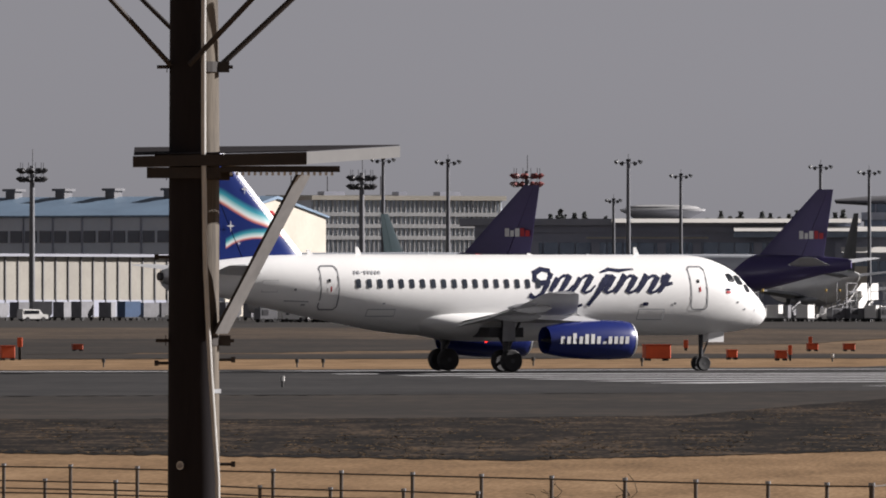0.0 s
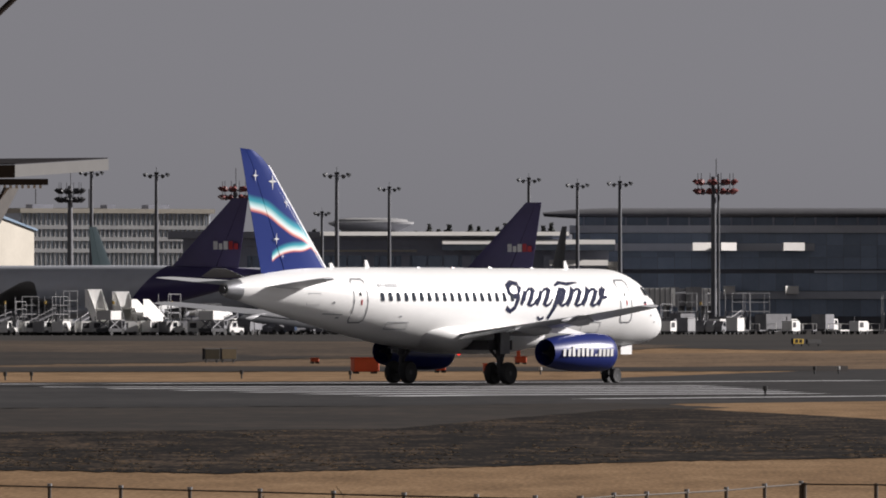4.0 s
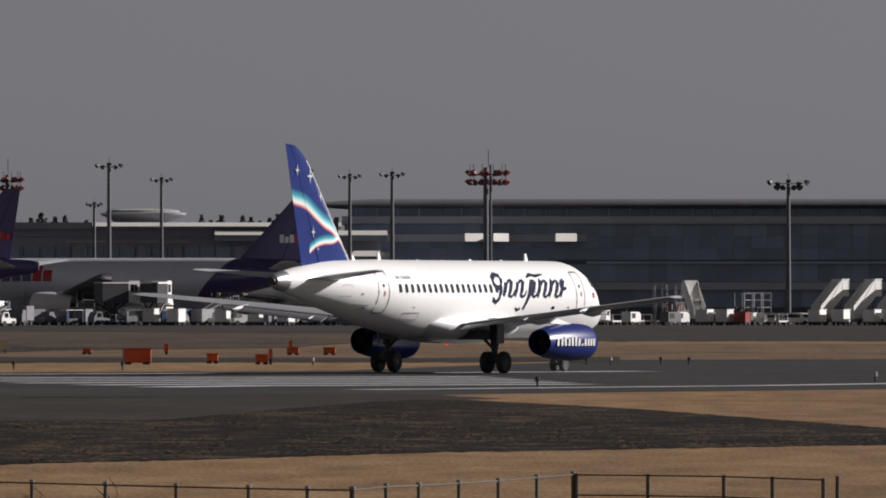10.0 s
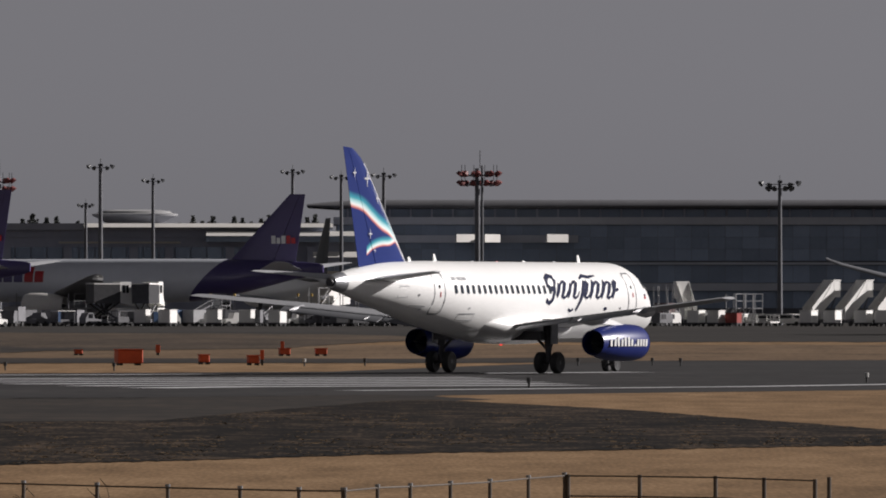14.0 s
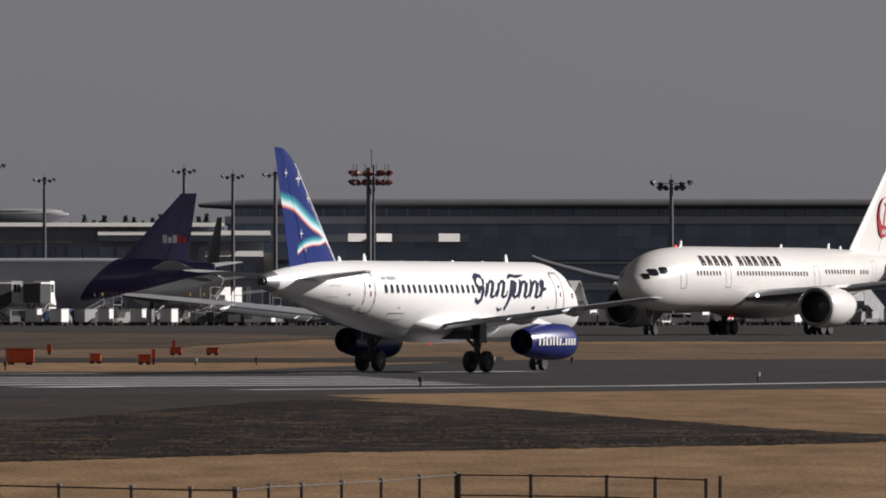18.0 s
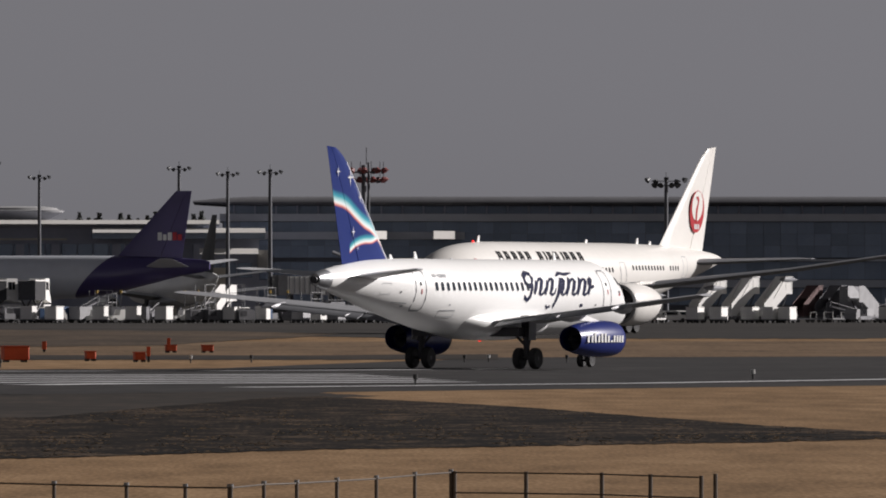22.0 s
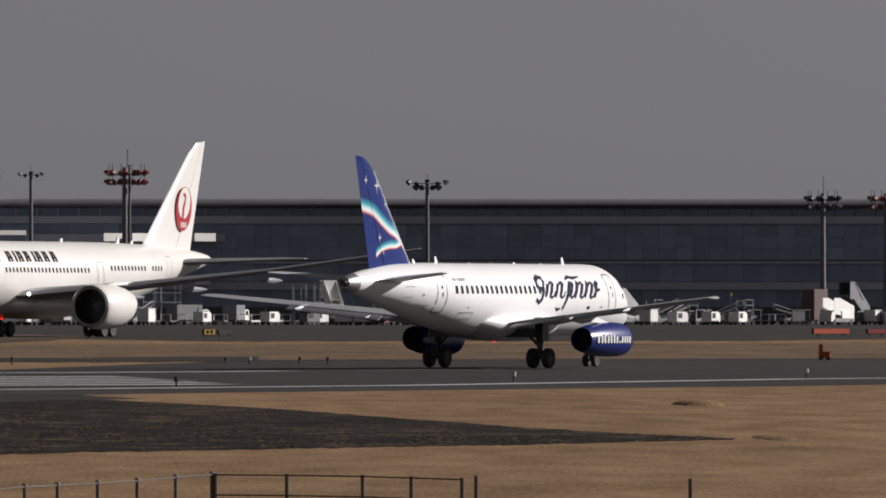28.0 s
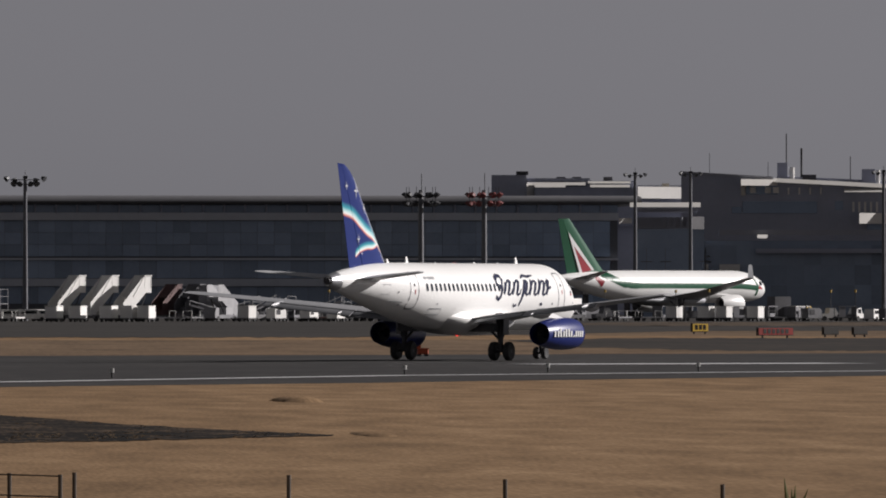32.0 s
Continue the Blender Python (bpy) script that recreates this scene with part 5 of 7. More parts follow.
def hangar():
    m = facing(-70.5, 2100.0, 0.5, -31)
    h = thing("hangar", m, "long blue-grey hangar with a sunlit cream gable end", "building")
    part("side_wall", boxes((-105, 0, 0, 0, 40, 20.5)), M_HANGAR, h)
    bm = bmesh.new()
    skin(bm, [[(x, -0.6, 20.4), (x, 20, 24.4), (x, 40.6, 20.4), (x, 40.6, 20.0), (x, 20, 23.8), (x, -0.6, 20.0)] for x in (-106, 0.8)])
    part("roof", bm, M_HANGARROOF, h, "blue sheet roof")
    bm = bmesh.new()
    skin(bm, [[(x, 0.05, 0), (x, 39.95, 0), (x, 39.95, 20.2), (x, 20, 24.0), (x, 0.05, 20.2)] for x in (0.02, 0.3)])
    part("gable_wall", bm, M_LIGHTWALL, h, "sunlit cream gable wall")
    bm = bmesh.new()
    skin(bm, [[(x, 18 + r * math.cos(q), 19.6 + r * math.sin(q)) for q in np.linspace(0, 2 * math.pi, 25)[:-1]] for x, r in ((0.32, 1.8), (0.40, 1.8), (0.40, 1.2), (0.32, 1.2))], False)
    part("ring_sign", bm, M_RED, h, "red ring sign")
    part("number_board", boxes((0.32, 7.5, 13.7, 0.41, 14.7, 15.7)), M_DARK, h, "dark board with pale bars")
    part("ledge_sign", boxes((0.32, 12.3, 16.2, 0.5, 23.3, 16.6)), M_DARK, h, "thin dark sign strip")
    for k in range(6):
        part("sign_bar", boxes((0.42, 8.2 + 1.05 * k, 14.1, 0.46, 8.8 + 1.05 * k, 15.3)), M_LETTER, h, "pale bar")
    for i in range(30):
        x = -103 + 3.5 * i
        part("window", boxes((x, -0.25, 14.9, x + 2.7, 0.0, 17.3)), M_HANGARGLASS, h)
        if i % 2 == 0:
            part("wall_rib", boxes((x - 0.55, -0.35, 0, x - 0.35, 0.0, 20.0)), M_FACADE, h)
    part("rail", boxes((-105, -0.4, 9.4, 0, 0, 9.7)), M_FACADE, h)
    for x in (-86, -74, -62, -50, -38, -24, -9.5):
        bm = boxes((x - 1.1, 18, 24.0, x + 1.1, 21, 25.6), (x - 1.6, 17.5, 25.6, x + 1.6, 21.5, 26.1))
        part("roof_vent", bm, M_MASTGREY, h, "dark roof ventilator")


def cream_shed(bearing, d, width, height):
    m = facing(bearing, d, 0.5, 48)
    h = thing("cargo_shed", m, "low sunlit cream cargo shed with dark posts", "building")
    part("wall", boxes((0, 0, 0, width, 20, height)), M_SHED, h)
    part("roof", boxes((-0.6, -1.2, height, width + 0.6, 21, height + 0.5)), M_ROOF, h)
    k = int(width / 3.3)
    for i in range(k + 1):
        x = i * width / k
        part("post", boxes((x - 0.11, -0.22, 0, x + 0.11, 0.0, height)), M_MASTGREY, h)
    part("shutter_band", boxes((0.3, -0.12, 0.2, width - 0.3, 0.0, 3.2)), M_FACADE, h)


M_FIN = surface("louvre_white", (0.60, 0.60, 0.595), (0.50, 0.50, 0.50), 4.0, 0.6)


def louvre_block():
    m = facing(-62.0, 2320.0, 0.5, 22)
    h = thing("office_block", m, "pale office block with white upright louvres", "building")
    part("wall", boxes((0, 0.8, 0, 46, 30, 25.6)), M_HANGAR, h)
    part("cornice", boxes((-0.4, -0.6, 25.6, 46.5, 30, 26.6)), M_LIGHTWALL, h, "pale cornice")
    for z in (4.0, 8.2, 12.5, 16.8, 19.4, 22.0):
        part("floor_edge", boxes((0, -0.3, z, 46.2, 0.8, z + 0.9)), M_FIN, h)
    for i in range(42):
        x = 0.4 + 1.09 * i
        part("louvre", boxes((x, -0.1, 4.7, x + 0.26, 0.75, 25.5)), M_FIN, h)
    for x, w in ((6, 5), (24, 2), (34, 5)):
        part("roof_box", boxes((x, 8, 26.6, x + w, 12, 27.6)), M_FACADE, h)
    m = facing(-66.5, 2450.0, 0.5, 0)
    b = thing("rear_block", m, "pale block behind the hangar with roof masts", "building")
    part("wall", boxes((0, 0, 0, 32, 20, 28.0)), M_LIGHTWALL, b)
    for x in (6.0, 14.5, 27.0):
        part("mast", tubes(((x, 3, 27.9), (x, 3, 32.5), 0.12)), M_DARK, b)


def low_wing():
    """The low pier of the terminal with its light canopies and the round lookout on the roof."""
    m = facing(-46.5, 2060.0, 0.5, 0)
    t = thing("terminal_pier", m, "low dark terminal pier with pale canopies and a round lookout", "building")
    W = 84.0
    part("wall", boxes((0, 1, 0, W, 30, 16.6)), M_FACADE, t)
    part("roof", boxes((-3, -2, 18.0, 76, 30, 19.3)), M_ROOF, t, "pale flat roof edge")
    part("attic", boxes((0, 0.2, 16.6, 73, 30, 18.2)), M_FACADE, t)
    part("soffit", boxes((51, -3.6, 15.6, 85, 1, 16.75)), M_PANEGLASS, t)
    part("end_box", boxes((83.6, -5.5, 9.0, 85.5, 1, 13.4)), M_PALEROOF, t, "pale stair box")
    # canopy strips sloped and mostly whitened to show as bright sunlit lines
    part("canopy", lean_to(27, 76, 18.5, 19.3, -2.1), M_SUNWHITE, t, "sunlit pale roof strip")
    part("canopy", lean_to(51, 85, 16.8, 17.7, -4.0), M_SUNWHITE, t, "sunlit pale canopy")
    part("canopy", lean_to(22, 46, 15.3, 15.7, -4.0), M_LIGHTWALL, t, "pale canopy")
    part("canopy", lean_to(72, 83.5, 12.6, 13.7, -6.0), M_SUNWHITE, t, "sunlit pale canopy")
    for j, z in enumerate((8.0, 11.7)):
        for i in range(26):
            x = 1 + 3.15 * i
            if j and x > 58:
                continue
            part("pane", boxes((x, 0.7, z, x + 2.9, 1.0, z + 2.9)), M_PANEGLASS, t)
    for x in (4, 11, 23, 36, 43, 55, 63, 71):
        part("stair_core", boxes((x, -1.5, 0, x + 1.6, 1, 14.6)), M_FACADE, t)
    M_LOOK = surface("lookout_grey", (0.42, 0.42, 0.42), (0.34, 0.34, 0.345), 5.0, 0.7)
    bm = bmesh.new()
    n = 24
    skin(bm, [[(37.3 + r * math.cos(2 * math.pi * i / n) * 0.98, 14 + r * 0.6 * math.sin(2 * math.pi * i / n), z) for i in range(n)] for r, z in ((5.6, 19.3), (6.6, 20.0), (8.6, 20.9), (8.7, 21.3), (7.7, 21.4), (7.2, 21.8), (5.0, 22.1), (2.0, 22.15))])
    part("lookout", bm, M_LOOK, t, "pale round rooftop lookout", True)
    m = facing(-10.6, 1945.0, 0.5, 0)
    e = thing("pier_end", m, "grey pier end block beneath the main roof", "building")
    part("wall", boxes((-8, 0, 0, 4, 10, 9.5)), M_LIGHTWALL, e)


def right_blocks():
    m = facing(77.8, 2330.0, 0.5, 0)
    a = thing("rear_terminal", m, "grey stepped terminal block with sunlit white roof parts", "building")
    part("wall", boxes((0, 0, 0, 7.8, 30, 31.3), (7.8, 1.0, 0, 44, 30, 29.0)), M_FACADE, a)
    part("roof_box", boxes((5.5, -0.3, 31.3, 8.2, 4, 32.1)), M_DARK, a, "dark rooftop unit")
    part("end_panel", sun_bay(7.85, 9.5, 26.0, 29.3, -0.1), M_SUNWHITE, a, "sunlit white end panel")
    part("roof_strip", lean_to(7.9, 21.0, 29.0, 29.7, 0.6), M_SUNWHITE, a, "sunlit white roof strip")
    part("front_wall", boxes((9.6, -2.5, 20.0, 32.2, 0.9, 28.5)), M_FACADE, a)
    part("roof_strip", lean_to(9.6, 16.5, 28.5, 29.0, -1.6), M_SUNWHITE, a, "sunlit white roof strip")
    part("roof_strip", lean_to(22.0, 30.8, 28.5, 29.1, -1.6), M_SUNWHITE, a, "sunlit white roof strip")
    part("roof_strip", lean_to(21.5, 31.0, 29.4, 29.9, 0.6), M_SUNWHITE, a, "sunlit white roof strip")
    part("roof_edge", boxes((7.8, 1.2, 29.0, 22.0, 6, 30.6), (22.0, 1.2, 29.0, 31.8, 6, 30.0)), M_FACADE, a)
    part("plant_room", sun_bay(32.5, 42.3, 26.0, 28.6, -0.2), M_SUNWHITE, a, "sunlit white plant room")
    part("plant_pipe", boxes((38.0, -1.2, 28.6, 39.6, 0.2, 29.4)), M_LIGHTWALL, a)
    for x in (14.5, 18.0, 25.0):
        part("roof_box", boxes((x, 2, 30.0, x + 2.0, 5, 30.9)), M_MASTGREY, a)
    m = facing(95.95, 2280.0, 0.5, 0)
    b = thing("control_block", m, "tall grey airport block with window bands, sunlit bays and masts", "building")
    bm = bmesh.new()
    plate(bm, [(0, 0), (70, 0), (70, 27.5), (46, 28.3), (20, 29.8), (0, 31.0)], 0, 30)
    part("wall", bm, M_FACADE, b)
    bm = bmesh.new()
    plate(bm, [(-0.3, 30.9), (20, 29.75), (20, 30.3), (-0.3, 31.5)], -0.5, 4)
    part("parapet", bm, M_ROOF, b, "pale sloping parapet")
    bm = bmesh.new()
    skin(bm, [[(x, -1.4, z), (x, 0.2, z + 0.9), (x, 0.4, z + 0.9), (x, 0.4, z)] for x, z in ((20.2, 29.1), (34, 28.4), (50, 27.5))])
    part("roof_strip", bm, M_SUNWHITE, b, "sunlit pale roof strip")
    bm = bmesh.new()
    plate(bm, [(21, 29.0), (46, 28.0), (70, 27.2), (70, 28.6), (46, 29.4), (21, 30.5)], 6, 14)
    part("set_back", bm, M_FACADE, b)
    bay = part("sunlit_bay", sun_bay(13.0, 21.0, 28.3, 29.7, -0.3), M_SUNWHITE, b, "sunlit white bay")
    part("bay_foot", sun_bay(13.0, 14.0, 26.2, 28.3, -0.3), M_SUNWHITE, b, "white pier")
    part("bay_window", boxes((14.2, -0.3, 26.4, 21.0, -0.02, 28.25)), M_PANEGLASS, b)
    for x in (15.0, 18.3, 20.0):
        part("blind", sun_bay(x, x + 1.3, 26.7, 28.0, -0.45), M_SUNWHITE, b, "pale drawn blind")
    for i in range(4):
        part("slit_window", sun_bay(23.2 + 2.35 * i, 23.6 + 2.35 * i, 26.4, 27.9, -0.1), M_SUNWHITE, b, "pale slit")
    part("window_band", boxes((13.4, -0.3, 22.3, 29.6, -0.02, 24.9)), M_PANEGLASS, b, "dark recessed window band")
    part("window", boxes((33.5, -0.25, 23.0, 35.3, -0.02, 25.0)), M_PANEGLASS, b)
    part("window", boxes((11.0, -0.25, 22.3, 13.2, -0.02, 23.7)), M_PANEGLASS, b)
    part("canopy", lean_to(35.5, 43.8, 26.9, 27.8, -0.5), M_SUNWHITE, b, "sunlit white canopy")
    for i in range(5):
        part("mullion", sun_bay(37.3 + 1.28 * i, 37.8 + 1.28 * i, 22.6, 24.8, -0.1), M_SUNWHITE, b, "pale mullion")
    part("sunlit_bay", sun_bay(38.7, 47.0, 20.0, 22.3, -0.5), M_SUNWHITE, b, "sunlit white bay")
    part("bay_window", boxes((40.5, -0.6, 18.4, 47.0, -0.02, 19.9)), M_PANEGLASS, b)
    part("plant_room", boxes((21.0, 5, 29.5, 23.2, 9, 33.4)), M_FACADE, b)
    part("tank", tubes(((24.2, 5, 29.5), (24.2, 5, 32.4), 0.55), n=14), M_SUNWHITE, b, "white roof tank", True)
    part("plant_room", boxes((39.5, 5, 28.0, 42.4, 9, 32.0)), M_FACADE, b)
    part("tank", tubes(((43.0, 5, 28.0), (43.0, 5, 31.8), 0.45), n=14), M_SUNWHITE, b, "white roof tank", True)
    part("roof_box", boxes((26.5, 5, 29.0, 29.5, 8, 30.8)), M_DARK, b)
    for x, z, r in ((23.0, 39.8, 0.13), (26.3, 36.6, 0.24), (37.0, 34.8, 0.1), (6.2, 35.5, 0.06), (19.0, 33.6, 0.06)):
        part("mast", tubes(((x, 7, 28), (x, 7, z), r)), M_DARK, b, "thin roof mast")
    m = facing(86.0, 1990.0, 0.5, 0)
    c = thing("terminal_link", m, "dark two-storey terminal link with stepped canopies", "building")
    part("wall", boxes((14, 2, 0, 130, 25, 14.6)), M_PANEGLASS, c)
    part("recess", boxes((11.2, 0.5, 0, 24.2, 4, 16.85)), M_PANEGLASS, c)
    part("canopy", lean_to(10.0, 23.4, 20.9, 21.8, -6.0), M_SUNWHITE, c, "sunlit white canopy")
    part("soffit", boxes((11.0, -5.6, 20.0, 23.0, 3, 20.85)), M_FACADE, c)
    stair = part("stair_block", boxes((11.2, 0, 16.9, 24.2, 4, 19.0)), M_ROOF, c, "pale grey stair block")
    # slanted fins added to make the stair block's panel read pale
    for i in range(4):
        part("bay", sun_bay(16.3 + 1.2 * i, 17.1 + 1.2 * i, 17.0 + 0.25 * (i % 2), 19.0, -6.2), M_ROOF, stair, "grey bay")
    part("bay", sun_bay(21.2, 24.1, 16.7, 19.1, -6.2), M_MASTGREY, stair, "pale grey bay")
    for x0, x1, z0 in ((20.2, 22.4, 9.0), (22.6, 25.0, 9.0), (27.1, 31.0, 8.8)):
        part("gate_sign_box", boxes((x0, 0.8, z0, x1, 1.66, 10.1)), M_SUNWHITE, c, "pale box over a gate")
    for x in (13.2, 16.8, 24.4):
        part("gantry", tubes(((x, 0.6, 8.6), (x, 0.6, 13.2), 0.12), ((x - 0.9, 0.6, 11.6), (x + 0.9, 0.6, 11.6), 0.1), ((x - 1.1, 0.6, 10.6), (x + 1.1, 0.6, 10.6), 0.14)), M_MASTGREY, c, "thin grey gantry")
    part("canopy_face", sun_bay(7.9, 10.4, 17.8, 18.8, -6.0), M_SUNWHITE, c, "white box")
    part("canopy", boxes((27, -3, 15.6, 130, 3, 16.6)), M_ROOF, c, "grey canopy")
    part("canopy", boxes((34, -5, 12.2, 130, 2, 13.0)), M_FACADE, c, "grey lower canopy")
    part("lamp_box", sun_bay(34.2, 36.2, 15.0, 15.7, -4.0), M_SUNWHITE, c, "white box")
    for j, z in enumerate((2.4, 6.2, 10.0)):
        for i in range(36):
            part("pane", boxes((14.5 + 3.2 * i, 1.7, z, 17.6 + 3.2 * i, 2.0, z + 3.7)), M_PANEGLASS, c)


hangar()
cream_shed(-100.0, 1850.0, 82.0, 11.0)
louvre_block()
low_wing()
right_blocks()


# ---------------------------------------------------------------- light masts
M_MAST = surface("mast_grey", (0.15, 0.154, 0.17), (0.11, 0.114, 0.126), 3.0, 0.6, 0.2)
M_LAMPGREY = surface("lamp_grey", (0.12, 0.125, 0.13), (0.08, 0.083, 0.09), 0.6, 0.5)
M_LAMPRED = surface("lamp_red", (0.26, 0.07, 0.065), (0.16, 0.05, 0.05), 0.5, 0.5)


def arm_mast(bearing, d, top, w=1.6, tilt=0):
    """A tall mast with floodlights on two short arms."""
    m = thing("light_mast", facing(bearing, d, 0.5, tilt), "tall grey floodlight mast with two short arms", "light mast", "apron light masts")
    h = top - 0.5
    bm = bmesh.new()
    tube(bm, (0, 0, 0), (0, 0, h - 0.2), 0.42, 0.26, 12)
    part("shaft", bm, M_MAST, m, "", True)
    part("arm", boxes((-w * 0.85, -0.08, h - 0.52, w * 0.85, 0.08, h - 0.40)), M_MAST, m)
    for x, dz in ((-1.0, 0.12), (-0.55, -0.12), (0.55, -0.12), (1.0, 0.12)):
        bm = bmesh.new()
        c = Vector((x * w, 0, h - 0.35 + dz))
        q = 1.4 if w > 2 else 1.0
        tube(bm, c + Vector((-0.12 * x, 0.1, 0.14)), c + Vector((0.3 * x, -0.18, -0.16)), 0.16 * q, 0.34 * q, 10)
        part("floodlight", bm, M_LAMPGREY, m, "tilted floodlight head", True)
    if w > 2:
        for x in (-0.62, -0.3, 0.3, 0.62):
            bm = bmesh.new()
            c = Vector((x * w, 0.3, h - 1.0))
            tube(bm, c + Vector((-0.1 * x, 0.1, 0.14)), c + Vector((0.3 * x, -0.18, -0.16)), 0.3, 0.5, 10)
            part("floodlight", bm, M_LAMPGREY, m, "tilted floodlight head", True)
        part("arm", boxes((-w * 0.6, 0.2, h - 1.2, w * 0.6, 0.4, h - 1.05)), M_MAST, m)
    part("tip", tubes(((0, 0, h - 0.3), (0, 0, h + 0.9), 0.05)), M_MAST, m)
    part("cap", boxes((-0.35, -0.35, h - 0.25, 0.35, 0.35, h + 0.12)), M_DARK, m)
    return m


# lighter copy of the mast grey, with haze and sunlight in the colour
M_MASTLIT = surface("lit_hazy_mast_grey", (0.19, 0.195, 0.21), (0.15, 0.154, 0.168), 3.0, 0.6)


def basket_mast(bearing, d, top, w=3.0, double=False, red=True, steel=None):
    """A big mast with a round lamp basket in two rows."""
    m = thing("basket_light_mast", facing(bearing, d, 0.5), "big steel light mast with a basket of reddish lamps", "light mast", "basket light masts")
    h = top - 0.5
    steel = steel or M_MAST
    bm = bmesh.new()
    if double:
        tube(bm, (-0.28, 0, 0), (-0.28, 0, h), 0.42, 0.36, 12)
        tube(bm, (0.42, 0.3, 0), (0.42, 0.3, h + 0.4), 0.22, 0.18, 10)
    else:
        tube(bm, (0, 0, 0), (0, 0, h), 0.5, 0.36, 12)
    part("shaft", bm, steel, m, "", True)
    n = 20
    for z in (h - 2.4, h - 1.05):
        bm = bmesh.new()
        skin(bm, [[(r * math.cos(2 * math.pi * i / n), r * 0.8 * math.sin(2 * math.pi * i / n), z + q) for i in range(n)] for r, q in ((w * 0.55, -0.1), (w, -0.1), (w, 0.1), (w * 0.55, 0.1))], False)
        part("platform", bm, steel, m, "round steel platform")
        for i in range(9):
            a = 2 * math.pi * i / 9 + (0.2 if z < h - 2 else 0.45)
            c, s = math.cos(a), math.sin(a)
            bm = bmesh.new()
            p = Vector((c * w, s * w * 0.8, z + 0.5))
            tube(bm, p, p + Vector((c * 0.35, s * 0.35, -0.42)), 0.36, 0.5, 10)
            part("lamp", bm, M_LAMPRED if red else M_DARK, m, "round floodlight")
    for i in range(10):
        a = 2 * math.pi * i / 10
        part("rail_post", tubes(((math.cos(a) * w * 0.95, math.sin(a) * w * 0.76, h - 2.6), (math.cos(a) * w * 0.95, math.sin(a) * w * 0.76, h + 0.5), 0.05), n=5), steel, m)
    part("tip", tubes(((0.1, 0, h), (0.1, 0, h + 2.6), 0.07)), steel, m)
    return m


for b, d, top in ((-55.26, 1750, 27.4), (-49.05, 1640, 25.6), (-31.79, 1560, 24.5), (-26.77, 1900, 26.6), (-13.41, 1800, 26.9), (-8.76, 1850, 26.6), (-4.7, 1700, 25.0)):
    arm_mast(b, d, top)
arm_mast(33.2, 1560, 22.0, 2.6)
for b, d, top in ((91.55, 1850, 26.2), (96.85, 1850, 26.4), (115.3, 1850, 26.6)):
    arm_mast(b, d, top)
arm_mast(-33.2, 2050, 23.6, 1.2)
basket_mast(-88.84, 1650, 24.8, 1.9, red=False, steel=M_MASTLIT)
basket_mast(-57.3, 1620, 23.3, 1.8, red=False, steel=M_MASTLIT)
basket_mast(-41.5, 1700, 24.6, 2.2)
basket_mast(4.45, 1520, 23.4, 2.7, True)
basket_mast(71.05, 1640, 20.9, 2.4, red=False, steel=M_MASTLIT)
basket_mast(77.1, 1640, 20.9, 2.4, steel=M_MASTLIT)


# ---------------------------------------------------------------- far trees
M_TREE = surface("dark_conifer", (0.11, 0.12, 0.115), (0.08, 0.088, 0.085), 1.5, 0.95, each=0.3)


def far_tree(bearing, d, h, w):
    rng = random.Random(int(bearing * 100))
    t = thing("conifer_tree", facing(bearing, d, 0.5), "dark distant conifer above the terminal roof", "tree", "far conifers")
    bm = bmesh.new()
    tube(bm, (0, 0, 0), (0, 0, h * 0.9), 0.4, 0.1, 8)
    part("trunk", bm, M_TREE, t)
    bm = bmesh.new()
    for k in range(700):
        k2 = rng.random()
        z = h * (0.6 + 0.4 * k2 ** 0.9)
        tier = 0.72 + 0.28 * math.cos(k2 * 31.0)
        r = w * (1.01 - z / h) * 2.7 * tier * rng.random() ** 0.5
        a = rng.random() * 6.28
        c = Vector((r * math.cos(a), r * math.sin(a), z))
        q = 0.25 + 0.4 * rng.random()
        vs = [bm.verts.new(c + Vector((rng.uniform(-q, q), rng.uniform(-q, q), rng.uniform(-q, q) * 0.8))) for _ in range(4)]
        for f in ((0, 1, 2), (0, 2, 3), (0, 3, 1), (1, 3, 2)):
            bm.faces.new([vs[i] for i in f])
    part("crown", bm, M_TREE, t)


rng = random.Random(4)
for b in (-39.2, -38.2, -37.0, -33.9, -23.0, -21.0, -19.1, -18.2, -16.5, -15.7, -12.0, -11.2, -46.0, -44.6, -36.0, -22.0, -14.4, -17.4, -24.1):
    far_tree(b + rng.uniform(-0.1, 0.1), 2600 + rng.uniform(0, 60), 24.8 + rng.uniform(-1.2, 1.6), 4.2 + rng.uniform(0, 2.6))


# ---------------------------------------------------------------- runway furniture
M_SIGNRED = surface("sign_red", (0.32, 0.03, 0.025), None, 0.6, 0.5)
M_SIGNYELLOW = surface("sign_yellow", (0.65, 0.42, 0.03), None, 0.6, 0.5)
M_OLIVE = surface("sign_olive", (0.03, 0.024, 0.014), (0.02, 0.017, 0.011), 0.8, 0.8, spec=0.08)
M_TAN = surface("sign_tan", (0.10, 0.075, 0.045), (0.07, 0.055, 0.035), 0.8, 0.8, spec=0.08)
M_SIGNDARK = surface("sign_back", (0.022, 0.02, 0.019), None, 0.6, 0.6)


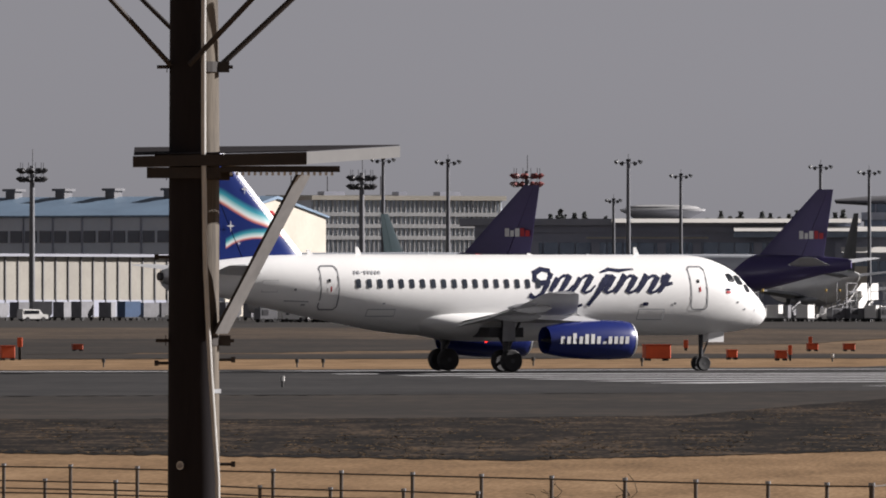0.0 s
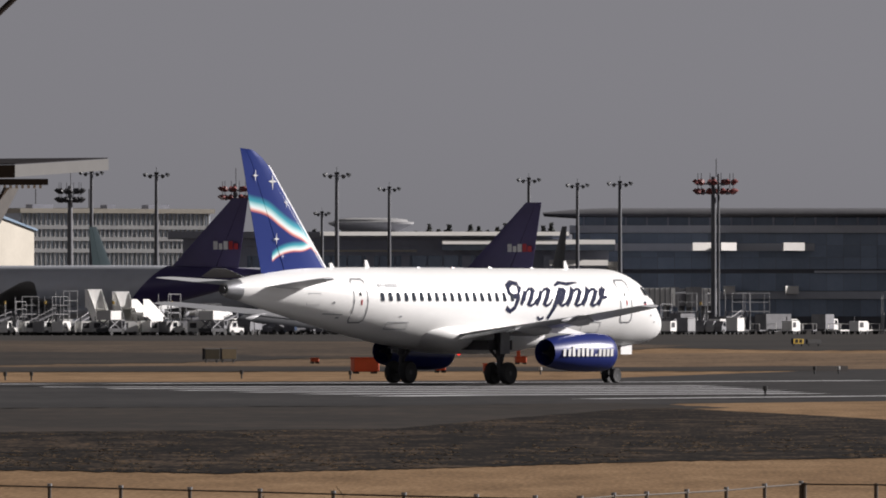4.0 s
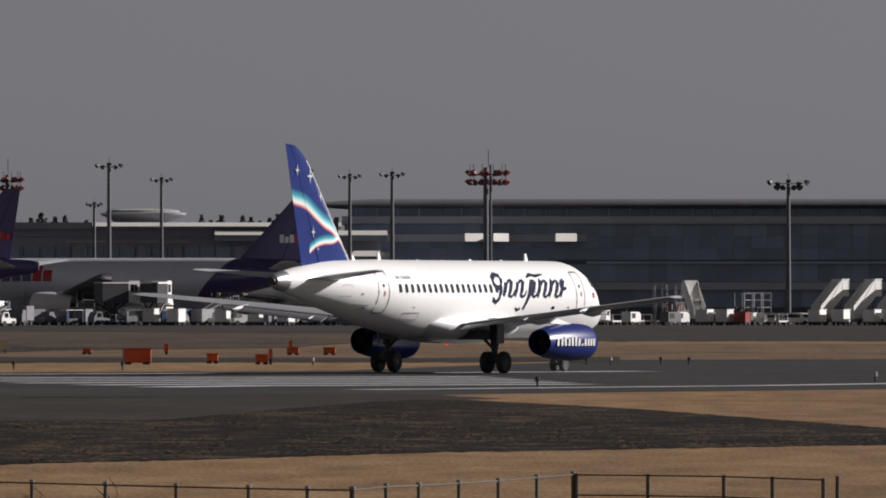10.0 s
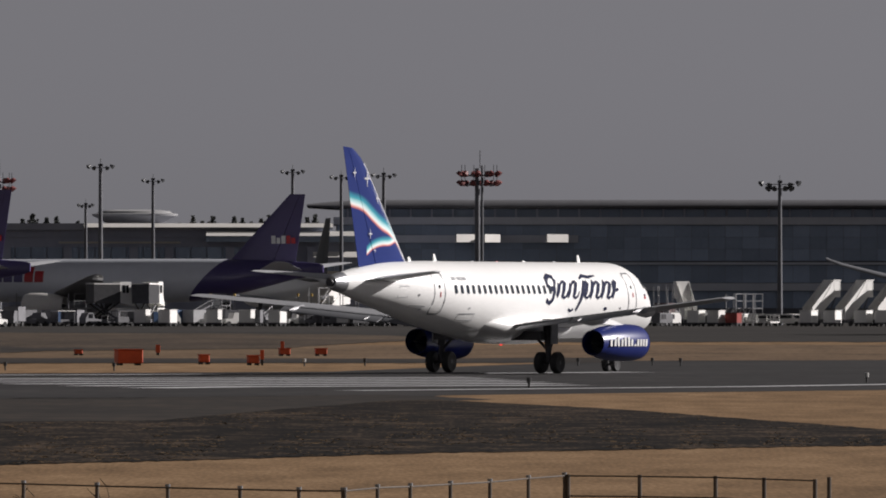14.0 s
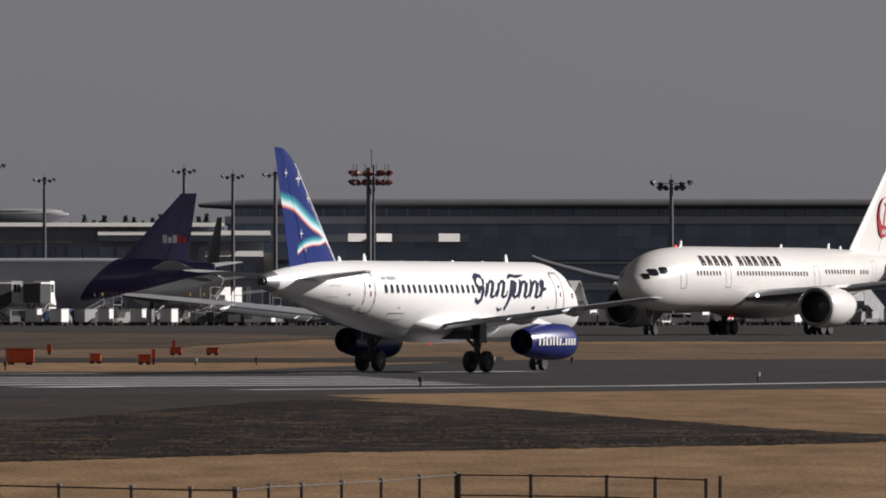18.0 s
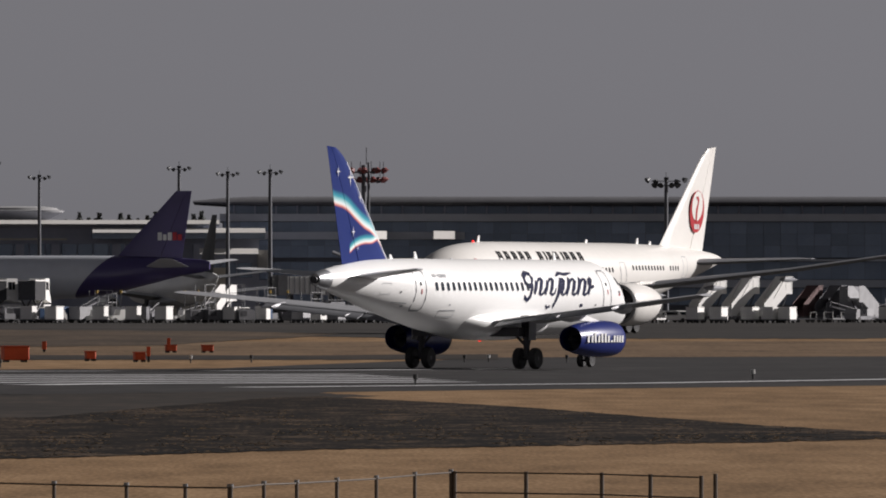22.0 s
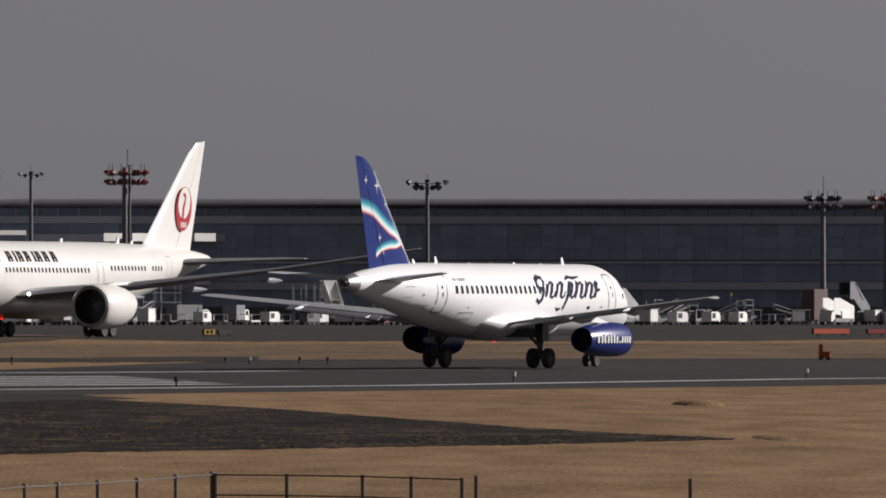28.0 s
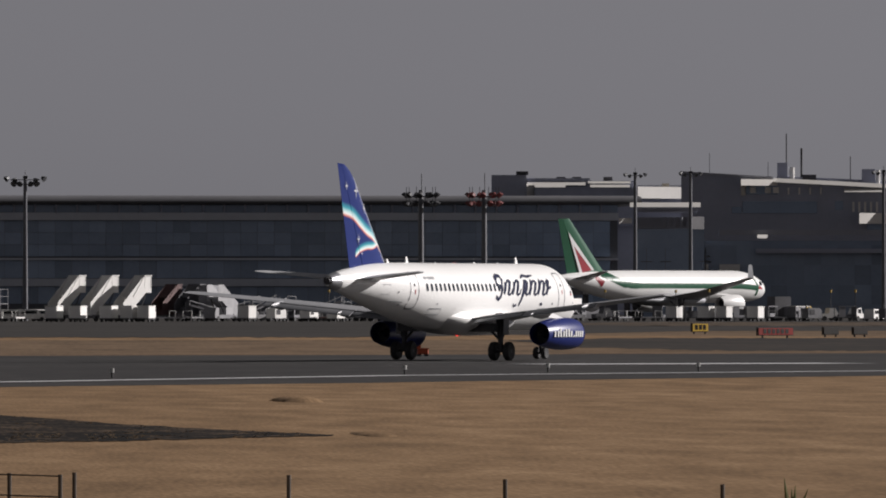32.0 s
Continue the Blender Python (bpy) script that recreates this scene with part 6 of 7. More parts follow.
def crate(bearing, d, w, h, dp=1.2, material=None, name="marker_box", label="orange equipment box beside the runway"):
    """A hollow-edged equipment box on two low feet."""
    p = spot(bearing, d)
    t = thing(name, pose(p.x, p.y, rise(p.y), 0, 0, -math.degrees(bearing / 1000) + 14), label, "box", "orange boxes by the runway")
    bm = boxes((-w / 2, -dp / 2, 0.12, w / 2, dp / 2, h))
    bmesh.ops.bevel(bm, geom=bm.edges[:], offset=0.04, segments=1, affect="EDGES")
    part("body", bm, material or M_ORANGE, t)
    for x in (-w * 0.36, w * 0.36):
        part("foot", boxes((x - 0.07, -dp / 2, 0, x + 0.07, dp / 2, 0.12)), M_SIGNDARK, t)
    part("lid", boxes((-w / 2 - 0.03, -dp / 2 - 0.03, h, w / 2 + 0.03, dp / 2 + 0.03, h + 0.05)), material or M_ORANGE, t)
    return t


def marker_post(bearing, d, h, w=0.22, material=None):
    p = spot(bearing, d)
    t = thing("marker_post", pose(p.x, p.y, rise(p.y)), "slim red marker post on the grass", "post", "red marker posts")
    part("post", boxes((-w * 0.3, -w * 0.3, 0, w * 0.3, w * 0.3, h - 0.35)), M_SIGNDARK, t)
    part("head", boxes((-w / 2, -w / 2, h - 0.5, w / 2, w / 2, h)), material or M_ORANGE, t)


crate(-29.1, 552, 1.35, 0.82, 0.9)
for b, d, w, h in ((-21.9, 562, 0.52, 0.50), (-17.2, 552, 0.58, 0.5), (-14.2, 648, 0.66, 0.46), (-10.7, 648, 0.68, 0.46), (-33.9, 655, 0.45, 0.34), (-91.2, 556, 0.75, 0.75), (-84.5, 648, 0.62, 0.42)):
    crate(b, d, w, h, 0.5)
for b, d, h, w in ((-26.3, 655, 0.68, 0.28), (-16.33, 552, 0.82, 0.2), (-14.4, 650, 0.92, 0.22), (-90.0, 560, 1.2, 0.26)):
    marker_post(b, d, h, w)
crate(71.2, 600, 0.6, 0.42, 0.5)
marker_post(70.85, 602, 0.9, 0.22)


def sign(bearing, d, w, h, material, label, bars=0, bar_material=None):
    p = spot(bearing, d)
    t = thing("runway_sign", pose(p.x, p.y, rise(p.y), 0, 0, -math.degrees(bearing / 1000) + 38), label, "sign", "runway signs")
    part("case", boxes((-w / 2, -0.12, 0.2, w / 2, 0.12, 0.2 + h)), M_SIGNDARK, t)
    part("face", boxes((-w / 2 + 0.05, -0.14, 0.25, w / 2 - 0.05, -0.12, 0.15 + h)), material, t)
    for x in (-w * 0.35, w * 0.35):
        part("leg", boxes((x - 0.05, -0.05, 0, x + 0.05, 0.05, 0.2)), M_SIGNDARK, t)
    for k in range(bars):
        x = (k - (bars - 1) / 2) * w * 0.75 / bars
        part("bar", boxes((x - w * 0.25 / bars, -0.155, 0.2 + h * 0.25, x + w * 0.25 / bars, -0.14, 0.2 + h * 0.8)), bar_material or M_BLACKPAINT, t)


sign(-43.8, 665, 1.25, 0.72, M_OLIVE, "dark runway sign seen from behind", 0)
sign(-42.2, 667, 1.25, 0.72, M_TAN, "dull tan runway sign seen from behind", 0)
sign(97.7, 868, 1.7, 0.72, M_SIGNYELLOW, "yellow taxiway sign with black bars", 3)
sign(104.9, 795, 3.4, 0.62, M_SIGNRED, "long red runway sign", 6, M_SIGNDARK)
sign(110.2, 808, 1.5, 0.6, M_SIGNDARK, "dark taxiway sign panel")
sign(113.0, 808, 1.4, 0.6, M_SIGNDARK, "dark taxiway sign panel")
sign(71.8, 905, 4.0, 0.52, M_ORANGE, "long low orange barrier")
sign(76.1, 915, 2.0, 0.44, M_SIGNRED, "low dark red barrier")
sign(12.3, 880, 1.2, 0.5, M_SIGNYELLOW, "small yellow taxiway sign", 2)
sign(13.8, 884, 1.5, 0.4, M_SIGNDARK, "low dark taxiway sign panel")


def edge_light(bearing, d, h=0.36, pale=False):
    p = spot(bearing, d)
    t = thing("edge_light", pose(p.x, p.y, rise(p.y) + 0.02), "small runway edge light on a stem", "light", "runway edge lights")
    part("stem", tubes(((0, 0, 0), (0, 0, h * 0.6), 0.04), n=6), M_SIGNDARK, t)
    part("lamp", tubes(((0, 0, h * 0.55), (0, 0, h), 0.085), n=8), M_CONDUIT if pale else M_SIGNDARK, t, "lamp head")


for b, d, pale in ((13.9, 545, 0), (16.2, 548, 1), (21.0, 548, 0), (23.7, 545, 0), (41.5, 421, 1), (9.2, 391, 0), (-82.0, 494, 0), (-63.5, 491, 0), (-61.0, 491, 0),
                   (-64.9, 373, 1), (-12.3, 540, 1), (-6.5, 545, 0), (69.5, 441, 1), (97.6, 462, 1), (126.0, 480, 1), (-40.9, 505, 0), (83.2, 455, 1), (-30.5, 500, 0)):
    edge_light(b, d, 0.4, bool(pale))


# ---------------------------------------------------------------- ground service equipment
M_GSEW = surface("service_white", (0.88, 0.87, 0.84), (0.80, 0.79, 0.76), 1.2, 0.5, each=0.12)
M_GSEG = surface("service_grey", (0.22, 0.22, 0.235), (0.14, 0.14, 0.15), 1.2, 0.6, each=0.3)
M_GSEPALE = surface("service_pale", (0.40, 0.40, 0.41), (0.30, 0.30, 0.31), 1.2, 0.6, each=0.25)
M_GSEB = surface("service_blue", (0.04, 0.09, 0.20), (0.03, 0.07, 0.15), 1.2, 0.5)
M_GSEY = surface("service_yellow", (0.50, 0.34, 0.06), (0.40, 0.26, 0.05), 1.2, 0.5)
M_GSEDR = surface("service_dull_red", (0.13, 0.07, 0.065), (0.09, 0.05, 0.05), 1.2, 0.6)
M_GSER = surface("service_red", (0.32, 0.05, 0.04), (0.25, 0.04, 0.03), 1.2, 0.5)


def wheels_under(t, xs, y0, y1, r=0.38):
    for x in xs:
        for y in (y0, y1):
            w = part("wheel", tubes(((x, y - 0.12, r), (x, y + 0.12, r), r), n=12), M_BLACK, t, "black tyre", True)


def lean_of(b):
    """Parked at slightly different angles across the apron."""
    return 48 + 22 * math.sin(b * 7.3)


def box_truck(b, d, turn=0.0, paint=None, cab=None, L=5.5, H=2.9):
    t = thing("service_truck", facing(b, d, 0.52, turn + lean_of(b)), "parked airport service truck with a box body", "truck", "service trucks")
    H = H * (0.85 + 0.25 * math.sin(b * 17))
    bm = boxes((-L / 2, -1.1, 0.75, L / 2 - 1.7, 1.1, H))
    part("box_body", bm, paint or M_GSEW, t)
    bm = bmesh.new()
    skin(bm, [[(L / 2 - 1.6, y, 0.55), (L / 2, y, 0.55), (L / 2, y, 1.4), (L / 2 - 0.35, y, 2.2), (L / 2 - 1.6, y, 2.2)] for y in (-1.05, 1.05)])
    c = part("cab", bm, cab or (M_GSEG if math.sin(b * 31) > -0.3 else M_GSEW), t)
    part("side_window", boxes((L / 2 - 1.3, -1.08, 1.4, L / 2 - 0.5, -1.05, 2.0)), M_GLASS, c)
    part("chassis", boxes((-L / 2, -0.9, 0.45, L / 2 - 0.2, 0.9, 0.75)), M_DARK, t)
    wheels_under(t, (-L / 2 + 1.0, L / 2 - 0.9), -0.95, 0.95)
    return t


def van(b, d, turn=0.0, paint=None):
    t = thing("service_car", facing(b, d, 0.52, turn + lean_of(b)), "small white service car parked on the apron", "car", "service cars")
    bm = bmesh.new()
    skin(bm, [[(-2.1, y, 0.35), (2.1, y, 0.35), (2.1, y, 0.95), (1.2, y, 1.05), (0.7, y * 0.9, 1.7), (-2.0, y * 0.9, 1.75), (-2.1, y, 1.0)] for y in (-0.85, 0.85)])
    part("body", bm, paint or M_GSEW, t)
    part("side_window", boxes((-1.7, -0.88, 1.08, 0.6, -0.80, 1.55)), M_GLASS, t)
    wheels_under(t, (-1.3, 1.3), -0.8, 0.8, 0.32)
    return t


def dolly(b, d, turn=0.0, paint=None, H=2.2):
    """A container on a low wheeled dolly."""
    t = thing("container_dolly", facing(b, d, 0.52, turn + lean_of(b)), "cargo container on a low wheeled dolly", "dolly", "container dollies")
    bm = bmesh.new()
    skin(bm, [[(-1.5, y, 0.55), (1.0, y, 0.55), (1.5, y, 0.95), (1.5, y, H), (-1.5, y, H)] for y in (-0.95, 0.95)])
    part("container", bm, paint or M_GSEW, t)
    part("frame", boxes((-1.6, -1.0, 0.4, 1.6, 1.0, 0.53)), M_DARK, t)
    wheels_under(t, (-1.1, 1.1), -0.85, 0.85, 0.26)
    return t


def stairs(b, d, turn=0.0, paint=None, H=5.4, roofed=True):
    """A passenger stair truck: sloping flight, side panels, roof, platform and a low truck beneath."""
    t = thing("stair_truck", facing(b, d, 0.52, turn + 63), "white passenger stair truck with a roofed sloping flight", "stair truck", "stair trucks")
    paint = paint or M_GSEW
    bm = bmesh.new()
    skin(bm, [[(-3.4, y, 0.9), (-2.6, y, 0.9), (1.6, y, H - 2.2), (2.8, y, H - 2.2), (2.8, y, H - 1.9), (1.4, y, H - 1.9)] for y in (-0.9, 0.9)])
    part("flight", bm, paint, t)
    for y in (-0.92, 0.88):
        bm = bmesh.new()
        skin(bm, [[(-3.4, q, 0.8), (-2.6, q, 0.8), (1.6, q, H - 2.5), (2.8, q, H - 2.5), (2.8, q, H - 0.15), (1.1, q, H - 0.15), (-3.4, q, 2.7)] for q in (y, y + 0.04)])
        part("side_panel", bm, paint, t)
    if roofed:
        bm = bmesh.new()
        skin(bm, [[(-1.2, y, 3.6), (1.3, y, H), (2.9, y, H), (2.9, y, H - 0.12), (1.3, y, H - 0.12), (-1.2, y, 3.48)] for y in (-1.0, 1.0)])
        part("roof", bm, paint, t)
        for x in (1.4, 2.7):
            part("roof_post", boxes((x - 0.05, -0.95, H - 1.9, x + 0.05, -0.87, H - 0.1)), paint, t)
    part("lifting_strut", tubes(((0.2, -0.6, 0.9), (2.2, -0.6, H - 2.2), 0.1), ((0.2, 0.6, 0.9), (2.2, 0.6, H - 2.2), 0.1)), M_DARK, t)
    bm = boxes((-3.2, -1.0, 0.45, 2.6, 1.0, 0.95))
    part("chassis", bm, M_GSEG, t)
    bm = bmesh.new()
    skin(bm, [[(2.6, y, 0.5), (3.8, y, 0.5), (3.8, y, 1.3), (3.5, y, 1.95), (2.6, y, 1.95)] for y in (-0.95, 0.95)])
    part("cab", bm, paint, t)
    part("engine_box", boxes((-1.6, -1.06, 0.95, 0.6, 1.06, 2.0)), paint, t)
    wheels_under(t, (-2.2, 2.9), -0.9, 0.9, 0.4)
    return t


def loader(b, d, turn=0.0):
    """A high-lift loader: body raised on scissors with a pale cab at one end."""
    t = thing("cargo_loader", facing(b, d, 0.52, turn + lean_of(b)), "dark high-lift cargo loader with a pale cab", "loader", "cargo loaders")
    part("lift_body", boxes((-2.6, -1.3, 3.2, 1.6, 1.3, 6.0)), M_DARK, t)
    part("body_edge", boxes((-2.6, -1.36, 5.9, 1.6, 1.36, 6.1)), M_GSEW, t)
    for s in (-1, 1):
        part("scissor_arm", tubes(((-2.2, s * 0.9, 0.9), (1.4, s * 0.9, 3.2), 0.13), ((1.4, s * 0.9, 0.9), (-2.2, s * 0.9, 3.2), 0.13)), M_DARK, t)
    bm = bmesh.new()
    skin(bm, [[(1.65, y, 3.3), (4.1, y, 2.8), (3.4, y, 4.6), (3.4, y, 6.3), (1.65, y, 6.3)] for y in (-1.2, 1.2)])
    c = part("cab", bm, M_GSEW, t, "pale cab")
    part("cab_window", boxes((2.0, -1.24, 4.7, 2.45, -1.2, 5.8)), M_GLASS, c)
    part("cab_window", boxes((2.6, -1.24, 4.7, 3.0, -1.2, 5.8)), M_GLASS, c)
    part("chassis", boxes((-3.0, -1.2, 0.5, 3.4, 1.2, 1.0)), M_GSEG, t)
    part("front_box", boxes((1.0, -1.25, 1.0, 3.9, 1.25, 2.6)), M_GSEW, t)
    wheels_under(t, (-2.3, 2.5), -1.0, 1.0, 0.45)
    return t


def cart(b, d, turn=0.0, paint=None):
    """A luggage cart: low deck, corner posts, roof and side curtains half drawn."""
    t = thing("luggage_cart", facing(b, d, 0.52, turn + lean_of(b)), "covered luggage cart with half-drawn curtains", "cart", "luggage carts")
    part("deck", boxes((-1.5, -0.8, 0.42, 1.5, 0.8, 0.56)), M_DARK, t)
    for x in (-1.42, 1.42):
        for y in (-0.74, 0.74):
            part("post", boxes((x - 0.04, y - 0.04, 0.56, x + 0.04, y + 0.04, 2.1)), M_GSEG, t)
    part("roof", boxes((-1.55, -0.85, 2.1, 1.55, 0.85, 2.2)), paint or M_GSEW, t)
    part("curtain", boxes((-1.45, -0.80, 0.6, -1.45 + 1.2 + 0.9 * math.sin(b * 13), -0.77, 2.08)), paint or M_GSEB, t, "side curtain")
    part("end_panel", boxes((1.44, -0.76, 0.56, 1.48, 0.76, 2.1)), M_GSEG, t)
    part("luggage_load", boxes((-1.0, -0.6, 0.58, 0.6, 0.6, 1.2 + 0.3 * math.sin(b * 5)), (0.65, -0.5, 0.58, 1.3, 0.5, 1.0)), M_GSEG, t, "dark stacked load")
    wheels_under(t, (-1.1, 1.1), -0.65, 0.65, 0.25)
    return t


def tug(b, d, turn=0.0, paint=None, lamp=True):
    t = thing("tow_tractor", facing(b, d, 0.52, turn + lean_of(b)), "low tow tractor with an amber lamp on a stalk", "tractor", "tow tractors")
    bm = bmesh.new()
    skin(bm, [[(-1.4, y, 0.4), (1.4, y, 0.4), (1.4, y, 1.0), (0.2, y, 1.1), (0.0, y, 1.9), (-0.9, y, 1.9), (-1.4, y, 1.1)] for y in (-0.75, 0.75)])
    part("body", bm, paint or M_GSEW, t)
    part("side_window", boxes((-0.85, -0.78, 1.15, -0.1, -0.75, 1.75)), M_GLASS, t)
    wheels_under(t, (-0.9, 0.9), -0.7, 0.7, 0.36)
    if lamp:
        s = part("lamp_stalk", tubes(((-0.5, 0, 1.9), (-0.5, 0, 4.2), 0.05)), M_DARK, t)
        part("amber_lamp", tubes(((-0.5, 0, 4.2), (-0.5, 0, 4.6), 0.18), n=8), M_GSEY, s, "amber lamp")
    return t


def frame_stand(b, d, turn=0.0, H=4.8, w=3.0):
    """An open maintenance stand of steel posts, rails and a deck."""
    t = thing("work_stand", facing(b, d, 0.52, turn + lean_of(b)), "open steel work stand with rails and a deck", "stand", "work stands")
    for x in (-w / 2, w / 2):
        for y in (-0.9, 0.9):
            part("post", tubes(((x, y, 0), (x, y, H), 0.06), n=6), M_GSEPALE, t)
    for z in (H * 0.55, H * 0.78, H):
        part("rail", tubes(((-w / 2, -0.9, z), (w / 2, -0.9, z), 0.045), n=6), M_GSEPALE, t)
    part("deck", boxes((-w / 2, -0.95, H * 0.55 - 0.1, w / 2, 0.95, H * 0.55)), M_GSEG, t)
    part("stair", tubes(((-w / 2 - 1.8, -0.5, 0.1), (-w / 2, -0.5, H * 0.55), 0.12), ((-w / 2 - 1.8, 0.5, 0.1), (-w / 2, 0.5, H * 0.55), 0.12)), M_GSEPALE, t)
    return t


def belt_loader(b, d, turn=0.0, paint=None):
    """A belt loader: low body with a tilted conveyor and hand rails."""
    t = thing("belt_loader", facing(b, d, 0.52, turn + lean_of(b)), "low belt loader with a raised tilted conveyor", "belt loader", "belt loaders")
    part("body", boxes((-1.9, -0.8, 0.4, 1.5, 0.8, 1.0)), paint or M_GSEW, t)
    part("engine_hood", boxes((-1.9, -0.8, 1.0, -0.7, -0.1, 1.35)), paint or M_GSEW, t)
    k = 0.6 + 0.5 * math.sin(b * 11)
    bm = bmesh.new()
    skin(bm, [[(-2.6, y, 0.9), (2.8, y, 1.9 + k), (2.8, y, 2.12 + k), (-2.6, y, 1.12)] for y in (-0.45, 0.45)])
    part("conveyor", bm, M_GSEG, t, "dark tilted conveyor")
    part("rail", tubes(((-2.2, -0.5, 1.7), (2.6, -0.5, 2.7 + k), 0.06), ((-2.2, -0.5, 1.1), (-2.2, -0.5, 1.7), 0.05), ((2.6, -0.5, 2.0 + k), (2.6, -0.5, 2.7 + k), 0.05)), M_GSEPALE, t)
    wheels_under(t, (-1.3, 1.0), -0.75, 0.75, 0.34)
    return t


def flat_dolly(b, d, turn=0.0, paint=None):
    """An empty pallet dolly with corner posts and a tow bar."""
    t = thing("flat_dolly", facing(b, d, 0.52, turn + lean_of(b)), "empty low pallet dolly with corner posts", "dolly", "flat dollies")
    part("deck", boxes((-1.7, -1.0, 0.45, 1.7, 1.0, 0.66)), paint or M_GSEW, t)
    for x in (-1.65, 1.65):
        part("end_rail", tubes(((x, -0.95, 0.66), (x, -0.95, 1.5), 0.05), ((x, 0.95, 0.66), (x, 0.95, 1.5), 0.05), ((x, -0.95, 1.5), (x, 0.95, 1.5), 0.05), n=6), M_GSEW, t)
    part("tow_bar", tubes(((1.7, 0, 0.5), (2.9, 0, 0.35), 0.05)), M_DARK, t)
    wheels_under(t, (-1.2, 1.2), -0.8, 0.8, 0.26)
    return t


def power_unit(b, d, turn=0.0, paint=None):
    """A wheeled ground power unit with a sloped panel, vents and a stack."""
    t = thing("ground_power_unit", facing(b, d, 0.52, turn + lean_of(b)), "boxy wheeled ground power unit with a short stack", "power unit", "ground power units")
    bm = bmesh.new()
    skin(bm, [[(-1.3, y, 0.45), (1.3, y, 0.45), (1.3, y, 1.5), (0.9, y, 1.9), (-1.3, y, 1.9)] for y in (-0.8, 0.8)])
    part("housing", bm, paint or M_GSEW, t)
    part("vent", boxes((-1.0, -0.84, 1.0, -0.1, -0.8, 1.7)), M_DARK, t)
    part("stack", tubes(((-0.8, 0.3, 1.9), (-0.8, 0.3, 2.5), 0.1)), M_DARK, t)
    wheels_under(t, (-0.9, 0.9), -0.7, 0.7, 0.28)
    return t


def equipment_box(b, d, turn, paint, w=2.4, h=2.0):
    """A plain wheeled equipment box with a rim, a lid and a tow bar."""
    t = thing("equipment_box", facing(b, d, 0.52, turn), "plain sunlit equipment box on small wheels", "box", "equipment boxes")
    bm = boxes((-w / 2, -0.9, 0.4, w / 2, 0.9, h))
    bmesh.ops.bevel(bm, geom=bm.edges[:], offset=0.08, segments=1, affect="EDGES")
    part("housing", bm, paint, t)
    part("lid", boxes((-w / 2 - 0.05, -0.95, h, w / 2 + 0.05, 0.95, h + 0.08)), paint, t)
    part("skirt", boxes((-w / 2 - 0.03, -0.93, 0.34, w / 2 + 0.03, 0.93, 0.52)), M_DARK, t, "dark lower rim")
    part("tow_bar", tubes(((w / 2, 0, 0.4), (w / 2 + 0.9, 0, 0.3), 0.05)), M_DARK, t)
    wheels_under(t, (-w * 0.32, w * 0.32), -0.75, 0.75, 0.28)
    return t


def high_truck(b, d, turn, paint):
    """A catering truck whose box body is raised on scissors above a dark chassis."""
    t = thing("catering_truck", facing(b, d, 0.52, turn), "catering truck with its white box body raised", "truck", "catering trucks")
    part("box_body", boxes((-1.7, -1.1, 2.1, 1.1, 1.1, 3.3)), paint, t, "raised white box body")
    part("chassis", boxes((-2.0, -1.0, 0.5, 2.4, 1.0, 0.95)), M_DARK, t)
    for y in (-0.85, 0.85):
        part("scissor_arm", tubes(((-1.5, y, 0.95), (0.9, y, 2.1), 0.1), ((0.9, y, 0.95), (-1.5, y, 2.1), 0.1)), M_GSEG, t)
    bm = bmesh.new()
    skin(bm, [[(1.4, y, 0.6), (2.6, y, 0.6), (2.6, y, 1.3), (2.3, y, 2.1), (1.4, y, 2.1)] for y in (-1.0, 1.0)])
    c = part("cab", bm, M_GSEG, t)
    part("side_window", boxes((1.55, -1.03, 1.35, 2.2, -1.0, 1.95)), M_GLASS, c)
    wheels_under(t, (-1.3, 1.7), -0.9, 0.9, 0.4)
    return t


def bx(u):
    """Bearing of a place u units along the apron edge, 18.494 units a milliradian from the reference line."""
    return (u - 784) / 18.494


D0 = 1500.0
# stack of containers before the sheds
rng = random.Random(11)
for k in range(22):
    u = -1100 + 37 * k
    dolly(bx(u + rng.uniform(-6, 6)), D0 + 60 + rng.uniform(-10, 10), rng.uniform(-12, 12), rng.choice((M_GSEG, M_GSEPALE, M_GSEG, M_GSEB, M_GSEG)), 2.6 + rng.uniform(0, 0.6))
for u, turn in ((-858, 0), (-600, 180), (-395, 0), (-560, 0)):
    van(bx(u), D0 - 10, turn)
# round the first freighter
D1 = 1425.0
for u in (-430, -395, -352, -318, -286, -248, -214, -172, -128, -96, -58, -22):
    power_unit(bx(u + rng.uniform(-8, 8)), D1 - 25, 30 + rng.uniform(-12, 12) - lean_of(bx(u)), rng.choice((M_GSEW, M_GSEW, M_GSEPALE)))
for u in (-410, -334, -262, -196, -146, -74, -8):
    rng.choice((belt_loader, flat_dolly, tug))(bx(u), D1 - 15, rng.uniform(-20, 20), M_GSEW)
for u, turn, high in ((-228, 42, 6.2), (-180, 42, 5.9), (-140, 180, 5.0)):
    stairs(bx(u), D1 - 20, turn, M_GSEW, high, turn != 180)
for u in (-205, -24):
    high_truck(bx(u), D1 - 28, 60, M_GSEW)
for u in (-352, -300, -120, -30, -62):
    frame_stand(bx(u), D1 - 12, 0, 5.2 if u < -200 else 4.2, 2.6)
for u, turn in ((-388, 0), (-315, 0), (-205, 180), (-92, 0), (12, 0)):
    tug(bx(u), D1 - 25, turn, M_GSEG if u in (-205,) else None, u < 0)
for u in (-330, -270, -165, -15, 40):
    box_truck(bx(u), D1, rng.choice((0, 180)), rng.choice((M_GSEW, M_GSEG, M_GSEG)), None, 4.6, 2.6)
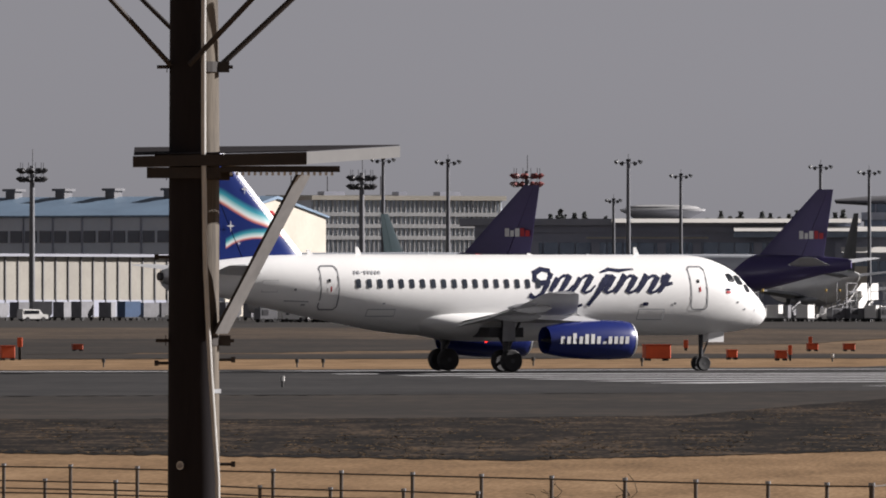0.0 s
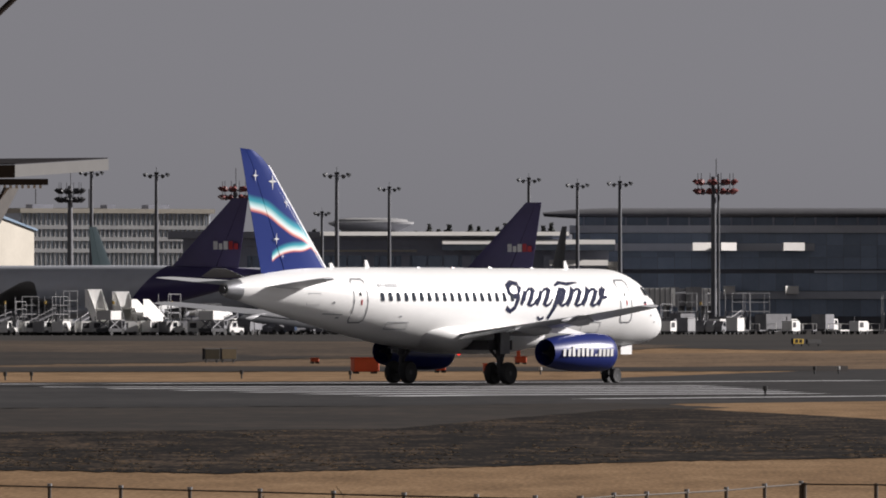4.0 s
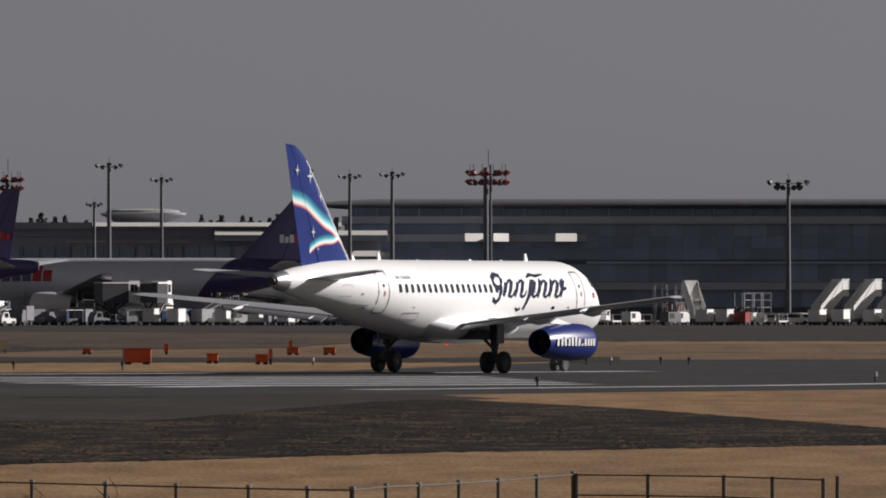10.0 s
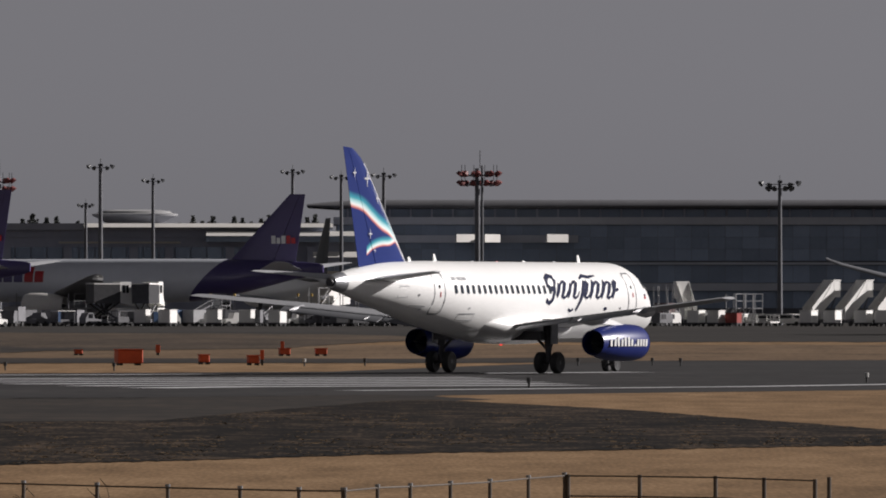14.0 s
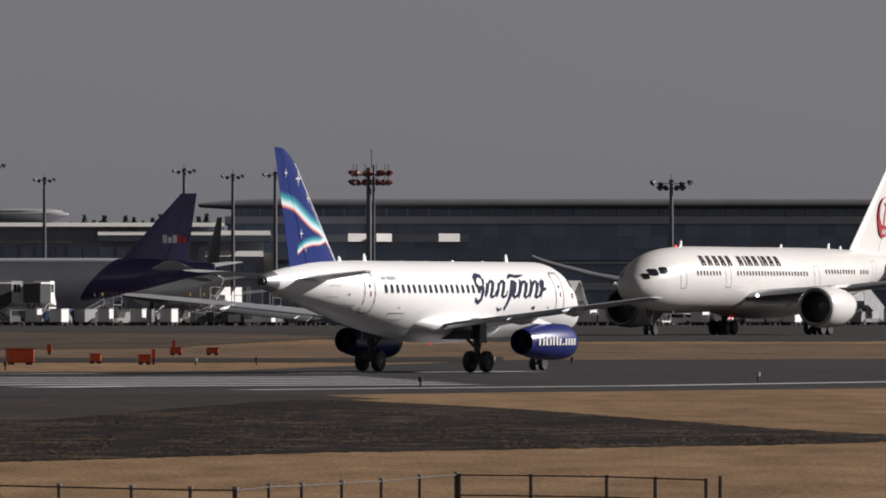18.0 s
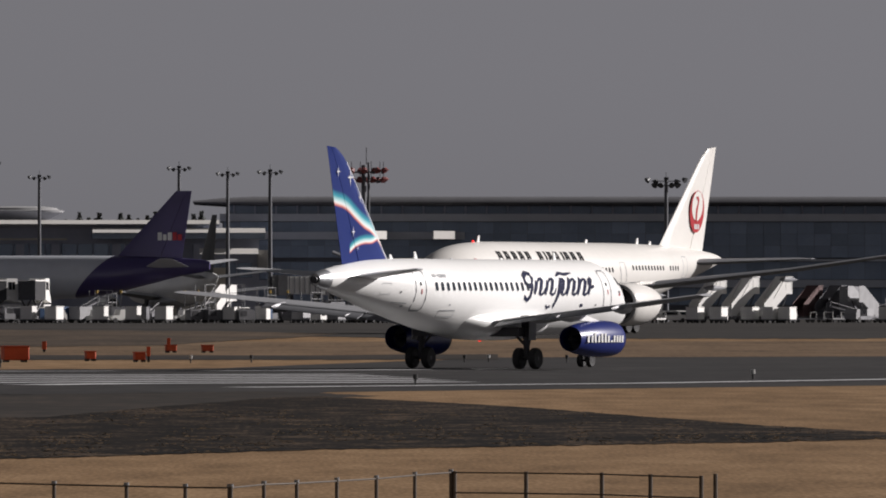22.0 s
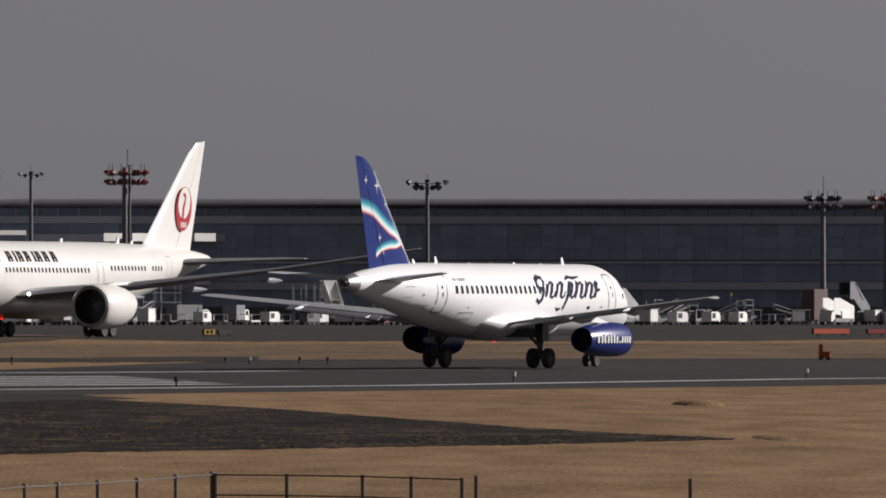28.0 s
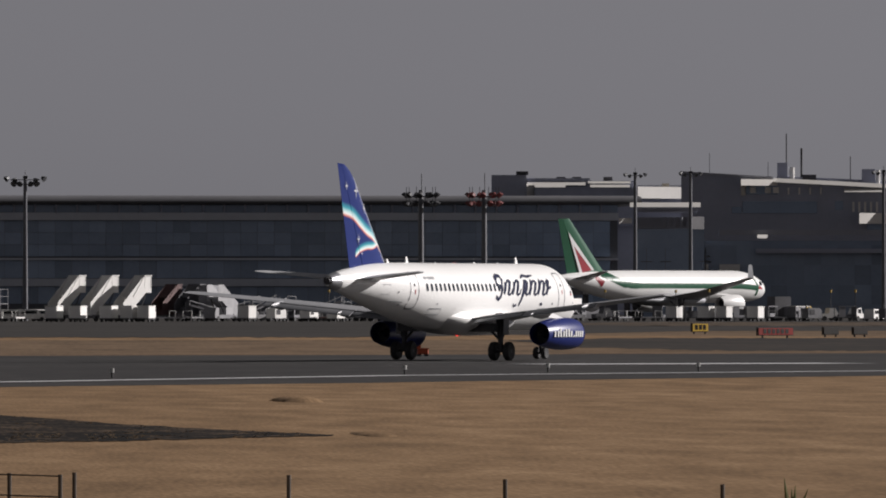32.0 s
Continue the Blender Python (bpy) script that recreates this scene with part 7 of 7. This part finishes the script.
# before the second freighter
loader(bx(206), D0 - 15)
loader(bx(278), D0 - 15)
for u, p in ((18, M_GSEW), (62, M_GSEG), (112, M_GSEG), (150, M_GSEG), (330, M_GSEB), (362, M_GSEPALE), (430, M_GSEG), (470, M_GSEG)):
    dolly(bx(u), D0 - 30, rng.uniform(-10, 10), p, 2.3)
for u in (5, 84, 130, 178, 236, 302, 318, 388, 428, 500, 540, 575):
    if u in (130, 236, 302, 500) or u < 80:
        cart(bx(u), D0 - 35, 0, rng.choice((None, M_GSEG)))
    else:
        tug(bx(u), D0 - 35, rng.choice((0, 180)), rng.choice((None, M_GSEG)), u > 380)
for u in (30, 96, 164, 222, 262, 294, 365, 412, 455, 485, 560, 595, -45, -80, -135, -178, -255, -340, -420, -445):
    rng.choice((cart, belt_loader, flat_dolly, power_unit))(bx(u), D0 - (95 if u < 0 else 20) + rng.uniform(-10, 10), rng.uniform(-30, 30), rng.choice((M_GSEPALE, M_GSEG, M_GSEG, M_GSEB)))
for u in (48, 250, 410, 610, 690, -100, -282, -372):
    frame_stand(bx(u), D0 - 75 if u < 0 else D0 + 20, rng.uniform(-20, 20), rng.uniform(3.2, 6.2), rng.uniform(1.6, 2.6))
for u in (160, 398):
    frame_stand(bx(u), D0 - 5, 0, 4.6, 2.8)
for u in (345, 378, 480):
    box_truck(bx(u), D0, 0, M_GSEG, M_GSEG, 4.4, 2.7)
for u, w in ((270, 1.8), (315, 2.6), (397, 1.6), (455, 1.6), (509, 2.4)):
    equipment_box(bx(u), D0 - 42, 66, M_GSEW, w, 2.3)
for u in (566, 598, 652):
    power_unit(bx(u), D0 - 45, 30 - lean_of(bx(u)), M_GSEG)
equipment_box(bx(628), D0 - 45, 66, M_GSEW, 1.8, 2.2)
for u in (582, 636):
    frame_stand(bx(u), D0 - 30, -15, 5.4, 2.2)
stairs(bx(612), D0 - 15, 0, M_GSEW, 5.6, False)
# under the main terminal
for u in (770, 812, 850, 905, 940):
    frame_stand(bx(u), D0 + 60, 0, 6.0 if u > 800 else 4.4, 3.2)
for u in (640, 665, 700, 735, 760, 786, 818, 858, 890, 925, 950, 1000, 1030, 1085, 1120, 1205, 1250, 1298, 1345, 1378):
    rng.choice((cart, belt_loader, flat_dolly, flat_dolly, power_unit))(bx(u), D0 - 15 + rng.uniform(-12, 12), rng.uniform(-30, 30), rng.choice((None, M_GSEG, M_GSEW, M_GSEW)))
for u, turn in ((800, 180), (880, 180), (1060, 0)):
    box_truck(bx(u), D0, turn, rng.choice((M_GSEW, M_GSEG)), None, 4.8, 2.8)
box_truck(bx(975), D0 - 10, 0, M_GSEG, M_GSEW, 7.0, 3.8)
for u in (1040, 1100, 1135, 1165, 1330, 1360, 1432):
    (flat_dolly if u < 1200 else van)(bx(u), D0 + 10, rng.choice((0, 180)))
stairs(bx(1230), D0, 42, M_GSEW, 6.4)
for u in (1172, 1186, 1214):
    frame_stand(bx(u), D0 + 10, 20, 5.6, 2.0)
box_truck(bx(1200), D0 + 15, 0, M_GSEDR, M_GSEG, 4.6, 5.0)
for u in (1190, 1262, 1305):
    power_unit(bx(u), D0 - 30, 0, M_GSEG)
for u in (1474, 1532, 1590):
    stairs(bx(u), D0 - 10, -13, M_GSEW, 6.6)
for u in (1449, 1491, 1546, 1582, 1612, 1250, 1285):
    equipment_box(bx(u), D0 - 40, 66, M_GSEW, 2.4, 2.2)
equipment_box(bx(1316), D0 - 40, 66, M_GSER, 1.8, 1.8)
for u in (1377, 1409):
    van(bx(u), D0 + 5, 15 - lean_of(bx(u)))
for u in (1318, 1336, 1352):
    frame_stand(bx(u), D0 + 25, 10, 4.6, 1.8)
for u in (1650, 1690):
    stairs(bx(u), D0 + 20, 0, M_GSEDR if u == 1650 else M_GSEG, 5.4)
stairs(bx(1745), D0 - 10, 180, M_GSEPALE, 5.4, False)
box_truck(bx(1728), D0 + 20, 0, M_GSEG, M_GSEG, 5.0, 5.2)
equipment_box(bx(1790), D0 - 25, 62, M_GSEW, 2.4, 2.2)
for u in (1640, 1700, 1720, 1765, 1790, 1812, 1835, 1850, 1872, 1885, 1910, 1926, 1940, 1970, 1990, 2010, 2040, 2055):
    rng.choice((flat_dolly, cart, flat_dolly, tug, belt_loader))(bx(u), D0 + rng.uniform(-20, 40), rng.choice((0, 180)), rng.choice((M_GSEG, M_GSEPALE, M_GSEG, M_GSEDR)))
for u in (1745, 1800, 1862, 1960):
    frame_stand(bx(u), D0 + 30, 15, 3.6, 1.6)
for u in (1842, 1900, 1948):
    power_unit(bx(u), D0 - 20, 0, M_GSEW)
stairs(bx(2152), D0, 180, M_GSEG, 6.2)
stairs(bx(2124), D0 - 20, 180, M_GSEW, 4.0, False)
box_truck(bx(2090), D0 + 10, 0, M_GSEDR, None, 5.0, 5.4)
for u in (2065, 2110, 2160, 2185, 2215, 2240, 2275, 2300, 2330):
    rng.choice((cart, tug, power_unit, flat_dolly, flat_dolly))(bx(u), D0 + rng.uniform(0, 40), rng.choice((0, 180)), rng.choice((M_GSEG, M_GSEW, M_GSEG)))
for u in range(2360, 3000, 27):
    k = rng.random()
    (power_unit if k < 0.25 else flat_dolly if k < 0.5 else cart if k < 0.68 else tug if k < 0.9 else van)(bx(u + rng.uniform(-6, 6)), D0 + rng.uniform(0, 60), rng.choice((0, 180)), rng.choice((M_GSEW, M_GSEG, M_GSEG, M_GSEG)))
for u in (2246, 2300, 2364):
    high_truck(bx(u), D0 + 10, 60, M_GSEW)
for u in (2186, 2546, 2603, 2634, 2690):
    equipment_box(bx(u), D0, 62, M_GSEW, 2.0, 2.1)
for u in (2740, 2765):
    box_truck(bx(u), D0 + 50, 0, M_GSEG, M_GSEY, 4.5, 3.4)


# ---------------------------------------------------------------- grass tufts
def tufts(name, label, material, count, seed, b0, b1, d0, d1, h0, h1, keep):
    r = random.Random(seed)
    verts, faces = [], []
    while len(faces) < count * 4:
        b, d = r.uniform(b0, b1), r.uniform(d0, d1)
        if not keep(b, d, r):
            continue
        p = spot(b, d)
        for k in range(4):
            h = r.uniform(h0, h1)
            dx, dy = r.uniform(-0.12, 0.12), r.uniform(-0.1, 0.1)
            w = r.uniform(0.012, 0.03)
            i = len(verts)
            verts += [(p.x + dx - w, p.y + dy, 0.02), (p.x + dx + w, p.y + dy, 0.02), (p.x + dx + r.uniform(-0.12, 0.12), p.y + dy + r.uniform(-0.1, 0.1), 0.02 + h)]
            faces.append((i, i + 1, i + 2))
    me = bpy.data.meshes.new(name)
    me.from_pydata(verts, [], faces)
    me.materials.append(material)
    return tagged(new(name, me), label, "grass", kind="stuff")


M_STRAW = surface("straw", (0.23, 0.155, 0.085), (0.14, 0.095, 0.055), 3.0, 0.95, spec=0.1)


def on_burnt(b, d, r):
    near = np.interp(b, [-92, -42, 0, 42, 63], [211, 201, 218, 230, 238])
    far = np.interp(b, [-64, -26, -9, 0, 17, 42, 63], [268, 275, 320, 338, 310, 258, 239])
    return near - 1 < d < far and noise.noise((b * 0.25, d * 0.03, 0)) > -0.1 and r.random() < 0.3 + 0.7 * max(0, 1 - (d - near) / 45)


tufts("grass_tufts", "straw-coloured tufts in scorched grass", M_STRAW, 1500, 3, -95, 63, 198, 300, 0.008, 0.022, on_burnt)


# ---------------------------------------------------------------- jet bridges
def jet_bridge(b, d, L, turn=0.0, paint=None):
    t = thing("jet_bridge", facing(b, d, 0.52, turn), "pale corrugated jet bridge on steel legs", "jet bridge", "jet bridges")
    part("tunnel", boxes((0, -1.4, 4.3, L, 1.4, 7.2)), paint or M_GSEW, t)
    for i in range(int(L / 0.9)):
        part("rib", boxes((0.3 + 0.9 * i, -1.48, 4.35, 0.5 + 0.9 * i, -1.4, 7.15)), M_GSEG, t)
    part("cab", boxes((-1.6, -1.7, 4.1, -0.02, 1.7, 7.4)), M_GSEG, t)
    for x in (1.0, L - 1.0):
        part("leg", boxes((x - 0.25, -0.9, 0, x + 0.25, 0.9, 4.3)), M_DARK, t)
    wheels_under(t, (0.6, 1.4), -0.9, 0.9, 0.4)


jet_bridge(bx(722), 1700.0, 6.6, 20)
jet_bridge(bx(796), 1730.0, 3.4, 20, M_GSEG)
jet_bridge(bx(836), 1720.0, 3.2, 20)
for u, w in ((684, 1.4), (752, 2.4), (814, 2.4), (901, 2.2)):
    equipment_box(bx(u), D0 - 35, 62, M_GSEW if u in (684, 901) else M_GSEPALE, w, 2.3)
for u in (700, 728, 776, 842, 860, 876):
    tug(bx(u), D0 - 20, 40, M_GSEPALE if u in (776, 860) else M_GSEG, u in (700, 728, 842))
jet_bridge(bx(2380), 1880.0, 10.0, 20)


# ---------------------------------------------------------------- plants by the fence and a low mound
M_TWIG = surface("dry_twig", (0.10, 0.07, 0.045), (0.06, 0.045, 0.03), 0.2, 0.9)
M_LEAF = surface("yellow_green_blade", (0.16, 0.17, 0.05), (0.10, 0.11, 0.035), 0.15, 0.7)


def twig_bush(bearing, d, h, seed):
    r = random.Random(seed)
    p = spot(bearing, d)
    t = thing("dry_weed", pose(p.x, p.y, 0), "dry leafless weed by the fence", "plant", "dry weeds")
    for k in range(7):
        a, b = Vector((0, 0, 0)), Vector((r.uniform(-0.12, 0.12), r.uniform(-0.1, 0.1), h * r.uniform(0.6, 0.85)))
        bm = bmesh.new()
        tube(bm, a, b, 0.009, 0.006, 6)
        for j in range(3):
            c = b + Vector((r.uniform(-0.12, 0.12), r.uniform(-0.08, 0.08), h * r.uniform(0.02, 0.16)))
            tube(bm, b, c, 0.006, 0.003, 5)
            b = c
        part("stalk", bm, M_TWIG, t)


twig_bush(-32.5, 126, 0.80, 2)
twig_bush(10.8 - 50, 128, 0.74, 5)


def blade_plant(bearing, d, h):
    p = spot(bearing, d)
    t = thing("reed_plant", pose(p.x, p.y, 0), "yellow-green reed blades by the fence", "plant")
    for x, top, w in ((-0.10, h, 0.03), (0.02, h * 0.93, 0.022), (0.16, h * 0.9, 0.018), (-0.02, h * 0.9, 0.02)):
        bm = bmesh.new()
        rows = [(0.02, 0.0, 0.6), (0.02 + x * 0.3, h * 0.5, 1.0), (0.02 + x * 0.7, h * 0.8, 0.8), (0.02 + x, top, 0.08)]
        skin(bm, [[(c - w * q, 0, z), (c, -w * 0.4, z), (c + w * q, 0, z), (c, w * 0.2, z)] for c, z, q in rows])
        part("blade", bm, M_LEAF, t)


blade_plant(106.5, 112, 1.14)


def mound(bearing, d, w, h):
    p = spot(bearing, d)
    bm = bmesh.new()
    n = 24
    skin(bm, [[(p.x + w * q * math.cos(2 * math.pi * i / n) * (1 + 0.1 * math.sin(3 * i)), p.y + 5 * q * math.sin(2 * math.pi * i / n), z) for i in range(n)] for q, z in ((1, -0.02), (0.8, h * 0.45), (0.5, h * 0.85), (0.2, h))])
    tagged(part("grass_mound", bm, M_GRASS, None, "", True), "low mound of dry grass beside the runway", "mound")


mound(59.2, 323, 0.8, 0.16)
mound(66.5, 240, 0.5, 0.06)


# ---------------------------------------------------------------- what moves
# seconds, place of the nose, heading to the right of the y axis
JET_ROWS = [
    (0, -8.77, 466.2, 58.24), (1, -6.16, 467.0, 54.38), (2, -3.75, 468.2, 50.4), (3, -1.89, 470.9, 44.7), (4, -0.59, 474.6, 38.0),
    (6.5, 2.77, 484.6, 30.9), (7, 3.53, 485.6, 30.4), (8, 4.9, 487.3, 29.9), (9, 5.95, 488.68, 29.2), (9.5, 6.54, 489.76, 28.95),
    (10, 7.08, 490.75, 28.78), (10.5, 7.58, 491.65, 28.78), (11, 8.01, 492.44, 28.78), (11.5, 8.45, 493.24, 28.78),
    (12, 8.8, 493.88, 28.78), (12.5, 9.13, 494.47, 28.78), (13, 9.42, 495.0, 28.78), (14, 9.98, 496.02, 28.78), (15, 10.48, 496.94, 28.78),
    (15.5, 10.72, 497.38, 28.78), (17.5, 11.53, 498.85, 28.78), (18, 11.75, 499.24, 28.78), (19, 12.23, 500.12, 28.78),
    (20, 12.84, 501.23, 28.78), (21, 13.53, 502.49, 28.78), (22, 14.37, 504.02, 28.78), (22.5, 14.88, 504.94, 28.78),
    (23, 15.46, 506.0, 28.78), (23.5, 16.15, 507.26, 28.78), (24, 16.99, 508.79, 28.78), (24.5, 17.86, 510.38, 28.78),
    (26.5, 22.57, 518.95, 28.78), (27, 24.01, 521.57, 28.78), (27.5, 25.57, 524.4, 28.78), (28, 27.23, 527.42, 28.78),
    (28.5, 29.01, 530.67, 28.78), (29, 30.98, 534.26, 28.78), (29.5, 33.17, 538.25, 28.78), (30, 35.6, 542.67, 28.78),
    (30.5, 38.28, 547.54, 28.78), (31, 41.26, 552.97, 28.78), (31.5, 44.54, 558.93, 28.78), (32, 48.1, 565.42, 28.78)]
# seconds and metres along the taxiway of the twin-aisle jet
TAXI_ROWS = [(0, -225.4), (12, -108.4), (15.5, -74.3), (17.5, -54.8), (18, -49.9), (19, -40.4), (20, -30.8), (21, -21.1), (22, -11.7), (23, -2.5),
             (24, 6.3), (24.5, 10.7), (26.5, 28.0), (28, 41.0), (30, 58.4), (32, 75.8)]


def motions():
    walk(jet, [(t, pose(x, y, 0.03, 0.3, 0, 90 - a)) for t, x, y, a in JET_ROWS])
    d = Vector((-math.sin(radians(28.8)), -math.cos(radians(28.8))))
    rows = []
    for t, s in TAXI_ROWS:
        n = Vector((30.57, 944.0)) + d * (s + 55.9)
        rows.append((t, pose(n.x, n.y, 0.53, 0, 0, 90 - 208.8)))
    walk(twin_aisle, rows)


motions()
